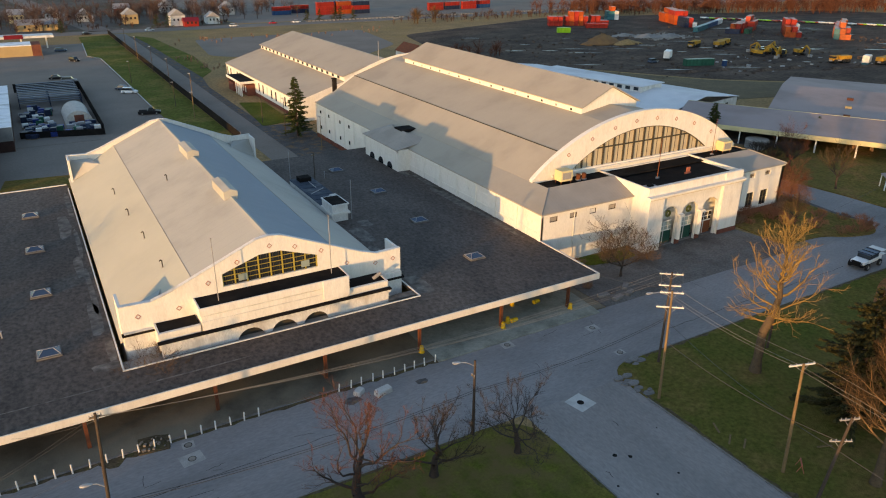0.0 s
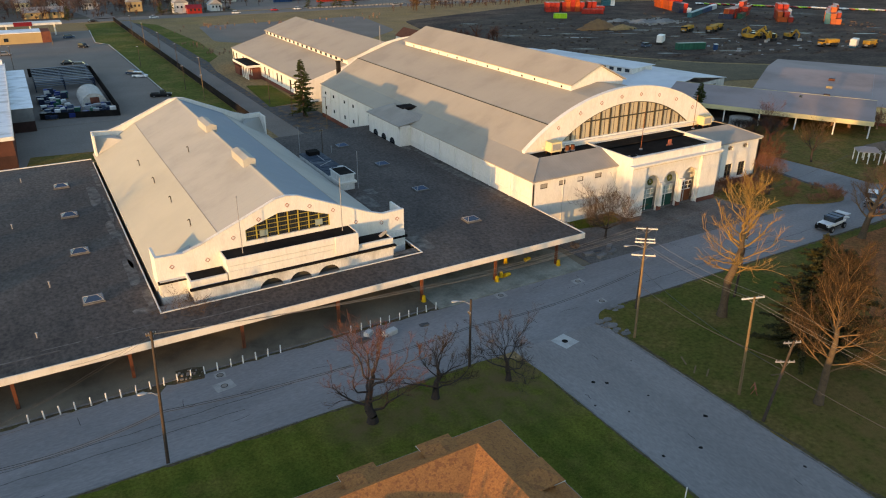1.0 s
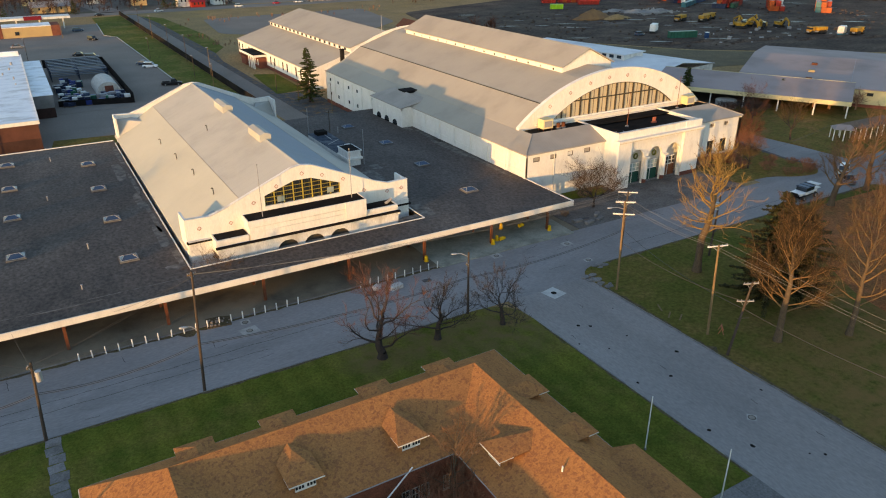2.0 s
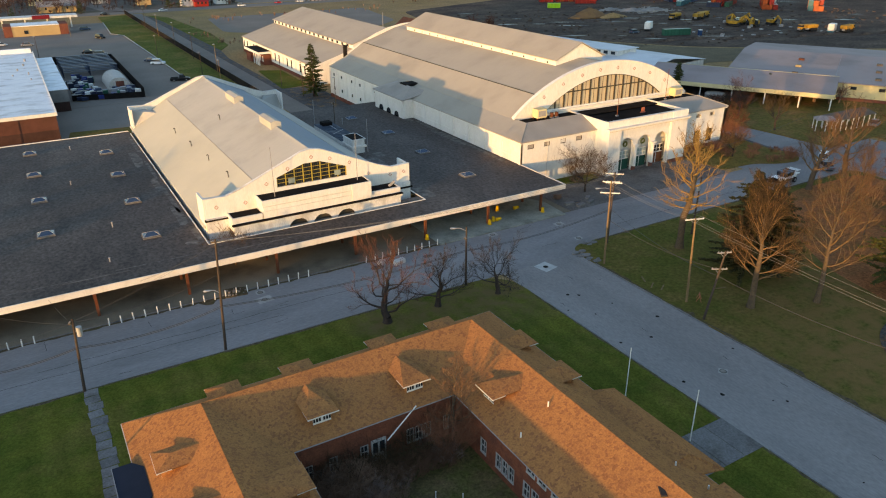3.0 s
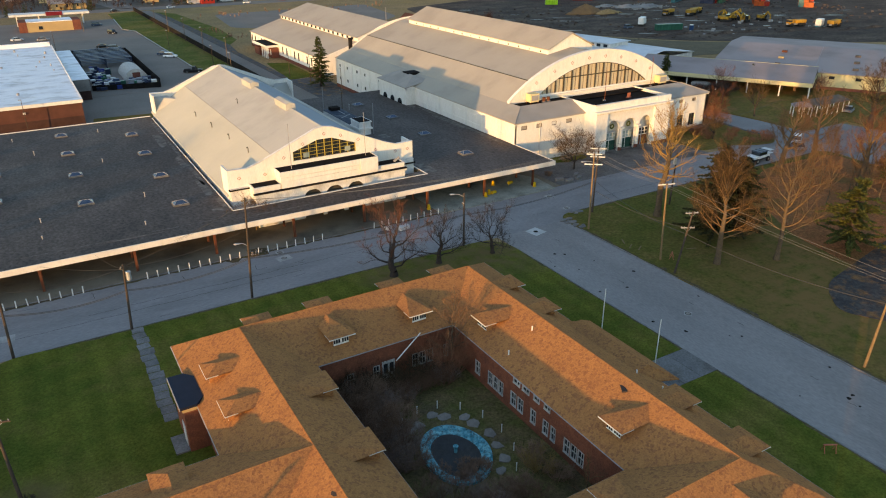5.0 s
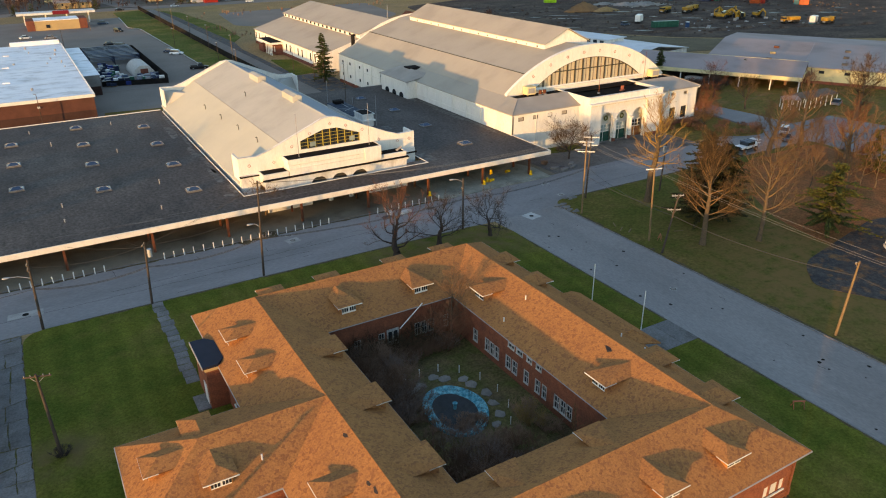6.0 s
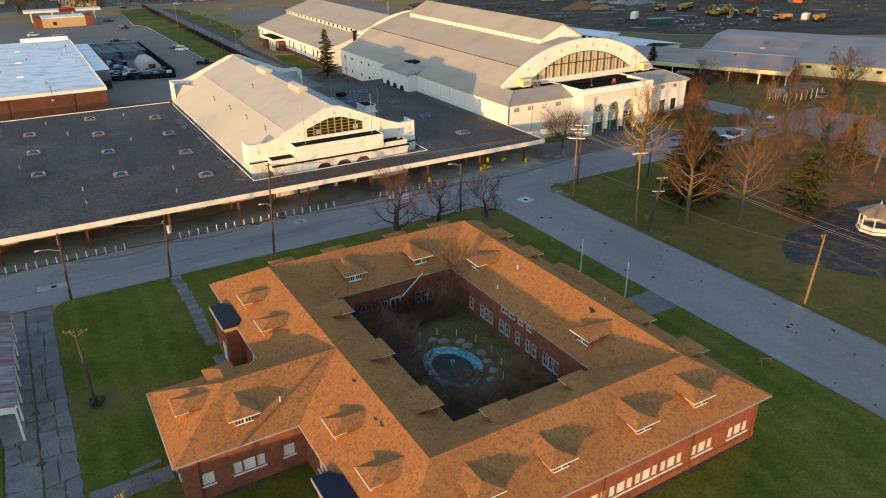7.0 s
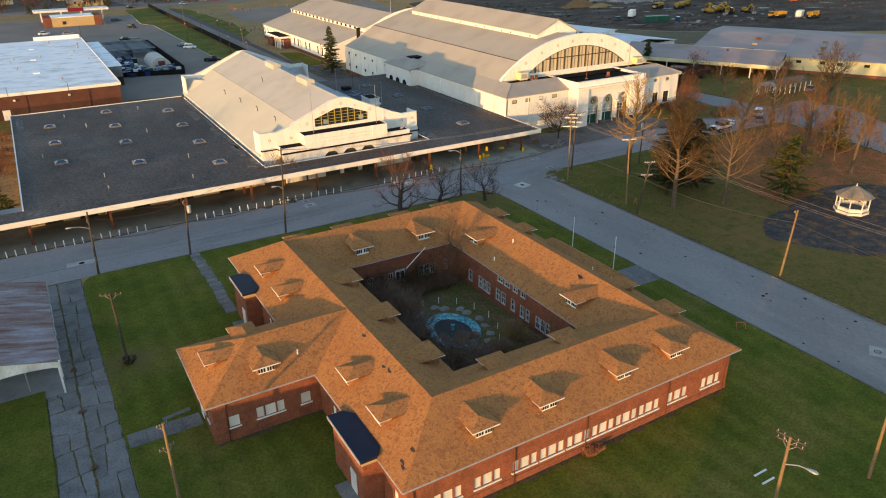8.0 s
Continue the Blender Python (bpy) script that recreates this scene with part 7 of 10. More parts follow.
# ---- trees ----
def grow(rng, base, height, spread, r, levels, forks, up=0.5, first=0.35, kink=0.16, twig=0.012):
    """A bare broadleaf skeleton: trunk, limbs and twigs as three bundles of tapered tubes."""
    trunk, limbs, twigs = G(), G(), G()

    def limb(p, d, length, rad, lv):
        n = 4 if lv < 2 else 3
        pts, rr = [p], [rad]
        for i in range(n):
            d = (d + Vector((rng.uniform(-1, 1), rng.uniform(-1, 1), rng.uniform(-0.6, 0.9) * up)) * kink).normalized()
            p = p + d * length / n
            pts.append(p)
            rr.append(max(rad * (1 - 0.55 * (i + 1) / n), twig))
        bundle = limbs if lv <= 2 else twigs
        bundle.path([tuple(q) for q in pts], rr, 7 if lv == 1 else 5 if lv == 2 else 3)
        if lv >= levels:
            return
        for j in range(forks[lv]):
            t = rng.uniform(0.35, 1.0) if j else 1.0
            k = min(int(t * n), n - 1)
            q = pts[k].lerp(pts[k + 1], t * n - k)
            side = Vector((rng.uniform(-1, 1), rng.uniform(-1, 1), rng.uniform(-0.25, 0.8) * (up + 0.35)))
            nd = (d * rng.uniform(0.5, 1.0) + side * spread).normalized()
            limb(q, nd, length * rng.uniform(0.5, 0.78), max(rr[k] * rng.uniform(0.45, 0.65), twig), lv + 1)

    b = Vector(base)
    h = height * first
    lean = Vector((rng.uniform(-0.06, 0.06), rng.uniform(-0.06, 0.06), 1))
    top = b + lean * h
    mid = b.lerp(top, 0.5) + Vector((rng.uniform(-0.1, 0.1), rng.uniform(-0.1, 0.1), 0))
    trunk.tube(tuple(b - Vector((0, 0, 0.15))), tuple(b + lean * 0.5), r * 1.45, r * 1.08, 10, False)
    trunk.path([tuple(b + lean * 0.5), tuple(mid), tuple(top)], [r * 1.08, r * 0.95, r * 0.86], 10)
    m = forks[0]
    for j in range(m):
        a = 2 * math.pi * (j + rng.uniform(-0.3, 0.3)) / m
        d = Vector((math.cos(a) * spread, math.sin(a) * spread, rng.uniform(0.55, 1.1))).normalized() if j else Vector((rng.uniform(-0.2, 0.2), rng.uniform(-0.2, 0.2), 1)).normalized()
        s = top.lerp(b, rng.uniform(0, 0.28) if j else 0)
        limb(s, d, height * (1 - first) * rng.uniform(0.48, 0.66), r * rng.uniform(0.42, 0.62), 1)
    return trunk, limbs, twigs


def bare_tree(seed, x, y, h, label, bark="bark", twigmat="twig", spread=0.75, r=0.3, levels=5, forks=(6, 4, 4, 4, 3), up=0.5, first=0.35, kink=0.16, twig=0.012, z=0.1):
    rng = random.Random(seed)
    t = thing("tree", x, y, z, label, "tree", "trees")
    trunk, limbs, twigs = grow(rng, (x, y, z), h, spread, r, levels, forks, up, first, kink, twig)
    part("trunk", trunk, M["bark_trunk" if bark == "bark_pale" else bark], t, smooth=True, tidy=False)
    tagged(part("branchwork", limbs, M[bark], t, smooth=True, tidy=False), kind="stuff")
    tagged(part("twig_crown", twigs, M[twigmat], t, tidy=False), kind="stuff")
    return t


def crown_tree(seed, x, y, h, cr, label, bark="bark", twigmat="twig", r=0.4, limbs_n=16, first=0.27, rise=(0.35, 1.15), wob=0.12, z=0.1, gens=(6, 5, 3), fine=0.007, top=0.86, low=1.0):
    """A bare tree with a leader and rising limbs that fork into ever finer twigs."""
    rng = random.Random(seed)
    t = thing("tree", x, y, z, label, "tree", "trees")
    tr, li, tw = G(), G(), G()
    base = Vector((x, y, z))
    lean = Vector((rng.uniform(-0.05, 0.05), rng.uniform(-0.05, 0.05), 1))
    n = 10
    pts, rr = [base - Vector((0, 0, 0.15))], [r * 1.5]
    sway = Vector((0, 0, 0))
    for i in range(1, n + 1):
        f = i / n
        if f > first:
            sway = sway + Vector((rng.uniform(-1, 1), rng.uniform(-1, 1), 0)) * wob * h * 0.06
        pts.append(base + lean * h * top * f + sway)
        rr.append(max(r * (1.05 - 0.15 * f if f < first else (0.98 - first * 0.1) * (1 - (f - first) / (1 - first)) ** 0.8), 0.03))
    tr.path([tuple(q) for q in pts], rr, 9)

    def at(f):
        k = min(int(f * n), n - 1)
        return pts[k].lerp(pts[k + 1], f * n - k), rr[k] + (rr[k + 1] - rr[k]) * (f * n - k)

    def wander(p, d, length, r0, r1, k, bundle, sides, lift):
        out = [p]
        for i in range(k):
            d = (d + Vector((rng.uniform(-1, 1), rng.uniform(-1, 1), rng.uniform(-0.7, 0.7) + lift)) * wob).normalized()
            p = p + d * length / k
            out.append(p)
        bundle.path([tuple(q) for q in out], [r0 + (r1 - r0) * (i / k) ** 0.8 for i in range(k + 1)], sides)
        return out, d

    def shoots(path, dl, L, r0, depth):
        """Side shoots along a branch, finer with each generation."""
        k0 = len(path) - 1
        m = gens[depth]
        for i in range(m):
            s = (0.18 if depth == 0 else 0.12) + (0.8 if depth == 0 else 0.86) * (i + rng.random()) / m
            k = min(int(s * k0), k0 - 1)
            q = path[k].lerp(path[k + 1], s * k0 - k)
            along = (path[k + 1] - path[k]).normalized()
            side = along.cross(Vector((rng.uniform(-1, 1), rng.uniform(-1, 1), rng.uniform(-1, 1)))).normalized()
            d2 = (along + side * rng.uniform(0.45, 0.95) + Vector((0, 0, 0.22))).normalized()
            ln = L * rng.uniform(0.30, 0.55) * (1.2 - 0.55 * s)
            rad = max(r0 * (0.34 if depth == 0 else 0.42) * (1.1 - 0.5 * s), fine)
            p2, d3 = wander(q, d2, ln, rad, fine * 0.7, 4 if depth == 0 else 2, li if depth == 0 else tw, 4 if depth == 0 else 3, 0.2)
            if depth + 1 < len(gens):
                shoots(p2, d3, ln, rad, depth + 1)

    for j in range(limbs_n):
        f = first + (0.985 - first) * (j / (limbs_n - 1)) ** 0.9
        o, ro = at(f)
        a = j * 2.39996 + rng.uniform(-0.4, 0.4)
        g = (f - first) / (1 - first)
        e = rise[0] + (rise[1] - rise[0]) * g + rng.uniform(-0.12, 0.12)
        d = Vector((math.cos(a) * math.cos(e), math.sin(a) * math.cos(e), math.sin(e)))
        L = cr * (low + (1.15 - low) * min(g * 3, 1.0) - 0.55 * g ** 1.5) * rng.uniform(0.78, 1.15)
        r0 = max(min(ro * 0.55, r * 0.34) * rng.uniform(0.75, 1.1), 0.04)
        path, dl = wander(o, d, L, r0, 0.014, 7, li, 5, 0.26)
        shoots(path, dl, L, r0, 0)
    part("trunk", tr, M["bark_trunk" if bark in ("bark", "bark_pale") else bark], t, smooth=True, tidy=False)
    tagged(part("branchwork", li, M[bark], t, smooth=True, tidy=False), kind="stuff")
    tagged(part("twig_crown", tw, M[twigmat], t, tidy=False), kind="stuff")
    return t


def conifer(seed, x, y, h, wide, label, needles="needle", z=0.1, dens=1.0, ragged=0.25, full=False):
    """A spruce or pine: a trunk with whorls of drooping branches, each clad in small needle sprays."""
    rng = random.Random(seed)
    t = thing("tree", x, y, z, label, "conifer", "trees")
    part("trunk", G().tube((x, y, z - 0.1), (x, y, z + h * 0.97), h * 0.018 + 0.06, 0.02, 8), M["bark_dark"], t)
    br, ne = G(), G()
    n = int(h * 11 * dens)
    for i in range(n):
        f = (i + rng.random()) / n
        zz = z + h * (0.08 + 0.9 * f)
        length = wide * ((1 - f) ** 0.8 if not full else (1 - f ** 1.9) ** 0.75) * rng.uniform(1 - ragged * 1.6, 1 + ragged) + 0.25
        a = rng.uniform(0, 2 * math.pi)
        u = Vector((math.cos(a), math.sin(a), 0))
        p = Vector((x, y, zz))
        droop = rng.uniform(0.05, 0.35)
        e = p + u * length + Vector((0, 0, -length * droop + 0.15 * length))
        br.tube(tuple(p), tuple(e), 0.035, 0.01, 3, False)
        m = max(6, int(length * 15 * dens))
        for j in range(m):
            s = (j + rng.random()) / m
            if s < 0.15:
                continue
            q = p.lerp(e, s)
            w = (0.34 + 0.26 * (1 - s)) * rng.uniform(0.6, 1.3) * (0.62 + 0.07 * wide)
            for sd in (-1, 1):
                v = (u * rng.uniform(0.3, 1.0) + Vector((-u.y, u.x, 0)) * sd * rng.uniform(0.5, 1.0) + Vector((0, 0, rng.uniform(-0.5, 0.25)))).normalized()
                c = v.cross(Vector((0, 0, 1))).normalized() * w * 0.30
                c = c + Vector((0, 0, rng.uniform(-0.12, 0.12)))
                t1 = q + v * w
                ne.poly(tuple(q - c * 0.4), tuple(q + v * w * 0.55 - c), tuple(t1), tuple(q + v * w * 0.55 + c))
    part("branchwork", br, M["bark_dark"], t, tidy=False)
    tagged(part("foliage", ne, M[needles], t, tidy=False), kind="stuff")
    return t


def shrub(seed, x, y, h, w, label, matname="brush", stems=40, z=0.1, name="shrub", cat="shrub"):
    rng = random.Random(seed)
    t = thing(name, x, y, z, label, cat, "shrubs")
    g = G()
    for i in range(stems):
        a, s = rng.uniform(0, 6.283), rng.random() ** 0.5
        p = Vector((x + 0.25 * w * s * math.cos(a), y + 0.25 * w * s * math.sin(a), z - 0.03))
        d = Vector((math.cos(a) * s, math.sin(a) * s, 1.1)).normalized()
        q = p + d * h * rng.uniform(0.4, 0.6) + Vector((rng.uniform(-.1, .1), rng.uniform(-.1, .1), 0))
        g.tube(tuple(p), tuple(q), 0.025, 0.016, 3, False)
        for j in range(5):
            e = q + (d + Vector((rng.uniform(-1, 1), rng.uniform(-1, 1), rng.uniform(-0.2, 0.8))) * 0.9).normalized() * h * rng.uniform(0.25, 0.5)
            g.tube(tuple(q.lerp(e, 0)), tuple(e), 0.014, 0.008, 3, False)
            for k in range(3):
                f = q.lerp(e, rng.uniform(0.3, 0.9))
                e2 = f + Vector((rng.uniform(-1, 1), rng.uniform(-1, 1), rng.uniform(-0.2, 1))).normalized() * h * 0.2
                g.tube(tuple(f), tuple(e2), 0.009, 0.006, 3, False)
    tagged(part("stem_clump", g, M[matname], t, tidy=False), kind="stuff")
    return t


# street trees on the lawn corner: low, knotted crowns
crown_tree(41, 15.9, 39.7, 11.2, 6.6, "knotted dark bare tree with sunlit upper twigs on the lawn edge", "bark_dark", "twig_red", 0.44, 13, 0.17, (-0.05, 1.1), 0.52, gens=(7, 6, 4), fine=0.010, top=0.6, low=0.9)
crown_tree(42, 22.9, 40.0, 8.0, 5.0, "small dark spreading bare tree on the lawn edge", "bark_dark", "twig_dark", 0.34, 12, 0.2, (0.0, 1.1), 0.46, gens=(7, 6, 4), fine=0.009, top=0.6)
crown_tree(43, 31.0, 38.9, 6.8, 5.2, "small dark spreading bare tree at the lawn corner", "bark_dark", "bark_dark", 0.27, 12, 0.28, (-0.1, 0.7), 0.44, gens=(8, 6, 4), fine=0.010, top=0.6)
# the pale lopped tree
crown_tree(44, 61.2, 37.0, 18.6, 5.6, "tall pale lopped tree lit by the low sun", "bark_pale", "bark_pale", 0.46, 30, 0.36, (-0.25, 1.2), 0.42, gens=(7, 5), fine=0.018, top=0.86, low=0.75)
# big bare trees of the park
crown_tree(45, 55.2, 20.3, 16.6, 5.6, "broad bare tree with upswept fine branches", "bark", "twig_dark", 0.36, 28, 0.25, (0.35, 1.25), 0.15, gens=(10, 9, 5), fine=0.010, low=0.95)
crown_tree(46, 63.2, 17.0, 15.6, 6.4, "broad bare tree with brown twigs", "bark", "twig", 0.30, 20, 0.26, (0.4, 1.15), 0.19, gens=(8, 7, 5), fine=0.008)
crown_tree(47, 98.6, 27.0, 13.8, 5.4, "tall bare oak with thick pale limbs", "bark", "twig_red", 0.48, 18, 0.33, (0.25, 1.0), 0.26, gens=(8, 8, 5))
crown_tree(48, 95.4, 15.4, 13.4, 4.0, "slim bare tree with upswept branches", "bark", "twig", 0.26, 16, 0.42, (0.6, 1.25), 0.16, gens=(8, 7, 5))
crown_tree(50, 141.0, 50.4, 12.6, 7.4, "wide thick-limbed bare oak on the far grass", "bark", "twig_dark", 0.62, 20, 0.22, (0.0, 0.95), 0.42, gens=(8, 7, 4), fine=0.012)
crown_tree(51, 111.5, 44.0, 12.8, 5.8, "bare tree with reddish twigs beside the lane", "bark", "twig_soft", 0.45, 18, 0.25, (0.3, 1.0), 0.26, gens=(8, 8, 5))
crown_tree(52, 99.2, 42.6, 12.2, 5.0, "bare oak with a dense reddish crown", "bark", "twig_soft", 0.45, 20, 0.25, (0.3, 1.0), 0.26, gens=(8, 8, 5))
crown_tree(53, 118.0, 12.0, 11.5, 5.0, "bare tree beyond the lane", "bark_dark", "twig", 0.3, 14, 0.25, (0.4, 1.1), 0.2, gens=(6, 6, 3))
# thin saplings with reddish twigs that fill the back of the park
saplings = [crown_tree(200 + k, x, y, hh, ww, "thin bare sapling with reddish twigs in the park", "bark", "twig_soft", 0.09, 12, 0.14, (0.5, 1.2), 0.2, gens=(7, 6, 3), fine=0.008) for k, (x, y, hh, ww) in enumerate(((88.0, 26.0, 7.5, 3.2), (97.0, 33.0, 8.6, 3.6), (92.0, 22.0, 6.4, 3.0)))]
random.seed(91)
for k in range(30):
    sx, sy = random.uniform(68, 114), random.uniform(17, 43)
    if sx < 76 or sy > 16.5 + (sx - 70) * 0.72:
        continue
    sc = random.uniform(0.65, 1.2)
    copy_thing(saplings[k % 3], pose(sx, sy, 0.1, 0, 0, random.uniform(0, 360)) @ Matrix.Diagonal((sc, sc, sc * random.uniform(0.85, 1.15), 1)))
bare_tree(54, 132.5, 84.0, 8.0, "small bare tree before the long shed", "bark_dark", "twig_red", 0.8, 0.2, 5, (6, 4, 4, 3, 3), 0.5, 0.3, 0.2)
bare_tree(55, 128.6, 71.0, 7.5, "small dark bare tree beside the lane", "bark_dark", "twig", 0.7, 0.18, 5, (6, 4, 4, 3, 3), 0.6, 0.3, 0.2)
bare_tree(56, 104.0, 62.5, 4.5, "small bare ornamental tree on the arena lawn", "bark_dark", "twig", 0.9, 0.12, 5, (6, 4, 4, 3, 3), 0.5, 0.3, 0.2)
bare_tree(57, 113.0, 72.0, 7.5, "bare tree with reddish twigs at the arena corner", "bark", "twig_red", 0.7, 0.16, 5, (7, 5, 4, 4, 3), 0.6, 0.25, 0.2)
# tree and scrub before the arena
bare_tree(58, 65.4, 62.2, 7.6, "small dense bare tree on the forecourt", "bark_dark", "twig", 0.95, 0.16, 5, (8, 5, 5, 4, 3), 0.5, 0.22, 0.2, z=0.0)
bare_tree(59, 5.0, 64.15, 5.6, "thin leafless sapling before the hall", "bark", "twig", 0.8, 0.07, 5, (7, 4, 4, 3, 2), 0.5, 0.2, 0.2, 0.008, z=0.1)
# evergreens
conifer(60, 61.4, 26.6, 14.6, 4.0, "dense dark evergreen behind a bare tree", "needle_rust", dens=1.3, ragged=0.35, full=True)
conifer(61, 65.8, 26.4, 12.0, 4.0, "dense dark evergreen beside the street", "needle_rust", dens=1.3, ragged=0.3, full=True)
conifer(62, 75.6, 14.6, 10.6, 4.6, "olive green sprawling pine in low light", "needle_pine", dens=1.1, ragged=0.6, full=True)
conifer(63, 107.6, 26.8, 8.2, 3.4, "yellowish conifer beside the lane", "needle_olive", dens=1.0)
conifer(64, 52.8, 158.2, 14.2, 3.6, "tall dark spruce in the yard beside the arena", "needle", dens=1.2, z=0.0)
conifer(65, 137.6, 108.4, 9.0, 2.3, "small dark spruce before the long shed", "needle", dens=1.4, z=0.0)
for k, (x, y, h, w) in enumerate(((140.4, 88.9, 4.2, 3.4), (138.4, 91.6, 3.6, 3.6), (136.0, 94.4, 3.2, 3.0))):
    shrub(440 + k, x, y, h, w, "dark overgrown shrub before the long shed", "bark_dark", 60, 0.1)
conifer(66, 158, 95, 6.0, 1.8, "small dark spruce beside the shed", "needle", dens=1.1)
conifer(67, -38.5, 69.0, 7.6, 3.0, "green conifer beside the flat roof", "needle_olive", dens=1.0, z=0.0)
conifer(68, -41.5, 63.8, 6.2, 3.0, "green conifer beside the flat roof", "needle_olive", dens=1.0, z=0.0)
bare_tree(69, -40.0, 78.0, 8.0, "bare tree beside the flat roof", "bark_dark", "twig_red", 0.8, 0.2, 5, (6, 4, 4, 4, 3), 0.5, 0.25, 0.2, z=0.0)
bare_tree(70, -39.0, 88.0, 7.0, "bare tree beside the flat roof", "bark_dark", "twig_red", 0.8, 0.2, 5, (6, 4, 4, 4, 3), 0.5, 0.25, 0.2, z=0.0)
bare_tree(71, 12.5, 137.5, 3.6, "stunted bare tree with reddish twigs on the verge", "bark", "twig_red", 0.5, 0.1, 5, (6, 4, 4, 3, 3), 0.8, 0.2, 0.2, z=0.06)
# courtyard scrub
random.seed(77)
for k in range(64):
    side = k % 4
    if side == 0:
        x, y = random.uniform(-2.6, 0.6), random.uniform(-5, 17)
    elif side == 1:
        x, y = random.uniform(-2.0, 11.6), random.uniform(14.6, 17.9)
    elif side == 2:
        x, y = random.uniform(-1, 8), random.uniform(-5.8, 0.5)
    else:
        x, y = random.uniform(-2, 2.0), random.uniform(8, 17)
    top = random.uniform(1.0, 1.7) if x > 3 and y > 12 else random.uniform(1.5, 3.4)
    shrub(100 + k, x, y, top, random.uniform(1.8, 3.0), "leafless brown scrub in the courtyard", ("brush", "brush_grey", "twig_soft")[k % 3], 30, 0.14)
for k in range(4):
    shrub(180 + k, random.uniform(10.2, 11.9), random.uniform(15.6, 17.6), random.uniform(2.6, 5.4), random.uniform(1.8, 2.6), "tall reddish leafless scrub against the courtyard roof", "twig_russet", 18, 0.14)
for k in range(12):
    shrub(260 + k, random.uniform(-2.4, 11.0), random.uniform(15.6, 17.6), random.uniform(1.2, 2.0), random.uniform(2.2, 3.0), "reddish leafless scrub along the courtyard wall", "twig_soft", 26, 0.14)
for k in range(5):
    shrub(190 + k, random.uniform(-0.5, 6.5), random.uniform(13.4, 15.4), random.uniform(1.2, 2.0), 2.8, "leafless scrub before the courtyard door", "brush", 26, 0.14)
crown_tree(73, 11.2, 17.2, 8.6, 3.4, "bare tree growing in the corner of the courtyard", "bark_trunk", "twig_soft", 0.12, 16, 0.25, (0.3, 1.2), 0.3, gens=(7, 6, 4), fine=0.009, z=0.14)
crown_tree(74, 10.4, -4.4, 4.6, 1.9, "small pale bare tree in the courtyard", "bark", "twig", 0.07, 10, 0.2, (0.4, 1.2), 0.25, gens=(6, 5), fine=0.009, z=0.14)
for k in range(9):
    shrub(400 + k, random.uniform(-2.2, 9.0), random.uniform(17.0, 17.8), random.uniform(1.6, 3.0), random.uniform(1.6, 2.4), "dark leafless scrub climbing the courtyard wall", "twig", 20, 0.14)
for k in range(7):
    shrub(410 + k, -2.0 + 2.0 * k + random.uniform(-0.6, 0.6), random.uniform(16.6, 17.6), random.uniform(3.2, 4.6), random.uniform(1.6, 2.4), "thin dark climbing twigs before the courtyard wall", "twig_dark", 7, 0.14)
shrub(142, 9.8, 0.6, 2.4, 2.0, "dry orange scrub in the courtyard", "bark_pale", 24, 0.14)
shrub(143, 4.2, -17.6, 0.8, 1.6, "rusty brown shrub against the brick wall", "twig_russet", 40, 0.1)
shrub(144, 5.2, -17.7, 0.7, 1.2, "rusty brown shrub against the brick wall", "twig_russet", 30, 0.1)
for k, (x, y, h) in enumerate(((60.2, 66.3, 1.4), (62.5, 67.8, 1.2), (67.0, 66.6, 1.3), (69.4, 68.2, 1.1), (96.2, 67.8, 1.5), (98.4, 68.6, 1.2), (58.9, 61.6, 1.0))):
    shrub(150 + k, x, y, h, 1.8, "low brown leafless shrub beside the arena", "brush", 30, 0.0)
for k, (x, y) in enumerate(((-36.1, 34.5), (-36.0, 32.5), (-36.1, 30.2), (-36.2, 28.0), (-36.0, 25.0), (-36.1, 22.0), (-33.1, 12.0), (-33.05, 3.0), (-33.1, -8.0), (-33.1, 20.0))):
    shrub(160 + k, x, y, 0.8 if x < -35 else 0.3, 1.0, "dry brown weeds beside the driveway", "brush", 26, -0.03)

for k, (x, y, h) in enumerate(((3.0, 2.9, 1.0), (4.2, 2.6, 1.2), (5.4, 2.9, 1.1), (4.6, 4.0, 0.9), (6.2, 3.6, 0.8), (2.2, 4.4, 1.2), (6.9, -0.6, 1.8), (9.6, 1.6, 2.2), (10.4, -1.0, 1.6), (1.4, 6.6, 1.5))):
    shrub(170 + k, x, y, h, 1.9, "leafless brown scrub round the empty pool", "brush", 34, 0.14)
for k, (x, y, h) in enumerate(((-37.6, 98, 2.6), (-38.2, 104, 3.2), (-37.4, 111, 2.4), (-38.6, 117, 3.4), (-37.2, 124, 2.6), (-39.5, 108, 3.6))):
    shrub(430 + k, x, y, h, 3.2, "reddish leafless scrub beside the flat roof", "twig_soft", 40, 0.0)
shrub(196, -27.9, 18.4, 0.9, 1.6, "dark weeds round the foot of a pole", "bark_dark", 34, 0.1)
random.seed(63)
for k in range(16):
    shrub(210 + k, random.uniform(97, 116), random.uniform(58.5, 76) if k % 2 else random.uniform(66, 69.4), random.uniform(0.8, 2.4), 2.2, "russet leafless scrub on the arena lawn", "twig_russet" if k % 3 else "brush", 30, 0.1)
for k, (x, y, h) in enumerate(((107.6, 56.4, 1.6), (109.8, 55.8, 1.2), (111.8, 55.4, 2.2), (113.6, 55.6, 1.4), (114.6, 57.6, 1.8), (113.8, 60.4, 1.2))):
    shrub(250 + k, x, y, h, 3.0, "russet leafless scrub at the edge of the arena lawn", "twig_russet", 26, 0.1)
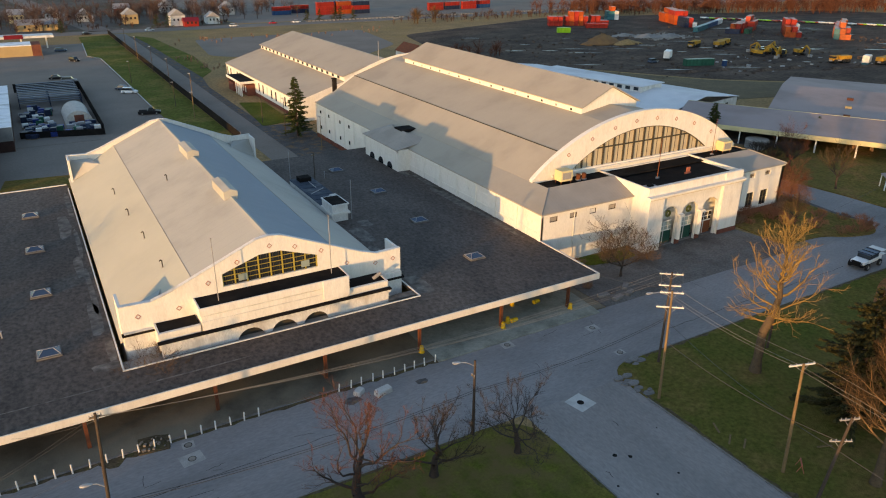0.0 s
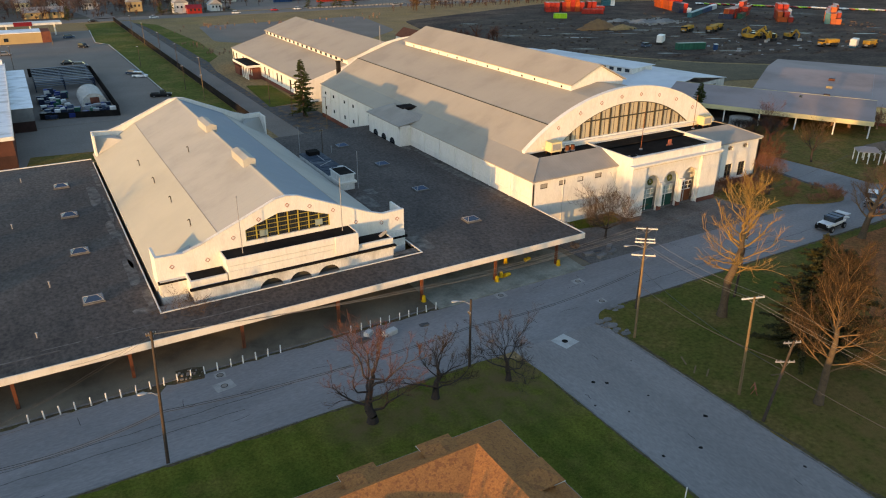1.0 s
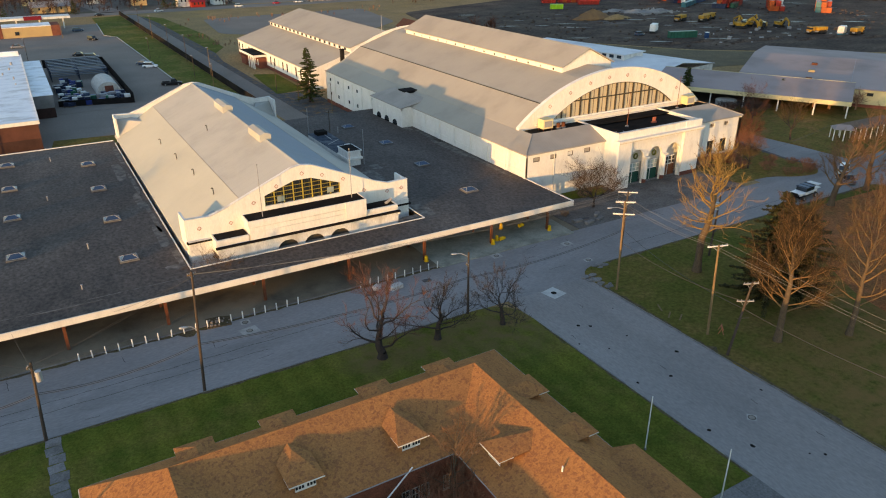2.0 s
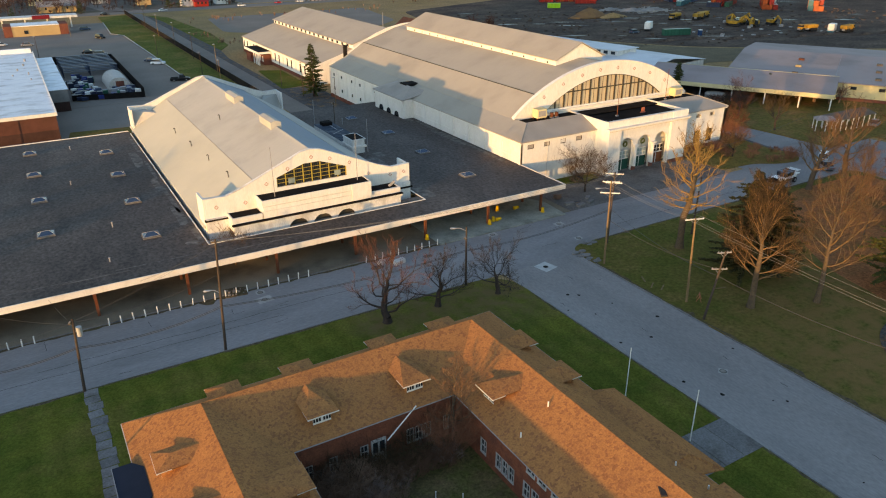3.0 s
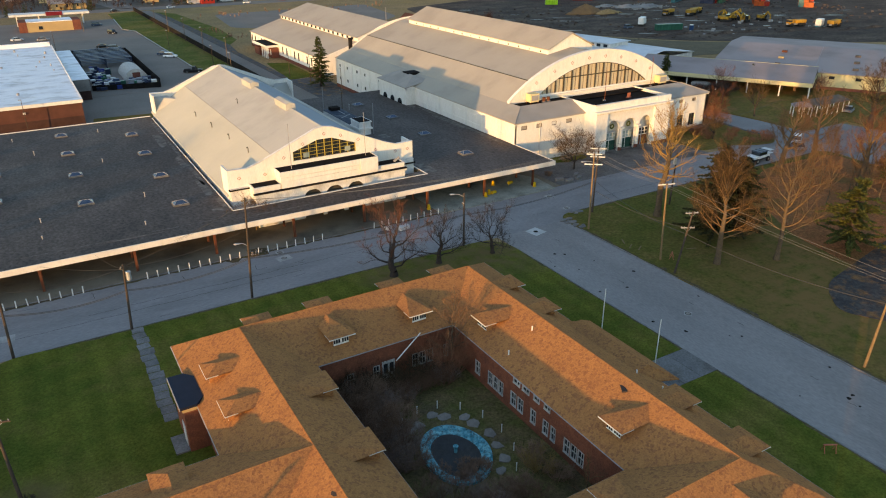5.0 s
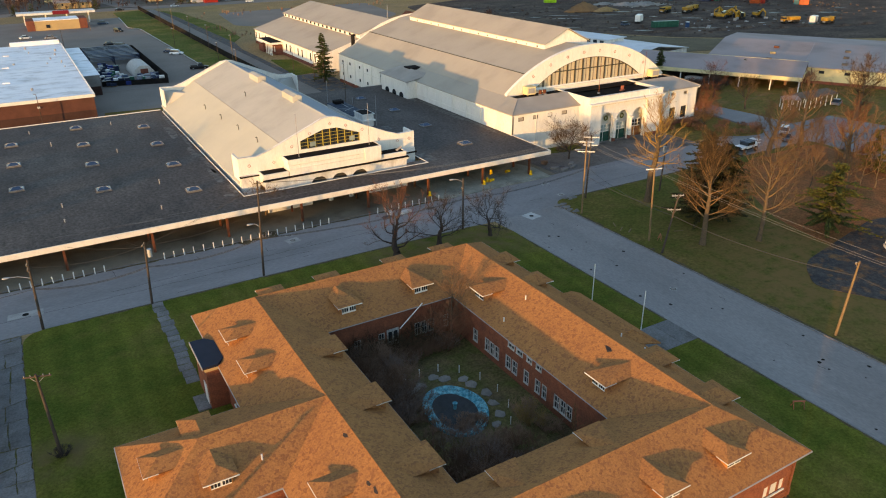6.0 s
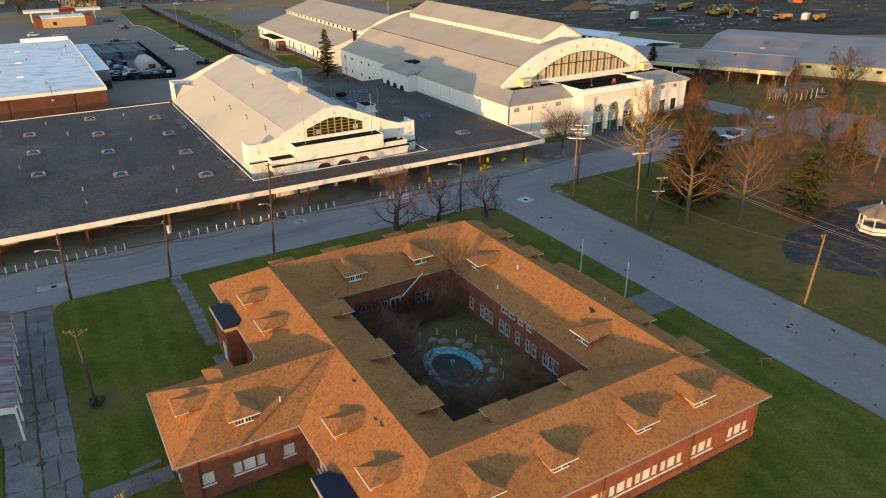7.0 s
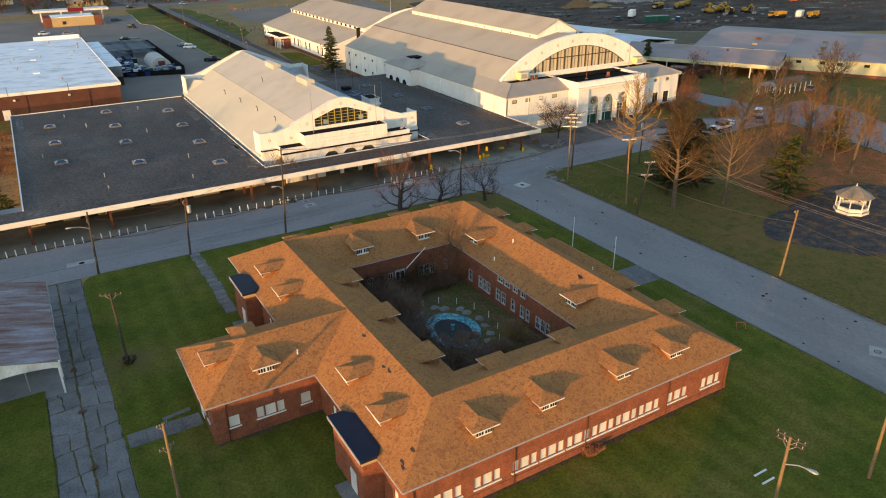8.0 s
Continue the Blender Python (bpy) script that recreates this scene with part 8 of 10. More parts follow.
for k, (x, y, h) in enumerate(((111.5, 71.5, 5.2), (113.2, 73.6, 6.0), (112.2, 76.2, 5.4), (114.8, 70.6, 4.2), (111.4, 79.0, 4.8))):
    shrub(240 + k, x, y, h, 3.2, "tall russet leafless scrub at the arena corner", "twig_russet", 44, 0.05)

# ---- west side: driveway, rusty open shed ----
drive = thing("driveway", -33, 0, 0, "cracked grey concrete driveway with weeds in its joints", "driveway", kind="structure")
part("roadbed", G().box(-36.3, -30.25, -60, 43.19, -0.1, -0.045), M["court_earth"], drive, "weedy joints")
random.seed(17)


def jagged(a, b, n, amp):
    """Points from a towards b (b left out), each shaken by up to amp."""
    return [(a[0] + (b[0] - a[0]) * k / n + random.uniform(-amp, amp), a[1] + (b[1] - a[1]) * k / n + random.uniform(-amp, amp)) for k in range(n)]


for lane in (0, 1):
    x0, x1 = (-35.85, -33.2) if lane == 0 else (-33.0, -30.3)
    y = -50.0
    tilt = 0.0
    while y < 42.3:
        y1 = min(y + random.uniform(1.8, 4.6), 43.0)
        t1 = random.uniform(-0.7, 0.7) if y1 < 42.3 else 0.0
        m0, m1 = [x0 + (x1 - x0) * random.uniform(0.3, 0.7) for _ in (0, 1)]
        ym = y + (y1 - y) * random.uniform(0.35, 0.65)
        ends = lambda x, yy, tt: yy + tt * (x - (x0 + x1) / 2) / (x1 - x0)
        splits = [((x0, m0, x1), None)] if random.random() < 0.9 else [((x0, x1), None)]
        for cols, _ in splits:
            for a, b in zip(cols, cols[1:]):
                la, lb = 0.05 if a > x0 else 0.0, 0.05 if b < x1 else 0.0
                ea = 0.16 if a == x0 and lane == 0 else 0.10
                eb = 0.20 if b == x1 and lane == 1 else 0.10
                pts = jagged((a + la, ends(a, y, tilt) + 0.04), (b - lb, ends(b, y, tilt) + 0.07), 3, 0.08)
                pts += jagged((b - lb, ends(b, y, tilt) + 0.06), (b - lb + (m1 - m0) * (0.35 if b < x1 else 0), ends(b, y1, t1) - 0.05), 5, eb * 0.7)
                pts += jagged((b - lb + (m1 - m0) * (0.35 if b < x1 else 0), ends(b, y1, t1) - 0.04), (a + la + (m1 - m0) * (0.35 if a > x0 else 0), ends(a, y1, t1) - 0.07), 3, 0.08)
                pts += jagged((a + la + (m1 - m0) * (0.35 if a > x0 else 0), ends(a, y1, t1) - 0.06), (a + la, ends(a, y, tilt) + 0.05), 5, ea * 0.7)
                part("concrete_slab", G().prism(pts, -0.06, random.uniform(-0.012, 0.012)), M["slab"], drive)
        y, tilt = y1, t1
strip("lawn_west", [(-120, -160), (-36.0, -160), (-36.0, 17.6), (-120, 17.6)], 0.08, M["grass"], "dark green grass west of the driveway", "lawn", 0.2)
strip("apron_west", [(-120, 35.2), (-36.0, 35.2), (-36.0, 43.19), (-120, 43.19)], 0.0, M["asphalt_dark"], "dark asphalt apron before the open shed", "pavement")

shed = thing("open_shed", -40, 26, 0, "open shed with rusty sheet roof and scalloped white boards", "shed")
SX, SE, SRZ = -34.0, 3.75, 5.2
part("roof_sheet", G().sheet([(SX, 16.2, SE), (SX, 36.0, SE), (-40.0, 36.0, SRZ), (-40.0, 16.2, SRZ)], 0.06), M["rust_sheet_lined"], shed, "rusty corrugated sheet roof")
part("roof_sheet", G().sheet([(-40.0, 16.2, SRZ), (-40.0, 36.0, SRZ), (-46.0, 36.0, SE), (-46.0, 16.2, SE)], 0.06), M["rust_sheet_lined"], shed)
part("verge_board", G().along_x([(16.1, 3.66), (16.2, 3.66), (16.2, 3.9), (16.1, 3.9)], -34.1, -33.95), M["trim"], shed)
for y in (16.35, 35.7):
    g = G()
    for xa, xb in ((-34.1, -40.0), (-40.0, -45.9)):
        n = 10
        for k in range(n):
            t0, t1 = k / n, (k + 1) / n
            a, b = xa + (xb - xa) * t0, xa + (xb - xa) * t1
            za, zb = SE + (SRZ - SE) * ((-34 - a) / 6 if a > -40 else (a + 46) / 6), SE + (SRZ - SE) * ((-34 - b) / 6 if b > -40 else (b + 46) / 6)
            low = lambda t: 2.95 + 0.25 * t - 0.0 + 0.55 * math.sin(math.pi * t) ** 0.6 * 0.6
            g.along_y([(a, low(t0)), (b, low(t1)), (b, zb - 0.08), (a, za - 0.08)], y - 0.05, y + 0.05)
    part("scallop_board", g, M["white_worn"], shed, "peeling white scalloped fascia")
for y in [16.4 + 3.2 * k for k in range(7)]:
    for x in (-34.2, -45.8):
        part("post", G().box(x - 0.09, x + 0.09, y - 0.09, y + 0.09, -0.03, 3.7), M["white_worn"], shed)
part("post", G().box(-37.3, -37.2, 18.4, 18.5, -0.03, 4.2), M["grey_metal"], shed)
part("floor", G().box(-46, -34.1, 16.3, 35.9, -0.1, 0.0), M["concrete"], shed)
part("gutter", G().tube((-33.95, 16.2, 3.68), (-33.95, 36.0, 3.68), 0.045, n=6), M["gutter"], shed)
# a second closed shed farther south, unseen, added so its shade crosses the wing
sh2 = thing("long_shed", -47, -16, 0, "unseen closed shed added to shade the wing", "shed")
part("shed_block", G().box(-53, -42, -30, -5.5, 0, 3.9), M["white_worn"], sh2)
part("roof", G().along_y([(-53.5, 3.9), (-41.5, 3.9), (-47.5, 5.3)], -30.4, -5.1), M["rust_sheet"], sh2)

# a taller barn farther west, unseen, added only to keep the open shed in shade
barn = thing("barn", -72, -4, 0, "unseen tall barn added to shade the open shed", "barn")
part("barn_block", G().box(-78, -66, -18, 12, 0, 5.4), M["white_worn"], barn)
part("roof", G().along_y([(-78.5, 5.4), (-65.5, 5.4), (-72, 7.6)], -18.4, 12.4), M["rust_sheet"], barn)

# two low barns, unseen, added as sun blockers for the streets and lawns
for x0, x1, y0, y1, e, r in ((-52, -42, -118, -57, 5.2, 7.0), (-79, -66, 16, 40, 3.2, 4.4)):
    b = thing("stock_barn", x0, y0, 0, "unseen long barn added to shade streets and lawns", "barn", "barns west of the driveway")
    part("barn_block", G().box(x0, x1, y0, y1, 0, e), M["white_worn"], b)
    part("roof", G().along_y([(x0 - 0.4, e), (x1 + 0.4, e), ((x0 + x1) / 2, r)], y0 - 0.3, y1 + 0.3), M["rust_sheet"], b)

# ---- the gazebo ----
gz = thing("gazebo", 77.5, 4.2, 0.16, "white octagonal gazebo with grey-brown shingle roof", "gazebo")
GX, GY = 77.5, 4.2
oct_ = lambda r, z, o=22.5: [(GX + r * math.cos(radians(o + 45 * k)), GY + r * math.sin(radians(o + 45 * k)), z) for k in range(8)]
part("base", G().rings([oct_(2.55, 0.16), oct_(2.55, 0.5), oct_(2.6, 0.55)]), M["board"], gz)
part("floor", G().rings([oct_(2.5, 0.55), oct_(2.5, 0.6)]), M["slab"], gz)
for p in oct_(2.3, 0.5):
    part("post", G().tube(p, (p[0], p[1], 2.85), 0.10, n=6), M["board"], gz)
q = oct_(2.3, 0)
for k in range(8):
    a, b = Vector(q[k]), Vector(q[(k + 1) % 8])
    part("rail", G().tube((a.x, a.y, 1.15), (b.x, b.y, 1.15), 0.05, n=4), M["board"], gz)
    part("skirt", G().sheet([(a.x, a.y, 1.05), (b.x, b.y, 1.05), (b.x * 0.99 + GX * 0.01, b.y * 0.99 + GY * 0.01, 1.05), (a.x * 0.99 + GX * 0.01, a.y * 0.99 + GY * 0.01, 1.05)], 0.5), M["board"], gz)
    m = (a + b) / 2
    part("arch_brace", G().path([(a.x, a.y, 2.3), ((a.x * 3 + b.x) / 4, (a.y * 3 + b.y) / 4, 2.68), (m.x, m.y, 2.78), ((a.x + b.x * 3) / 4, (a.y + b.y * 3) / 4, 2.68), (b.x, b.y, 2.3)], [0.09] * 5, 4), M["board"], gz)
g = G().rings([oct_(2.85, 2.8), oct_(2.85, 2.92), oct_(0.25, 4.35)])
part("roof", g, M["gazebo_shingle"], gz, "tan shingle roof")
part("finial", G().tube((GX, GY, 4.3), (GX, GY, 4.75), 0.12, 0.03, n=8), M["board"], gz)

# ---- small open pavilions with white posts ----
def pavilion(x, y, a, L, W, h, label, roofmat):
    p = thing("open_pavilion", x, y, 0.1, label, "pavilion", "park pavilions")
    u, w = Vector((math.cos(radians(a)), math.sin(radians(a)), 0)), Vector((-math.sin(radians(a)), math.cos(radians(a)), 0))
    c = Vector((x, y, 0))
    n = max(2, round(L / 2.2))
    for i in range(n + 1):
        for s in (-1, 1):
            q = c + u * (i / n - 0.5) * (L - 0.4) + w * s * (W / 2 - 0.2)
            part("post", G().tube((q.x, q.y, 0.08), (q.x, q.y, h), 0.11, n=6), M["trim"], p)
    e = [c + u * i * L / 2 + w * j * W / 2 for i, j in ((-1, -1), (1, -1), (1, 1), (-1, 1))]
    r = [c + u * i * (L / 2 - W * 0.3) for i in (-1, 1)]
    z, zt = h, h + W * 0.22
    pt = lambda v, zz: (v.x, v.y, zz)
    g = G().sheet([pt(e[0], z), pt(e[1], z), pt(r[1], zt), pt(r[0], zt)], 0.12).sheet([pt(e[2], z), pt(e[3], z), pt(r[0], zt), pt(r[1], zt)], 0.12).sheet([pt(e[1], z), pt(e[2], z), pt(r[1], zt)], 0.12).sheet([pt(e[3], z), pt(e[0], z), pt(r[0], zt)], 0.12)
    part("roof", g, M[roofmat], p)


pavilion(138.0, 65.4, -45, 4.4, 3.4, 2.6, "white-posted open pavilion with a dull pale roof", "shed_roof")
pavilion(146.2, 64.9, -2, 12.4, 5.0, 2.8, "long open pavilion with a dull dark roof and white posts", "dull_roof")

# ---- long sheds east of the arena (set at an angle) ----
UX, UY = Vector((0.5, -0.866)), Vector((-0.866, -0.5))


def L2(u, w):
    v = UX * u + UY * w
    return (v.x, v.y)


def quad3(g, a, b, z0, z1):
    """A thin upright board from plan point a to b."""
    d = (Vector(b) - Vector(a)).normalized()
    nx, ny = -d.y * 0.1, d.x * 0.1
    return g.prism([a, b, (b[0] + nx, b[1] + ny), (a[0] + nx, a[1] + ny)], z0, z1)


s1 = thing("long_open_shed", *L2(-10, -180), 0, "long open stock shed with grey roof and yellow fascia", "shed")
part("roof", G().sheet([(*L2(-34, -172.4), 4.05), (*L2(13, -172.4), 4.05), (*L2(13, -187), 6.1), (*L2(-34, -187), 6.1)], 0.15), M["shed_roof"], s1)
part("fascia", quad3(G(), L2(-34, -172.3), L2(13, -172.3), 3.05, 4.1), M["cream"], s1, "yellow painted fascia")
part("fascia", quad3(G(), L2(13.05, -172.3), L2(13.05, -187), 3.2, 4.2), M["cream"], s1)
part("ridge_edge", quad3(G(), L2(-34, -187.1), L2(13, -187.1), 5.7, 6.15), M["cream"], s1)
for u in (-26.8, -18.8, -10.8, -2.8, 5.3, 12.4):
    a = L2(u, -173)
    part("post", G().tube((*a, 0), (*a, 3.95), 0.17, n=8), M["trim"], s1)
    b = L2(u, -181)
    part("post", G().tube((*b, 0), (*b, 5.0), 0.17, n=8), M["bark_dark"], s1)
part("back_wall", quad3(G(), L2(-34, -186.8), L2(13, -186.8), 0, 6.0), M["pole_dark"], s1)
part("floor", G().prism([L2(-34, -172.6), L2(13, -172.6), L2(13, -186.6), L2(-34, -186.6)], -0.02, 0.06), M["asphalt_dark"], s1)
s2 = thing("livestock_shed", *L2(20, -205), 0, "broad low shed with grey roof, rusty vents and cream wall", "shed")
part("roof", G().sheet([(*L2(-15.6, -187.4), 4.6), (*L2(95, -187.4), 4.6), (*L2(95, -223), 6.55), (*L2(-15.6, -223), 6.55)], 0.15), M["shed_roof"], s2)
part("roof", G().sheet([(*L2(-15.6, -223), 6.55), (*L2(95, -223), 6.55), (*L2(95, -250), 4.8), (*L2(-15.6, -250), 4.8)], 0.15), M["shed_roof"], s2)
part("wall", quad3(G(), L2(-15, -187.8), L2(95, -187.8), 0, 4.5), M["cream"], s2, "cream painted wall")
part("plinth", quad3(G(), L2(13.2, -187.5), L2(95, -187.5), 0, 0.9), M["brick_red"], s2)
for u in (16, 22.5, 27, 34, 41, 48):
    part("window", quad3(G(), L2(u, -187.55), L2(u + 1.4, -187.55), 3.0, 3.8), M["glass"], s2)
part("end_wall", G().prism([L2(-15.3, -188), L2(-15.3, -249), L2(-15.0, -249), L2(-15.0, -188)], 0, 4.5), M["cream"], s2)
for u, cols in ((2, ("door_rust", "tan_wall", "rust_steel")), (22, ("dull_roof", "dull_roof", "dull_roof")), (42, ("rust_steel", "tan_wall", "tan_wall")), (62, ("dull_roof", "tan_wall", "dull_roof"))):
    for w, c in zip((-193, -202, -211), cols):
        x, y = L2(u, w)
        z = 4.6 + (-187.4 - w) / 35.6 * 1.95
        v = part("roof_vent", G().obox((x, y, z - 0.1), -60, 0, 1.5, 1.1, 0.6), M[c], s2, "weathered roof vent")
part("roof_joint", G().tube((*L2(12, -187.4), 4.62), (*L2(12, -223), 6.57), 0.07, n=4).tube((*L2(32, -187.4), 4.62), (*L2(32, -223), 6.57), 0.07, n=4), M["gutter"], s2)
tk = thing("water_trough", 141.3, 98.5, 0.0, "round grey stock tank beside the shed", "tank")
part("shell", G().tube((141.3, 98.5, 0), (141.3, 98.5, 1.8), 2.6, n=24), M["grey_metal"], tk)
part("lid", G().tube((141.3, 98.5, 1.8), (141.3, 98.5, 2.0), 2.65, 2.4, n=24), M["seam_roof"], tk)

# ---- white low building behind the arena ----
wb = thing("white_building", 150, 150, 0, "low white building with pale metal roof and clerestory", "building")
CW = Vector((0.21, -0.978))
CN = Vector((-0.978, -0.21))


def W2(u, w):
    v = Vector((172.5, 128.8)) - CW * u + CN * w
    return (v.x, v.y)


part("roof", G().sheet([(*W2(0, 0), 3.7), (*W2(75, 0), 3.7), (*W2(75, 19), 6.0), (*W2(0, 19), 6.0)], 0.14), M["blue_white"], wb)
part("roof", G().sheet([(*W2(0, 19), 6.0), (*W2(75, 19), 6.0), (*W2(75, 42), 3.4), (*W2(0, 42), 3.4)], 0.14), M["blue_white"], wb)
part("end_wall", G().prism([W2(0.4, 0.4), W2(0.4, 41), W2(0.8, 41), W2(0.8, 0.4)], 0, 3.6), M["white_worn"], wb)
part("side_wall", G().prism([W2(0.4, 0.4), W2(74, 0.4), W2(74, 0.8), W2(0.4, 0.8)], 0, 3.6), M["white_worn"], wb)
for w in (5.5, 8.0):
    part("window", G().prism([W2(0.34, w), W2(0.34, w + 1.4), W2(0.42, w + 1.4), W2(0.42, w)], 1.6, 2.6), M["glass"], wb)
cl = part("clerestory", G().prism([W2(16, 15), W2(54, 15), W2(54, 25), W2(16, 25)], 5.2, 6.9), M["white_worn"], wb)
part("clerestory_roof", G().prism([W2(15.5, 14.2), W2(54.5, 14.2), W2(54.5, 25.6), W2(15.5, 25.6)], 6.9, 7.05), M["blue_white"], cl)
for k in range(14):
    part("window", G().prism([W2(17 + k * 2.7, 25.02), W2(18.5 + k * 2.7, 25.02), W2(18.5 + k * 2.7, 25.1), W2(17 + k * 2.7, 25.1)], 5.7, 6.6), M["glass"], cl)

# ---- the far hall with clerestory (beyond the arena) ----
bn = thing("far_hall", 82, 215, 0, "cream-walled hall with tan roof and clerestory windows", "hall")
BX0, BX1, BC, BY0, BY1 = 58.5, 106.5, 82.5, 172.0, 244.0
part("wall", G().box(BX0, BX0 + 0.3, BY0, BY1, 1.0, 5.4), M["white"], bn, "white wall over a brick base")
part("wall", G().box(BX1 - 0.3, BX1, BY0, BY1, 0, 5.4), M["white"], bn)
part("brick_base", G().box(BX0 - 0.05, BX0 + 0.3, BY0, BY1, 0, 1.0), M["brick_red"], bn)
for y0, y1 in ((BY0, BY0 + 0.4), (BY1 - 0.4, BY1)):
    part("gable_wall", G().along_y([(BX0, 0), (BX1, 0), (BX1, 5.4), (94, 9.2), (94, 10.6), (BC, 14.3), (71, 10.6), (71, 9.2), (BX0, 5.4)], y0, y1), M["white"], bn)
for s in (-1, 1):
    x = lambda v: BC + s * (v - BC)
    part("roof", G().sheet([(x(BX0 - 0.4), BY0 + 0.3, 5.35), (x(BX0 - 0.4), BY1, 5.35), (x(71), BY1, 9.3), (x(71), BY0 + 0.3, 9.3)], 0.15), M["arena_roof_lined"], bn, "tan roof")
    part("upper_roof", G().sheet([(x(70.4), BY0 - 0.2, 10.55), (x(70.4), BY1 + 0.2, 10.55), (BC, BY1 + 0.2, 14.45), (BC, BY0 - 0.2, 14.45)], 0.15), M["arena_roof_lined"], bn)
    part("clerestory_wall", G().box(*sorted((x(71), x(71.2))), BY0 + 0.4, BY1 - 0.4, 9.0, 10.5), M["white"], bn)
for k in range(18):
    y = BY0 + 4 + k * 3.9
    part("clerestory_window", G().box(70.94, 71.0, y - 0.75, y + 0.75, 9.45, 10.25), M["glass"], bn)
    part("window", G().box(BX0 - 0.04, BX0, y - 0.5, y + 0.5, 1.8, 4.3), M["glass"] if k % 3 else M["board"], bn)
po = part("porch", G().box(56.0, BX0, 211.5, 226.0, 0, 3.3), M["brick_red"], bn, "brick entrance porch")
part("porch_roof", G().box(54.0, BX0, 211.0, 226.6, 4.0, 4.35), M["tar"], po, "flat black porch roof")
part("porch_fascia", G().box(53.9, 54.0, 210.9, 226.7, 3.7, 4.4).box(54.0, BX0, 210.9, 211.0, 3.7, 4.4), M["trim"], po)
part("porch_wall", G().box(54.3, 56.0, 220.5, 226.0, 0, 2.6), M["brick_red"], po)
for y in (211.6, 213.4, 215.2, 217.4):
    part("porch_column", G().tube((54.4, y, 0), (54.4, y, 4.0), 0.2, n=8), M["trim"], po)
for y in (213, 215.5, 218):
    part("porch_window", G().box(55.94, 56.0, y - 0.5, y + 0.5, 1.0, 2.8), M["trim"], po)
part("flagpole", G().tube((80.5, 171.0, 10), (80.5, 171.0, 19), 0.12, 0.06, n=6), M["gutter"], bn)

# ---- warehouse with the white roof ----
wh = thing("warehouse", -50, 190, 0, "brick warehouse with bright white membrane roof", "warehouse")
part("main_block", G().box(-110, -10.2, 145.0, 239, 0, 6.0), M["brick_dark"], wh)
part("side_block", G().box(-10.2, -5.6, 174.5, 229, 2.4, 5.4), M["concrete"], wh, "pale grey side wall")
part("side_base", G().box(-10.2, -5.66, 174.56, 229, 0, 2.4), M["brick_shaded"], wh)
part("roof", G().box(-110, -10.0, 144.8, 239.2, 6.0, 6.12), M["white_roof"], wh, "bright white roof with grey stains")
part("roof", G().box(-10.0, -5.4, 174.3, 229.2, 5.4, 5.5), M["white_roof"], wh)
part("parapet", G().box(-110, -9.9, 144.6, 144.8, 5.6, 6.35).box(-10.0, -9.85, 144.8, 239.2, 5.6, 6.3), M["trim"], wh)
part("back_parapet", G().box(-25, -10.4, 238, 239.2, 6.12, 7.4), M["white_roof"], wh)
# painted shade along the foot of the front wall
part("darker_band", G().box(-110, -10.2, 144.94, 145.0, 0, 2.6), M["brick_shaded"], wh, "lower wall painted darker as shade")
random.seed(51)
for x, y in ((-26.6, 218), (-27.2, 195), (-27.5, 171)):
    part("roof_hatch", G().box(x - 0.8, x + 0.8, y - 0.8, y + 0.8, 6.12, 6.4), M["white_roof"], wh)
for k in range(26):
    x, y = random.uniform(-60, -12), random.uniform(148, 236)
    part("roof_pipe", G().tube((x, y, 6.12), (x, y, 6.12 + random.uniform(0.3, 0.8)), random.uniform(0.1, 0.3), n=8), M["gutter"], wh)
for x in (-34, -22):
    part("wall_lamp", G().box(x - 0.25, x + 0.25, 144.6, 145, 4.3, 4.7), M["trim"], wh)
part("door", G().box(-37.0, -35.4, 144.88, 145.0, 0, 2.4), M["white_worn"], wh)
# fenced storage yard
yf = thing("storage_yard_fence", 4, 210, 0, "dark mesh fence round a storage yard", "fence")
for a, b in (((-4.4, 186), (13.2, 181.5)), ((13.2, 181.5), (13.4, 246)), ((13.4, 246), (-4.4, 249))):
    part("mesh_panel", quad3(G(), a, b, 0, 1.5 if a[0] < 0 and b[0] > 5 and a[1] < 200 else 2.6), M["tar"], yf)
tn = thing("storage_tent", 8.5, 200, 0, "white round-topped storage tent", "tent")
g = G()
prof = [(9.0 + 3.2 * math.cos(math.pi * k / 12), 3.2 * math.sin(math.pi * k / 12)) for k in range(13)]
part("cover", g.along_y(prof, 196.5, 211), M["frame_dull"], tn, "dull white fabric cover")
part("opening", G().box(8.0, 10.2, 196.4, 196.52, 0, 2.2), M["brick_red"], tn)
for k in range(9):
    y = 222 + 2.9 * k
    r = thing("storage_rack", 4, y, 0, "dark steel storage rack, partly filled", "rack", "racks in the yard")
    for x in (-3.6, 3.9, 11.8):
        part("upright", G().box(x, x + 0.2, y, y + 0.9, 0, 3.0), M["box_navy"], r)
    for z in (1.5, 2.9):
        part("shelf", G().box(-3.4, 11.8, y, y + 0.9, z, z + 0.1), M["car_blue"], r)
random.seed(52)
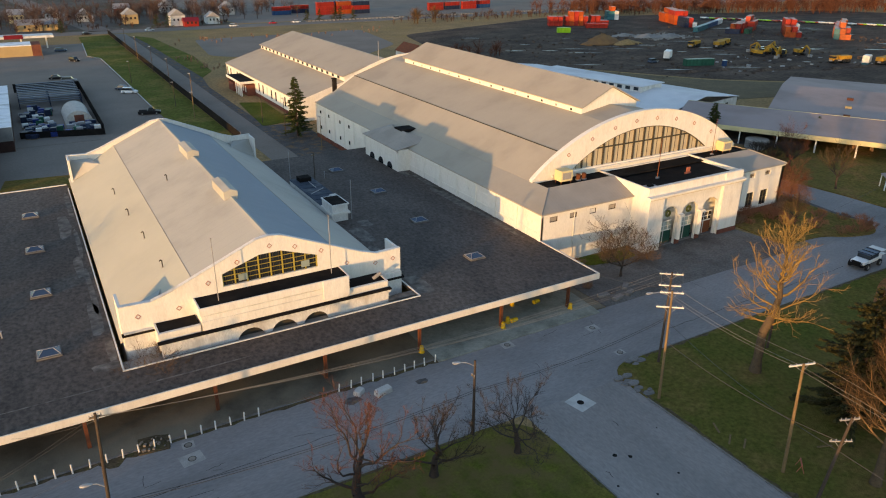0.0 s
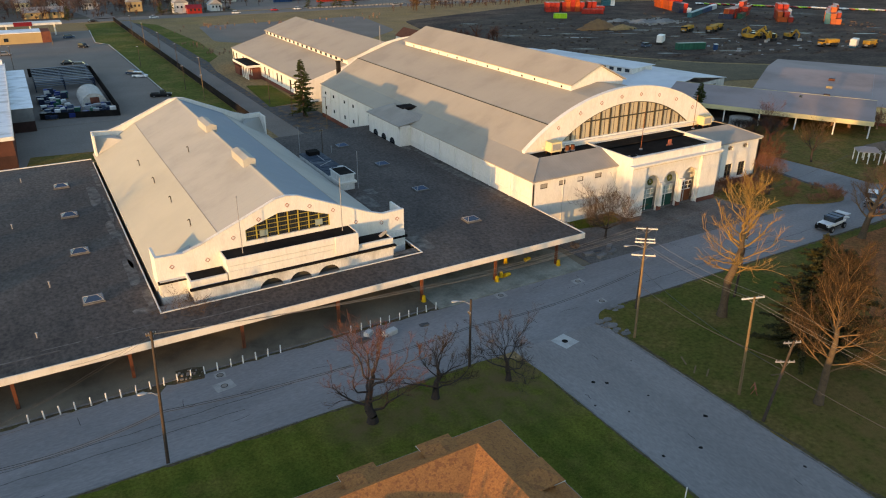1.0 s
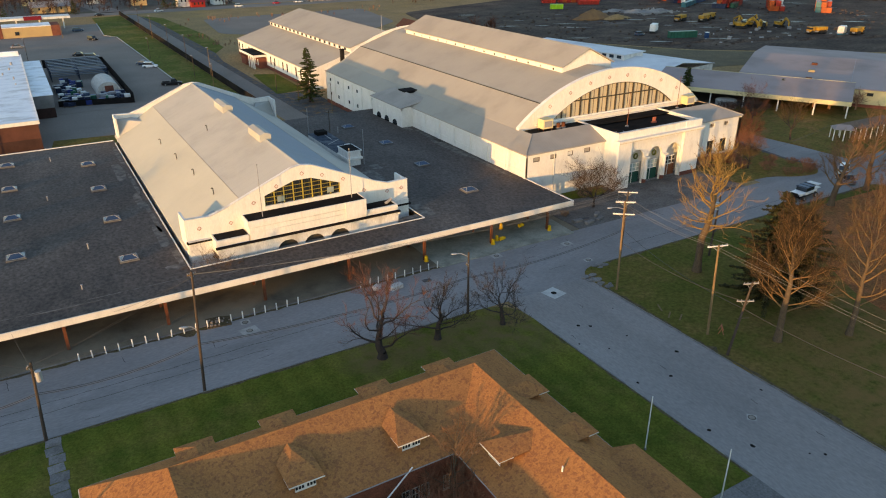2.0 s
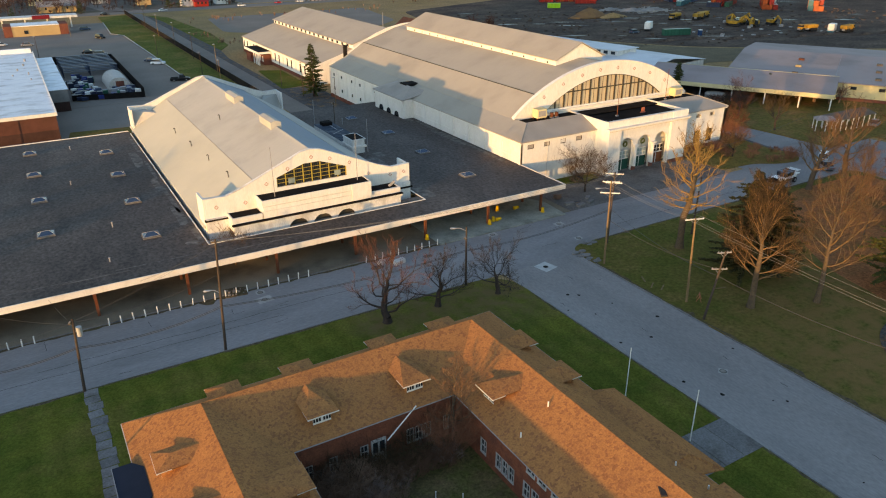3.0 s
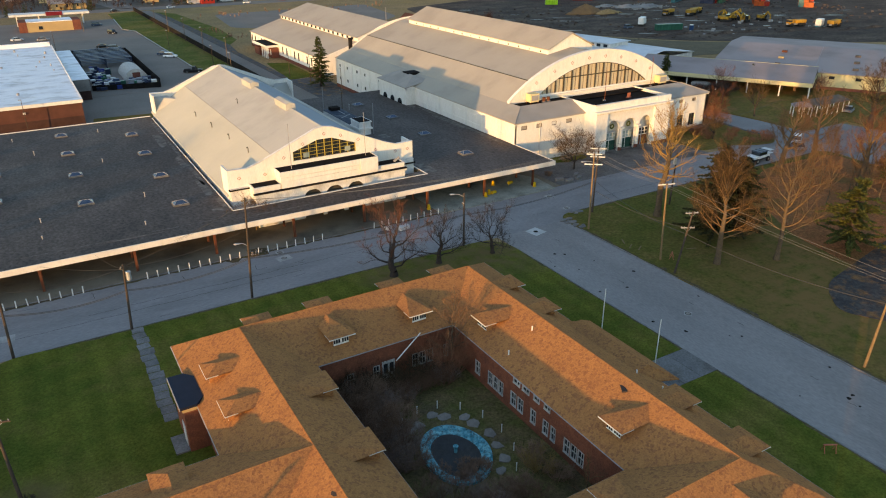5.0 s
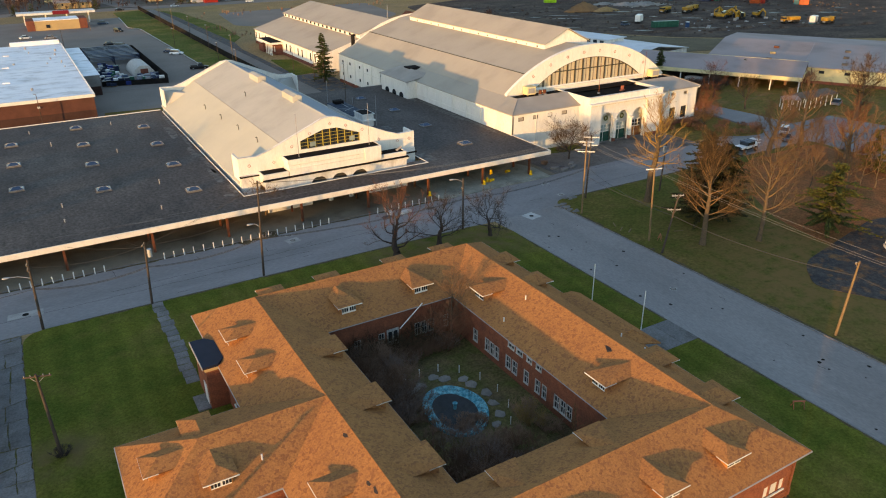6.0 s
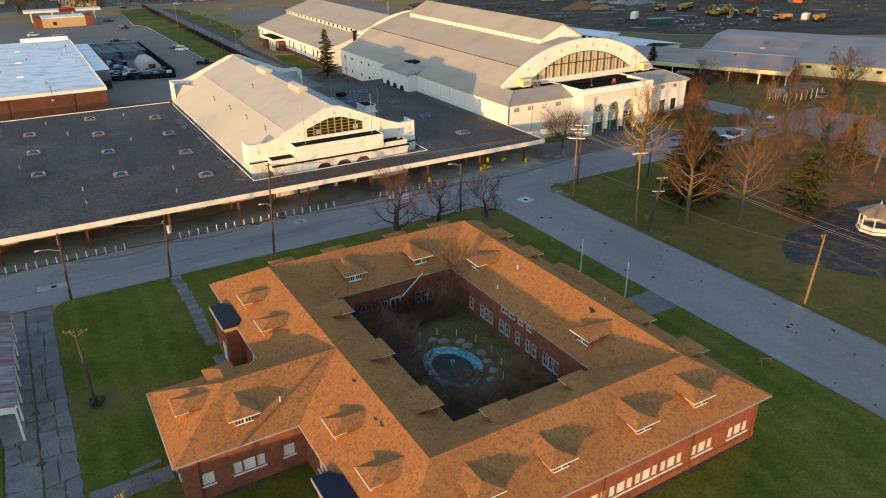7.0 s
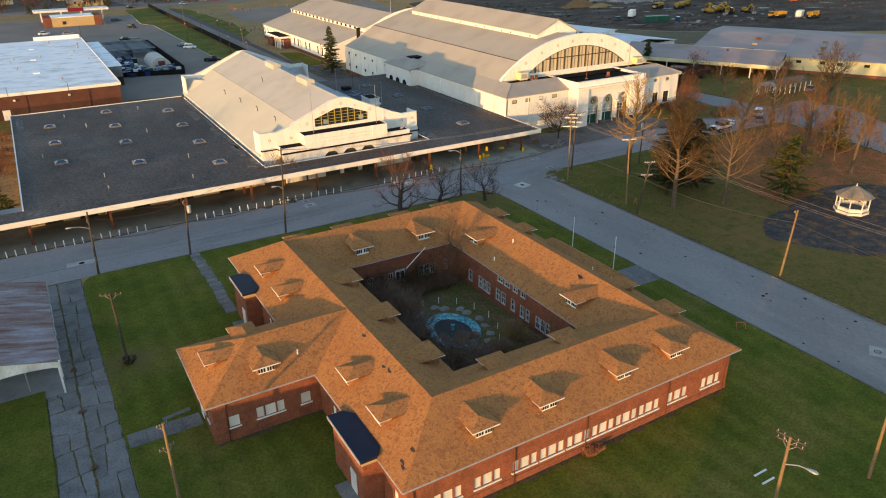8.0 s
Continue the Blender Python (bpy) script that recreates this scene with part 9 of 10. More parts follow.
for k in range(90):
    x, y = random.uniform(-3.6, 12.4), random.uniform(184.5, 193.5)
    if k > 50:
        x, y = random.uniform(-3.5, 3.4), random.uniform(194, 219)
    c = random.choice(("tarp_blue", "tarp_blue", "car_blue", "box_navy", "gutter", "box_green", "box_navy", "car_grey", "box_white"))
    p = thing("pallet_load", x, y, 0, "wrapped pallet load in the storage yard", "pallet load", "pallet loads")
    a = random.uniform(-8, 8)
    part("pallet", G().obox((x, y, 0), a, 0, 1.5, 1.3, 0.15), M["pole_wood"], p)
    part("load", G().obox((x, y, 0.15), a, 0, 1.4, 1.2, random.uniform(0.6, 1.7)), M[c], p, bevel=0.05)
# fence and lamp posts along the drive
df = thing("drive_fence", 39.7, 250, 0, "long dark screen fence along the drive", "fence")
for k in range(53):
    y = 160 + 4.5 * k
    part("screen", G().box(39.55, 39.62, y, y + 4.44, 0.05, 2.1), M["tar"], df)
    part("post", G().tube((39.7, y, 0), (39.7, y, 2.3), 0.05, n=5), M["gutter"], df)
for k, (x, y, h) in enumerate(((38.6, 300, 9), (38.8, 268, 9), (38.4, 236, 9), (38.8, 205, 9), (38.6, 330, 9), (34, 205, 7), (35.4, 188, 7), (29.0, 250, 7), (49.4, 175, 8), (12, 137, 8), (-22, 142.5, 8), (-35, 143, 8), (7, 320, 8), (-8, 262, 8), (50.4, 160, 9), (54, 146, 7))):
    s = thing("lamp_post", x, y, 0, "thin grey lamp post", "lamp post", "lamp posts")
    part("shaft", G().tube((x, y, 0), (x, y, h), 0.10, 0.06, n=6), M["pole_dark"] if k % 3 else M["pole_wood"], s)
    part("head", G().box(x - 0.5, x + 0.1, y - 0.12, y + 0.12, h - 0.1, h + 0.05), M["grey_metal"], s)

# ---- bank and filling-station canopy ----
bk = thing("tan_shop", -5, 337, 0, "tan brick shop with a flat white roof", "shop")
part("shop_block", G().box(-17, 7.2, 331, 343, 0, 4.0), M["tan_wall"], bk)
part("brick_end", G().box(4.0, 7.3, 330.9, 343.1, 0, 4.3), M["brick_red"], bk)
part("brick_end", G().box(-17.1, -14.0, 330.9, 343.1, 0, 4.3), M["brick_red"], bk)
part("roof", G().box(-14.0, 4.0, 330.8, 343.2, 4.0, 4.35), M["white_roof"], bk)
part("window", G().box(-9.6, -8.1, 330.85, 331.0, 1.0, 2.4), M["glass"], bk)
fs = thing("station_canopy", -12, 352, 0, "long white filling-station canopy with a maroon panel", "canopy")
part("slab", G().box(-20, 13.4, 352, 361, 4.6, 5.5), M["white_worn"], fs)
part("panel", G().box(-5, 2, 351.8, 352.0, 4.5, 6.2), M["maroon"], fs)
for x in (-17, -8, 1, 10.5):
    part("column", G().box(x - 0.3, x + 0.3, 355, 355.6, 0, 4.6), M["trim"], fs)


# ---- vehicles ----
def car(x, y, a, colour, label, L=4.6, W=1.85, H=1.5, kind="sedan", z=0.004):
    c = thing("car", x, y, z, label, "car", "parked cars")
    u, w = Vector((math.cos(radians(a)), math.sin(radians(a)), 0)), Vector((-math.sin(radians(a)), math.cos(radians(a)), 0))

    def pt(l, s, h):
        v = Vector((x, y, z)) + u * l + w * s
        return (v.x, v.y, z + h)

    def ring(l, hw, h0, h1):
        return [pt(l, -hw, h0), pt(l, hw, h0), pt(l, hw * 1.02, (h0 + h1) / 2), pt(l, hw * 0.93, h1), pt(l, -hw * 0.93, h1), pt(l, -hw * 1.02, (h0 + h1) / 2)]

    hw, hb = W / 2, H * 0.58
    part("body", G().rings([ring(-L / 2, hw * 0.86, 0.32, hb * 0.86), ring(-L / 2 + 0.35, hw, 0.22, hb * 0.98), ring(0, hw, 0.2, hb), ring(L / 2 - 0.6, hw, 0.22, hb * 0.9), ring(L / 2, hw * 0.82, 0.32, hb * 0.72)]), M[colour], c)
    if kind == "pickup":
        cab = ((-0.3, 0.9), (0.0, 0.82), (0.95, 0.8), (1.55, 0.88))
    elif kind == "suv":
        cab = ((-L / 2 + 0.15, 0.92), (-L / 2 + 0.5, 0.82), (0.7, 0.8), (1.35, 0.9))
    else:
        cab = ((-L / 2 + 0.55, 0.9), (-0.95, 0.78), (0.35, 0.76), (1.15, 0.88))
    (a0, b0), (a1, b1), (a2, b2), (a3, b3) = cab
    r = [[pt(l, -hw * s, h), pt(l, hw * s, h), pt(l, hw * s * 0.99, h + 0.01), pt(l, -hw * s * 0.99, h + 0.01)] for l, s, h in ((a0, b0, hb), (a3, b3, hb))]
    g = G()
    lo, hi = [pt(a0, -hw * b0, hb), pt(a0, hw * b0, hb), pt(a3, hw * b3, hb), pt(a3, -hw * b3, hb)], [pt(a1, -hw * b1, H), pt(a1, hw * b1, H), pt(a2, hw * b2, H), pt(a2, -hw * b2, H)]
    g.rings([lo, hi])
    part("glasshouse", g, M["glass"], c, "dark glazed cabin")
    part("roof", G().rings([[(p[0], p[1], p[2]) for p in hi], [(p[0], p[1], p[2] + 0.05) for p in hi]]), M[colour], c)
    if kind == "pickup":
        part("bed", G().poly(pt(-L / 2 + 0.25, -hw * 0.8, hb + 0.012), pt(-0.5, -hw * 0.8, hb + 0.012), pt(-0.5, hw * 0.8, hb + 0.012), pt(-L / 2 + 0.25, hw * 0.8, hb + 0.012)), M["tar"], c)
    for l in (-L * 0.31, L * 0.31):
        for s in (-1, 1):
            p, q = Vector(pt(l, s * (hw - 0.2), 0.33)), Vector(pt(l, s * (hw + 0.03), 0.33))
            wl_ = part("wheel", G().tube(tuple(p), tuple(q), 0.33, n=14), M["tyre"], c)
            d = (q - p).normalized() * 0.012
            part("rim", G().tube(tuple(q), tuple(q + d), 0.19, n=10), M["grey_metal"], wl_)
    for s in (-0.62, 0.62):
        part("headlight", G().tube(pt(L / 2 - 0.12, s * hw, hb * 0.72), pt(L / 2 + 0.02, s * hw, hb * 0.7), 0.1, n=6), M["car_white"], c)
        part("tail_light", G().tube(pt(-L / 2 + 0.1, s * hw, hb * 0.78), pt(-L / 2 - 0.02, s * hw, hb * 0.76), 0.09, n=6), M["car_red"], c)


for x, y, a, col, lab, k in ((25.0, 239.2, -28, "car_blue", "dark blue car parked in a row", "sedan"), (25.9, 232.4, -28, "car_white", "white estate car parked in a row", "suv"), (26.2, 199.6, -12, "car_black", "black pickup truck on the car park", "pickup"), (8.4, 269.0, -5, "car_black", "black saloon car on the car park", "sedan"), (11.6, 261.6, -8, "car_grey", "pale grey estate car on the car park", "suv"), (17.0, 308.5, -60, "car_black", "dark car driving lane of the car park", "suv"), (-19.0, 306, 10, "car_white", "white car beside the shop", "sedan"), (14.5, 340, 0, "car_blue", "dark car behind the shop", "suv"), (-10, 231 + 70, 0, "car_grey", "grey car beside the shop", "sedan"), (117.5, 52.0, 30, "car_white", "white car behind bare trees", "suv"), (113.0, 48.8, 60, "car_grey", "grey car behind bare trees", "sedan"), (152, 62, 20, "car_grey", "grey car beside the pavilion", "sedan"), (215, 203, 0, "car_blue", "dark blue car on the mud yard", "suv"), (60, 403, 3, "car_white", "white car on the avenue", "sedan"), (104, 405, 3, "car_white", "white car on the avenue", "suv"), (128, 411, 3, "car_red", "red car on the avenue", "sedan"), (142, 411, 3, "car_white", "white car on the avenue", "sedan"), (205, 407, 3, "car_grey", "grey car on the avenue", "suv"), (30, 399, 3, "car_black", "dark car on the avenue", "sedan")):
    car(x, y, a, col, lab, 5.7 if k == "pickup" else 4.6, 2.0 if k == "pickup" else 1.85, 1.85 if k == "pickup" else 1.7 if k == "suv" else 1.45, k)


# the off-road truck on the street
def offroad(x, y, a):
    c = thing("off_road_truck", x, y, 0.0, "white open off-road truck with dark soft top and black bumper", "truck")
    u, w = Vector((math.cos(radians(a)), math.sin(radians(a)), 0)), Vector((-math.sin(radians(a)), math.cos(radians(a)), 0))

    def B(l0, l1, s0, s1, h0, h1):
        g = G()
        m = Vector((x, y, 0)) + u * (l0 + l1) / 2 + w * (s0 + s1) / 2
        return g.obox((m.x, m.y, h0), a, 0, l1 - l0, s1 - s0, h1 - h0)

    part("chassis", B(-2.6, 2.5, -0.85, 0.85, 0.5, 0.8), M["tar"], c)
    part("bonnet", B(1.0, 2.6, -0.95, 0.95, 0.8, 1.35), M["car_white"], c, bevel=0.08)
    part("body", B(-2.5, 1.0, -1.05, 1.05, 0.8, 1.3), M["car_white"], c, bevel=0.06)
    part("cabin", B(-1.7, 0.8, -0.9, 0.9, 1.3, 1.95), M["glass"], c)
    part("soft_top", B(-1.9, 0.9, -0.95, 0.95, 1.95, 2.05), M["car_blue"], c, "dark blue soft top")
    for l in (-1.7, -0.4, 0.8):
        part("hoop", B(l - 0.04, l + 0.04, -0.97, 0.97, 2.05, 2.11), M["tar"], c)
    part("bumper", B(2.6, 2.85, -1.05, 1.05, 0.6, 0.95), M["tar"], c)
    part("bull_bar", B(2.7, 2.8, -0.6, 0.6, 0.95, 1.35), M["tar"], c)
    part("tail_rack", B(-3.6, -2.5, -1.0, 1.0, 1.3, 1.4), M["car_white"], c)
    part("tail_panel", B(-3.6, -2.5, -1.0, 1.0, 1.9, 1.98), M["car_white"], c)
    for l in (-1.75, 1.75):
        for s in (-1.05, 1.05):
            p = Vector((x, y, 0.5)) + u * l + w * s
            q = p + w * (0.28 if s > 0 else -0.28)
            wl_ = part("wheel", G().tube(tuple(p), tuple(q), 0.5, n=16), M["tyre"], c)
            part("rim", G().tube(tuple(q), tuple(q + (q - p) * 0.06), 0.26, n=10), M["gutter"], wl_)
    for s in (-0.7, 0.7):
        p = Vector((x, y, 1.1)) + u * 2.6 + w * s
        part("headlight", G().tube(tuple(p), tuple(p + u * 0.06), 0.12, n=8), M["sky_glass"], c)


offroad(99.0, 47.6, 185)

# ---- yard with machines and containers ----
def container(x, y, a, colour, z=0.0, L=12.2):
    c = thing("shipping_container", x, y, z, "ribbed steel shipping container, faded " + colour.split("_")[1], "container", "shipping containers")
    part("shell", G().obox((x, y, z), a, 0, L, 2.44, 2.55), M[colour], c)
    ca, sa = math.cos(radians(a)), math.sin(radians(a))
    for s in (-1, 1):
        for k in range(8):
            t = (k + 0.5) / 8 - 0.5
            px, py = x + ca * t * L - sa * s * 1.24, y + sa * t * L + ca * s * 1.24
            part("rib", G().obox((px, py, z + 0.15), a, 0, L / 18, 0.06, 2.25), M[colour], c)
    part("door_end", G().obox((x + ca * (L / 2 + 0.03), y + sa * (L / 2 + 0.03), z + 0.1), a, 0, 0.06, 2.3, 2.3), M["gutter"], c)


random.seed(61)
def stack(x, y, a, L, cols, heights):
    """A row of end-on containers: columns side by side, each of so many storeys."""
    side = a - 90
    for k, (c, n) in enumerate(zip(cols, heights)):
        px, py = x + math.cos(radians(side)) * 2.6 * k, y + math.sin(radians(side)) * 2.6 * k
        for s in range(n):
            colour = c if s == 0 or random.random() < 0.65 else random.choice(("box_red", "box_orange", "box_navy", "box_red"))
            container(px + random.uniform(-0.2, 0.2), py + random.uniform(-0.4, 0.4), a + random.uniform(-1, 1), colour, s * 2.6, L)


RED, ORA, NAV, BLU, TEA, GRN, WHI = "box_red", "box_orange", "box_navy", "box_blue", "box_teal", "box_green", "box_white"
stack(266, 333, 62, 6.1, (RED, RED, RED), (2, 2, 2))
stack(276, 331, 62, 6.1, (RED, ORA, RED, ORA, RED), (2, 3, 3, 3, 2))
stack(292, 327, 62, 6.1, (RED, RED, RED, RED), (2, 2, 1, 1))
stack(322, 347, 62, 6.1, (TEA, TEA, WHI), (2, 3, 2))
stack(333, 296, 62, 12.2, (NAV, RED, WHI), (2, 2, 1))
stack(339, 309, 62, 12.2, (ORA, NAV, RED), (3, 3, 3))
stack(345, 322, 62, 12.2, (ORA, ORA, RED, RED), (2, 3, 3, 2))
for k, c in enumerate((TEA, TEA, BLU, BLU, WHI)):
    container(321 + 10.9 * k, 274 + 5.8 * k, 28, c, 0.0, 12.0)
stack(329, 261, 30, 6.1, (NAV, NAV, NAV), (1, 2, 2))
stack(338, 262, 30, 12.2, (RED, RED, GRN), (2, 2, 1))
stack(350, 268, 30, 12.2, (NAV, RED, RED), (2, 3, 2))
stack(362, 275, 30, 12.2, (WHI, RED), (2, 2))
stack(346, 238, 42, 12.2, (ORA, ORA, RED), (2, 2, 1))
stack(356, 246, 42, 12.2, (RED, ORA, WHI), (3, 3, 2))
stack(358, 218, 34, 6.1, (TEA, ORA, ORA), (2, 2, 1))
stack(366, 224, 34, 12.2, (ORA, BLU, RED), (2, 3, 2))
stack(378, 231, 34, 12.2, (RED, ORA), (2, 3))
stack(391, 238, 34, 12.2, (RED, RED), (2, 2))
for x, y, a, col, L in ((281.9, 311.7, -28, RED, 12.2), (226, 190, -16, GRN, 12.2), (250.4, 301.8, -30, "box_lime", 7.0)):
    container(x, y, a, col, 0.0, L)
for k in range(64):
    x, y = 380 + k * 1.6, 322 - k * 2.05 + (k % 2)
    t = thing("trailer_chassis", x, y, 0, "small container trailer parked in a row", "trailer", "trailers in the yard")
    c = random.choice(("box_red", "box_lime", "box_orange", "box_red", "box_white", "box_lime"))
    part("frame", G().obox((x, y, 0.6), 70, 0, 4.4, 1.6, 0.6), M[c], t)
    part("axle", G().obox((x - 1, y - 1.6, 0), 70, 0, 1.2, 1.5, 0.7), M["tyre"], t)
# the container lot beyond the avenue
for x, y, a, col, n in ((150, 462, 4, "box_blue", 2), (176, 452, 4, "box_red", 3), (190, 453, 4, "box_orange", 3), (183, 458, 4, "box_blue", 3), (200, 450, 4, "box_navy", 3), (258, 452, 4, "box_red", 2), (272, 453, 4, "box_navy", 2), (286, 453, 4, "box_red", 2), (300, 456, 4, "box_blue", 2), (165, 470, 4, "box_navy", 2)):
    for k in range(n):
        container(x, y, a, col if k != 1 else "box_red", k * 2.6)


def excavator(x, y, a, label="yellow tracked excavator with a raised arm"):
    e = thing("excavator", x, y, 0, label, "excavator", "machines in the yard")
    u, w = Vector((math.cos(radians(a)), math.sin(radians(a)), 0)), Vector((-math.sin(radians(a)), math.cos(radians(a)), 0))
    c = Vector((x, y, 0))

    def B(l, s, h, sl, ss, sh):
        m = c + u * l + w * s
        return G().obox((m.x, m.y, h), a, 0, sl, ss, sh)

    for s in (-1.3, 1.3):
        part("track", B(0, s, 0, 4.6, 0.7, 1.0), M["tyre"], e, bevel=0.15)
    part("house", B(-0.6, 0, 1.1, 3.8, 2.8, 1.3), M["machine"], e, bevel=0.1)
    part("cab", B(0.7, 0.9, 1.2, 1.6, 1.1, 1.9), M["glass"], e)
    p0, p1, p2, p3 = c + u * 1.3 + Vector((0, 0, 1.8)), c + u * 3.8 + Vector((0, 0, 4.3)), c + u * 6.4 + Vector((0, 0, 3.0)), c + u * 6.5 + Vector((0, 0, 0.8))
    part("boom", G().path([tuple(p0), tuple(p1), tuple(p2)], [0.42, 0.42, 0.32], 6), M["machine"], e)
    part("stick", G().tube(tuple(p2), tuple(p3), 0.3, 0.22, 6), M["machine"], e)
    part("bucket", B(7.2, 0, 0.1, 1.3, 1.3, 1.0), M["gutter"], e)


excavator(272, 200, 30)
excavator(280, 194, 150)
excavator(284, 198, 60)
excavator(277, 199, 100)
excavator(270, 196, 300)
excavator(288, 190, 250)
excavator(276, 190, 200)


def dump_truck(x, y, a):
    e = thing("dump_truck", x, y, 0, "yellow articulated dump truck, muddy", "dump truck", "machines in the yard")
    u = Vector((math.cos(radians(a)), math.sin(radians(a)), 0))
    c = Vector((x, y, 0))
    B = lambda l, h, sl, ss, sh: G().obox((c.x + u.x * l, c.y + u.y * l, h), a, 0, sl, ss, sh)
    part("skip", B(-1.8, 1.5, 5.4, 2.9, 1.5), M["machine"], e, bevel=0.2)
    part("cab", B(3.0, 1.0, 2.4, 2.5, 2.0), M["machine"], e, bevel=0.15)
    part("window", B(3.6, 2.0, 1.3, 2.56, 0.8), M["glass"], e)
    part("frame", B(0.2, 0.8, 8.6, 1.2, 0.6), M["gutter"], e)
    for l in (-3.2, -1.4, 3.0):
        p = c + u * l
        part("wheel", G().tube((p.x + u.y * 1.5, p.y - u.x * 1.5, 0.85), (p.x - u.y * 1.5, p.y + u.x * 1.5, 0.85), 0.85, n=14), M["tyre"], e)


dump_truck(266, 228, 200)
dump_truck(276, 222, 20)
dump_truck(284, 226, 15)
dump_truck(295, 158, 10)
dump_truck(282, 168, 165)
bt = thing("box_truck", 226, 206, 0, "white box truck on the mud yard", "truck")
part("box", G().obox((226, 206, 1.0), 35, 0, 6.4, 2.4, 2.7), M["box_white"], bt)
part("cab", G().obox((229.4, 208.4, 0.6), 35, 0, 2.0, 2.2, 1.9), M["car_white"], bt, bevel=0.15)
part("wheels", G().obox((226, 206, 0), 35, 0, 5.0, 2.2, 0.9), M["tyre"], bt)
wt = thing("white_tank", 292, 164, 0, "white and blue mobile tank between machines", "tank")
part("tank", G().obox((289.5, 161.5, 0.5), 20, 0, 5.0, 2.6, 3.0), M["box_white"], wt, bevel=0.3)
part("skid", G().obox((289.5, 161.5, 0.0), 20, 0, 5.2, 2.2, 0.5), M["box_teal"], wt)
pt_ = thing("portable_toilet", 233.5, 184, 0, "blue portable toilet with white roof", "toilet")
part("booth", G().obox((233.5, 184, 0), -16, 0, 1.3, 1.3, 2.1), M["box_blue"], pt_)
part("roof", G().obox((233.5, 184, 2.1), -16, 0, 1.35, 1.35, 0.2), M["box_white"], pt_)


def heap(seed, x, y, rx, ry, h, material, label, n=20, m=8):
    rng = random.Random(seed)
    rings = []
    for j in range(m):
        s = 1 - j / (m - 1) * 0.93
        z = h * (1 - s ** 1.3) if j else -0.05
        rings.append([(x + rx * s * math.cos(2 * math.pi * k / n) * rng.uniform(0.86, 1.1), y + ry * s * math.sin(2 * math.pi * k / n) * rng.uniform(0.86, 1.1), z * rng.uniform(0.85, 1.1) if j else -0.05) for k in range(n)])
    g = G().rings(rings)
    return solid("mound", g, M[material], (x, y, 0), label, "heap", "heaps in the yard", smooth=True)


heap(1, 237, 257, 12, 6, 4.6, "dirt_heap", "long heap of orange-brown earth")
heap(2, 247, 251, 9, 4, 2.2, "soil", "low heap of dull earth")
heap(3, 276, 268, 10, 4, 1.6, "concrete", "heap of broken concrete rubble")
heap(4, 285, 262, 12, 4, 1.8, "concrete", "heap of broken concrete rubble")
heap(5, 268, 276, 9, 3, 1.4, "concrete", "heap of broken concrete rubble")
for k in range(9):
    heap(20 + k, 210 + k * 14, 180 - k * 5 + (k % 2) * 3, 9, 1.6, 0.9, "yard", "low bank of black mud")

rng = random.Random(404)
for name, x0, x1, y0, y1, n, col, lab in (("rubble_field", 268, 300, 254, 276, 150, "concrete", "scattered pale concrete rubble on the mud"), ("mud_clods", 180, 380, 165, 300, 500, "yard", "dark clods and ruts of churned mud"), ("scrap_scatter", 226, 300, 160, 200, 26, "gutter", "scattered scrap and timber on the mud")):
    g = G()
    for k in range(n):
        x, y = rng.uniform(x0, x1), rng.uniform(y0, y1)
        if x * 0.4 + y < 250:
            continue
        w = rng.uniform(0.4, 1.6)
        g.obox((x, y, -0.02), rng.uniform(0, 180), 0, w, w * rng.uniform(0.3, 0.9), rng.uniform(0.15, 0.6))
    solid(name, g, M[col], (x0, y0, 0), lab, "debris", kind="stuff")

# ---- houses and far woods ----
def house(x, y, w, d, h, wall, roof, label, a=0):
    w, d, h = w * 0.85, d * 0.85, h * 0.85
    b = thing("house", x, y, 0, label, "house", "far houses")
    part("wall", G().box(x - w / 2, x + w / 2, y - d / 2, y + d / 2, 0, h), M[wall], b)
    part("roof", G().along_x([(y - d / 2 - 0.4, h), (y + d / 2 + 0.4, h), (y, h + d * 0.38)], x - w / 2 - 0.4, x + w / 2 + 0.4) if a == 0 else G().along_y([(x - w / 2 - 0.4, h), (x + w / 2 + 0.4, h), (x, h + w * 0.42)], y - d / 2 - 0.4, y + d / 2 + 0.4), M[roof], b)
    for i in range(3):
        part("window", G().box(x - w * 0.32 + i * w * 0.28, x - w * 0.32 + i * w * 0.28 + 0.9, y - d / 2 - 0.05, y - d / 2, h * 0.5, h * 0.5 + 1.2), M["glass"], b)


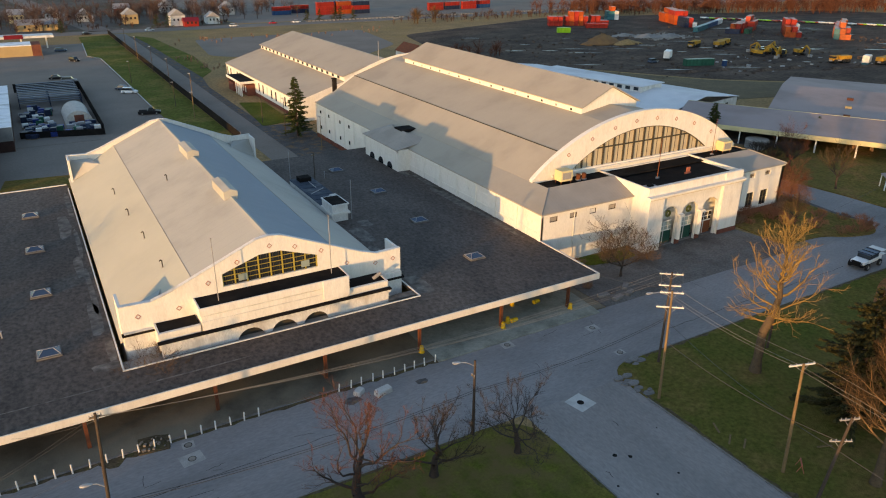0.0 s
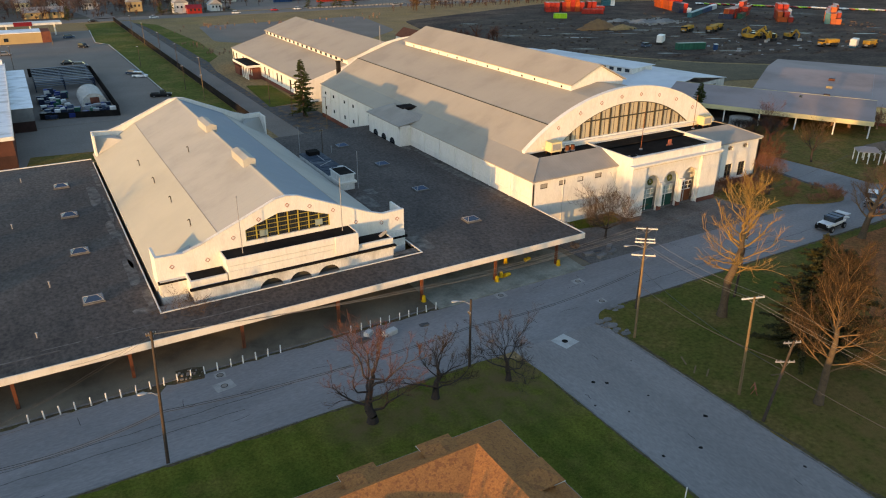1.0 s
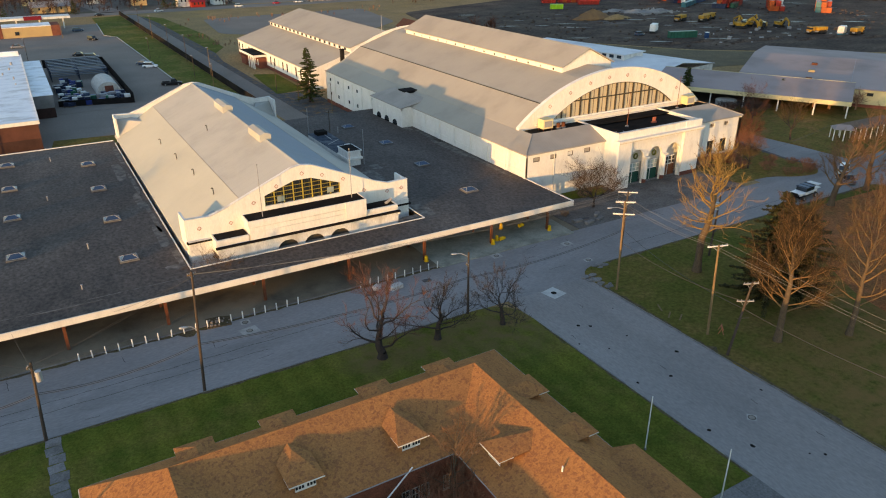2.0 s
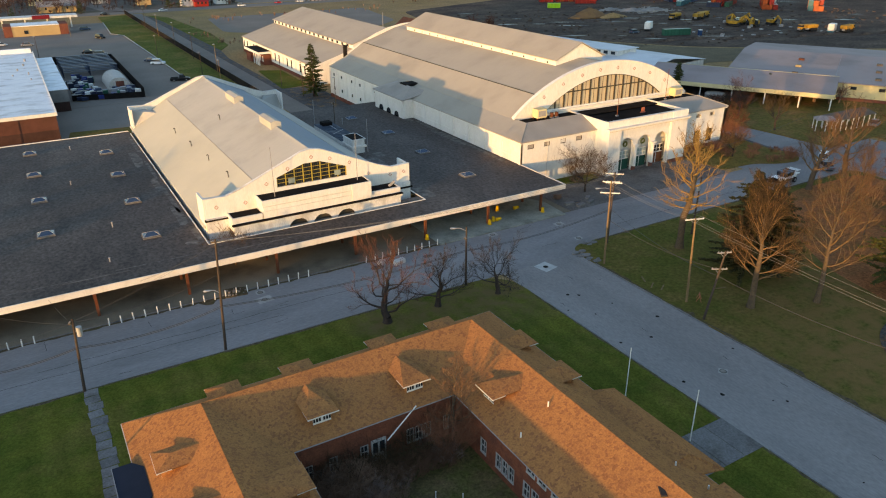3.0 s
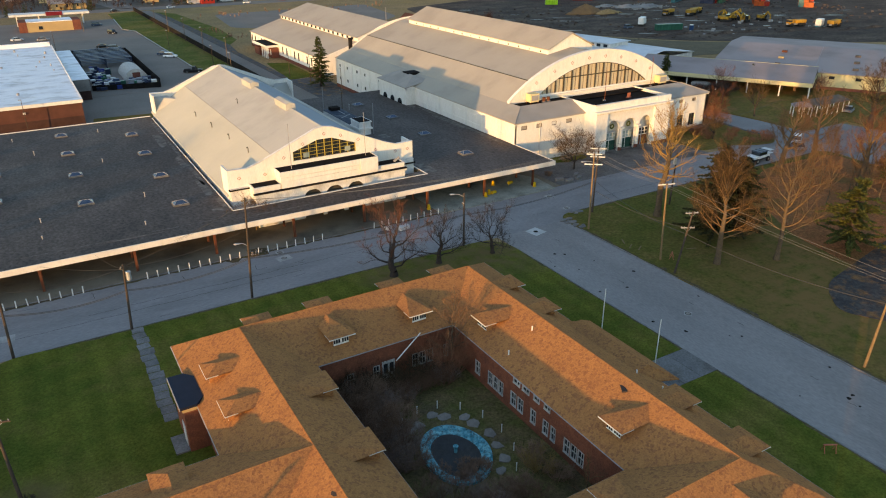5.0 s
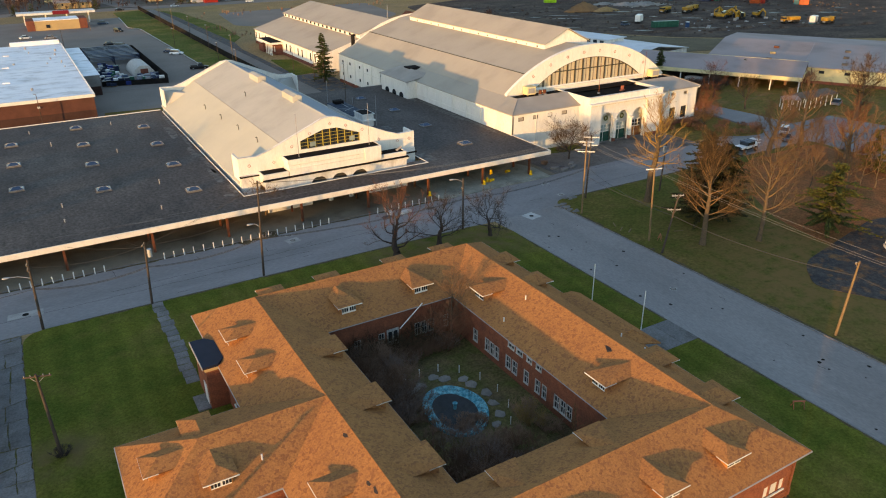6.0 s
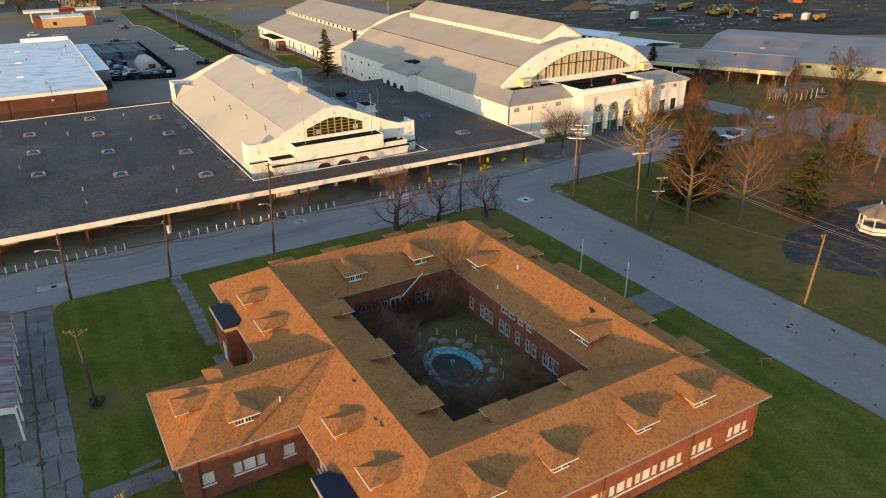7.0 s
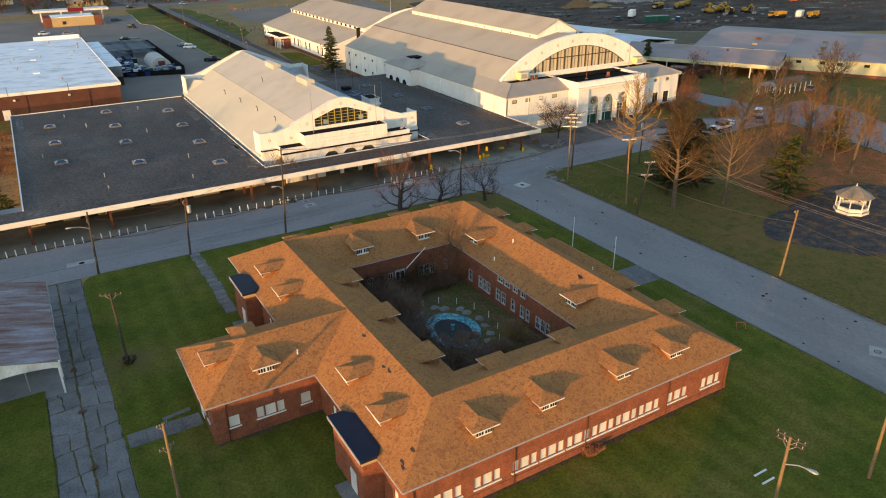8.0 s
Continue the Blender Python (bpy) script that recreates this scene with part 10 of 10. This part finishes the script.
for r in ((57, 446, 9, 9, 6.0, "tan_wall", "gutter", "cream two-storey house with dull roof", 1), (78, 424, 9, 9, 6.5, "white_worn", "gutter", "white two-storey house on the avenue", 1), (84, 418, 9, 6, 3.2, "box_red", "maroon", "low red shop with flat top", 0), (98, 428, 8, 9, 4.2, "white_worn", "gutter", "white gabled house on the avenue", 1), (36, 470, 10, 9, 4, "white_worn", "gutter", "pale bungalow among bare trees", 1), (20, 486, 10, 9, 5, "white_worn", "gutter", "pale house among trees", 1), (2, 478, 9, 9, 5, "cream", "gutter", "pale house among trees", 0), (-16, 500, 9, 9, 5, "white_worn", "brick", "pale house among trees", 1), (-30, 470, 9, 9, 5, "cream", "gutter", "cream house among trees", 0), (120, 480, 10, 9, 5, "white_worn", "gutter", "pale house among bare trees", 1), (60, 500, 10, 9, 5, "brick_red", "gutter", "brick house among bare trees", 0), (88, 510, 10, 9, 5, "white_worn", "gutter", "pale house among bare trees", 1), (10, 430, 22, 8, 3.6, "tan_wall", "gutter", "long low building along the avenue", 0), (136, 258, 9, 14, 3.0, "white_worn", "brick", "white outbuilding with rusty roof", 1)):
    house(*r)
# far trees: clusters of bare twigs, one bundle each row
def wood(seed, x0, y0, x1, y1, n, h, matname, label, deep=30, dens=20):
    rng = random.Random(seed)
    g = G()
    for i in range(n):
        f = rng.random()
        x, y = x0 + (x1 - x0) * f + rng.uniform(-deep, deep) * 0.5, y0 + (y1 - y0) * f + rng.uniform(-deep, deep) * 0.5
        hh = h * rng.uniform(0.55, 1.15)
        g.tube((x, y, 0), (x, y, hh * 0.5), 0.22, 0.14, 4, False)
        for k in range(dens):
            a, e = rng.uniform(0, 6.283), rng.uniform(0.1, 1.3)
            p = Vector((x, y, hh * rng.uniform(0.2, 0.6)))
            q = p + Vector((math.cos(a) * math.cos(e), math.sin(a) * math.cos(e), math.sin(e))) * hh * rng.uniform(0.25, 0.5)
            g.tube(tuple(p), tuple(q), 0.06, 0.03, 3, False)
            for s in range(3):
                q2 = q + Vector((rng.uniform(-1, 1), rng.uniform(-1, 1), rng.uniform(-0.1, 1))) * hh * 0.14
                g.tube(tuple(p.lerp(q, 0.6)), tuple(q2), 0.035, 0.02, 3, False)
    solid("woodland", g, M[matname], (x0, y0, 0), label, "woodland", kind="stuff")


wood(1, 330, 400, 600, 300, 620, 10, "twig_red", "russet bare wood beyond the yard", 46, 20)
wood(2, 200, 388, 360, 388, 130, 4, "town_twig", "brown scrub beside the avenue", 26, 16)
wood(3, -70, 440, 140, 480, 150, 9, "town_twig", "bare trees among the houses", 70, 24)
wood(12, -90, 424, 110, 424, 40, 3, "town_twig", "scrub along the avenue", 8, 24)
wood(13, -110, 452, 150, 500, 150, 11, "town_twig", "dark bare trees behind the houses", 60, 26)
wood(4, 230, 700, 900, 420, 600, 16, "twig_red", "far bare woods", 120, 12)
wood(5, -200, 560, 240, 720, 200, 14, "town_twig", "far bare trees of the town", 160, 14)
wood(6, 204, 374, 212, 378, 5, 14, "twig", "bare tree clump by the avenue", 10, 46)
wood(7, 150, 255, 175, 250, 10, 7, "twig_red", "reddish scrub behind the arena", 14, 26)
wood(8, 148, 170, 160, 132, 9, 5, "twig_red", "reddish scrub beside the white building", 10, 26)
wood(9, 60, 345, 170, 358, 40, 1.6, "brush", "low weeds along the far lot", 22, 14)
wood(10, 52, 300, 66, 240, 26, 1.4, "brush", "low weeds along the drive", 8, 14)
wood(11, 158, 92, 166, 80, 8, 5, "brush", "dark scrub under the long shed", 6, 26)
for k, (x, y, h) in enumerate(((150, 415, 7), (158, 416, 7), (168, 417, 8), (172, 417, 8), (180, 416, 7), (72, 417, 7), (66, 416, 7), (20, 412, 7), (-12, 398, 6), (-20, 398, 6))):
    conifer(300 + k, x, y, h, h * 0.42, "small dark conifer along the avenue", "needle", 0.0, 0.7)
# pale stones along the avenue lot
g = G()
random.seed(71)
for k in range(150):
    x = 140 + k * 2.6
    g.obox((x, 413 + 0.03 * k + random.uniform(-0.3, 0.3), 0), random.uniform(-10, 10), 0, 1.6, 0.6, 0.7)
solid("barrier_row", g, M["concrete"], (140, 413, 0), "row of pale concrete barriers along the lot", "barrier", kind="stuff")
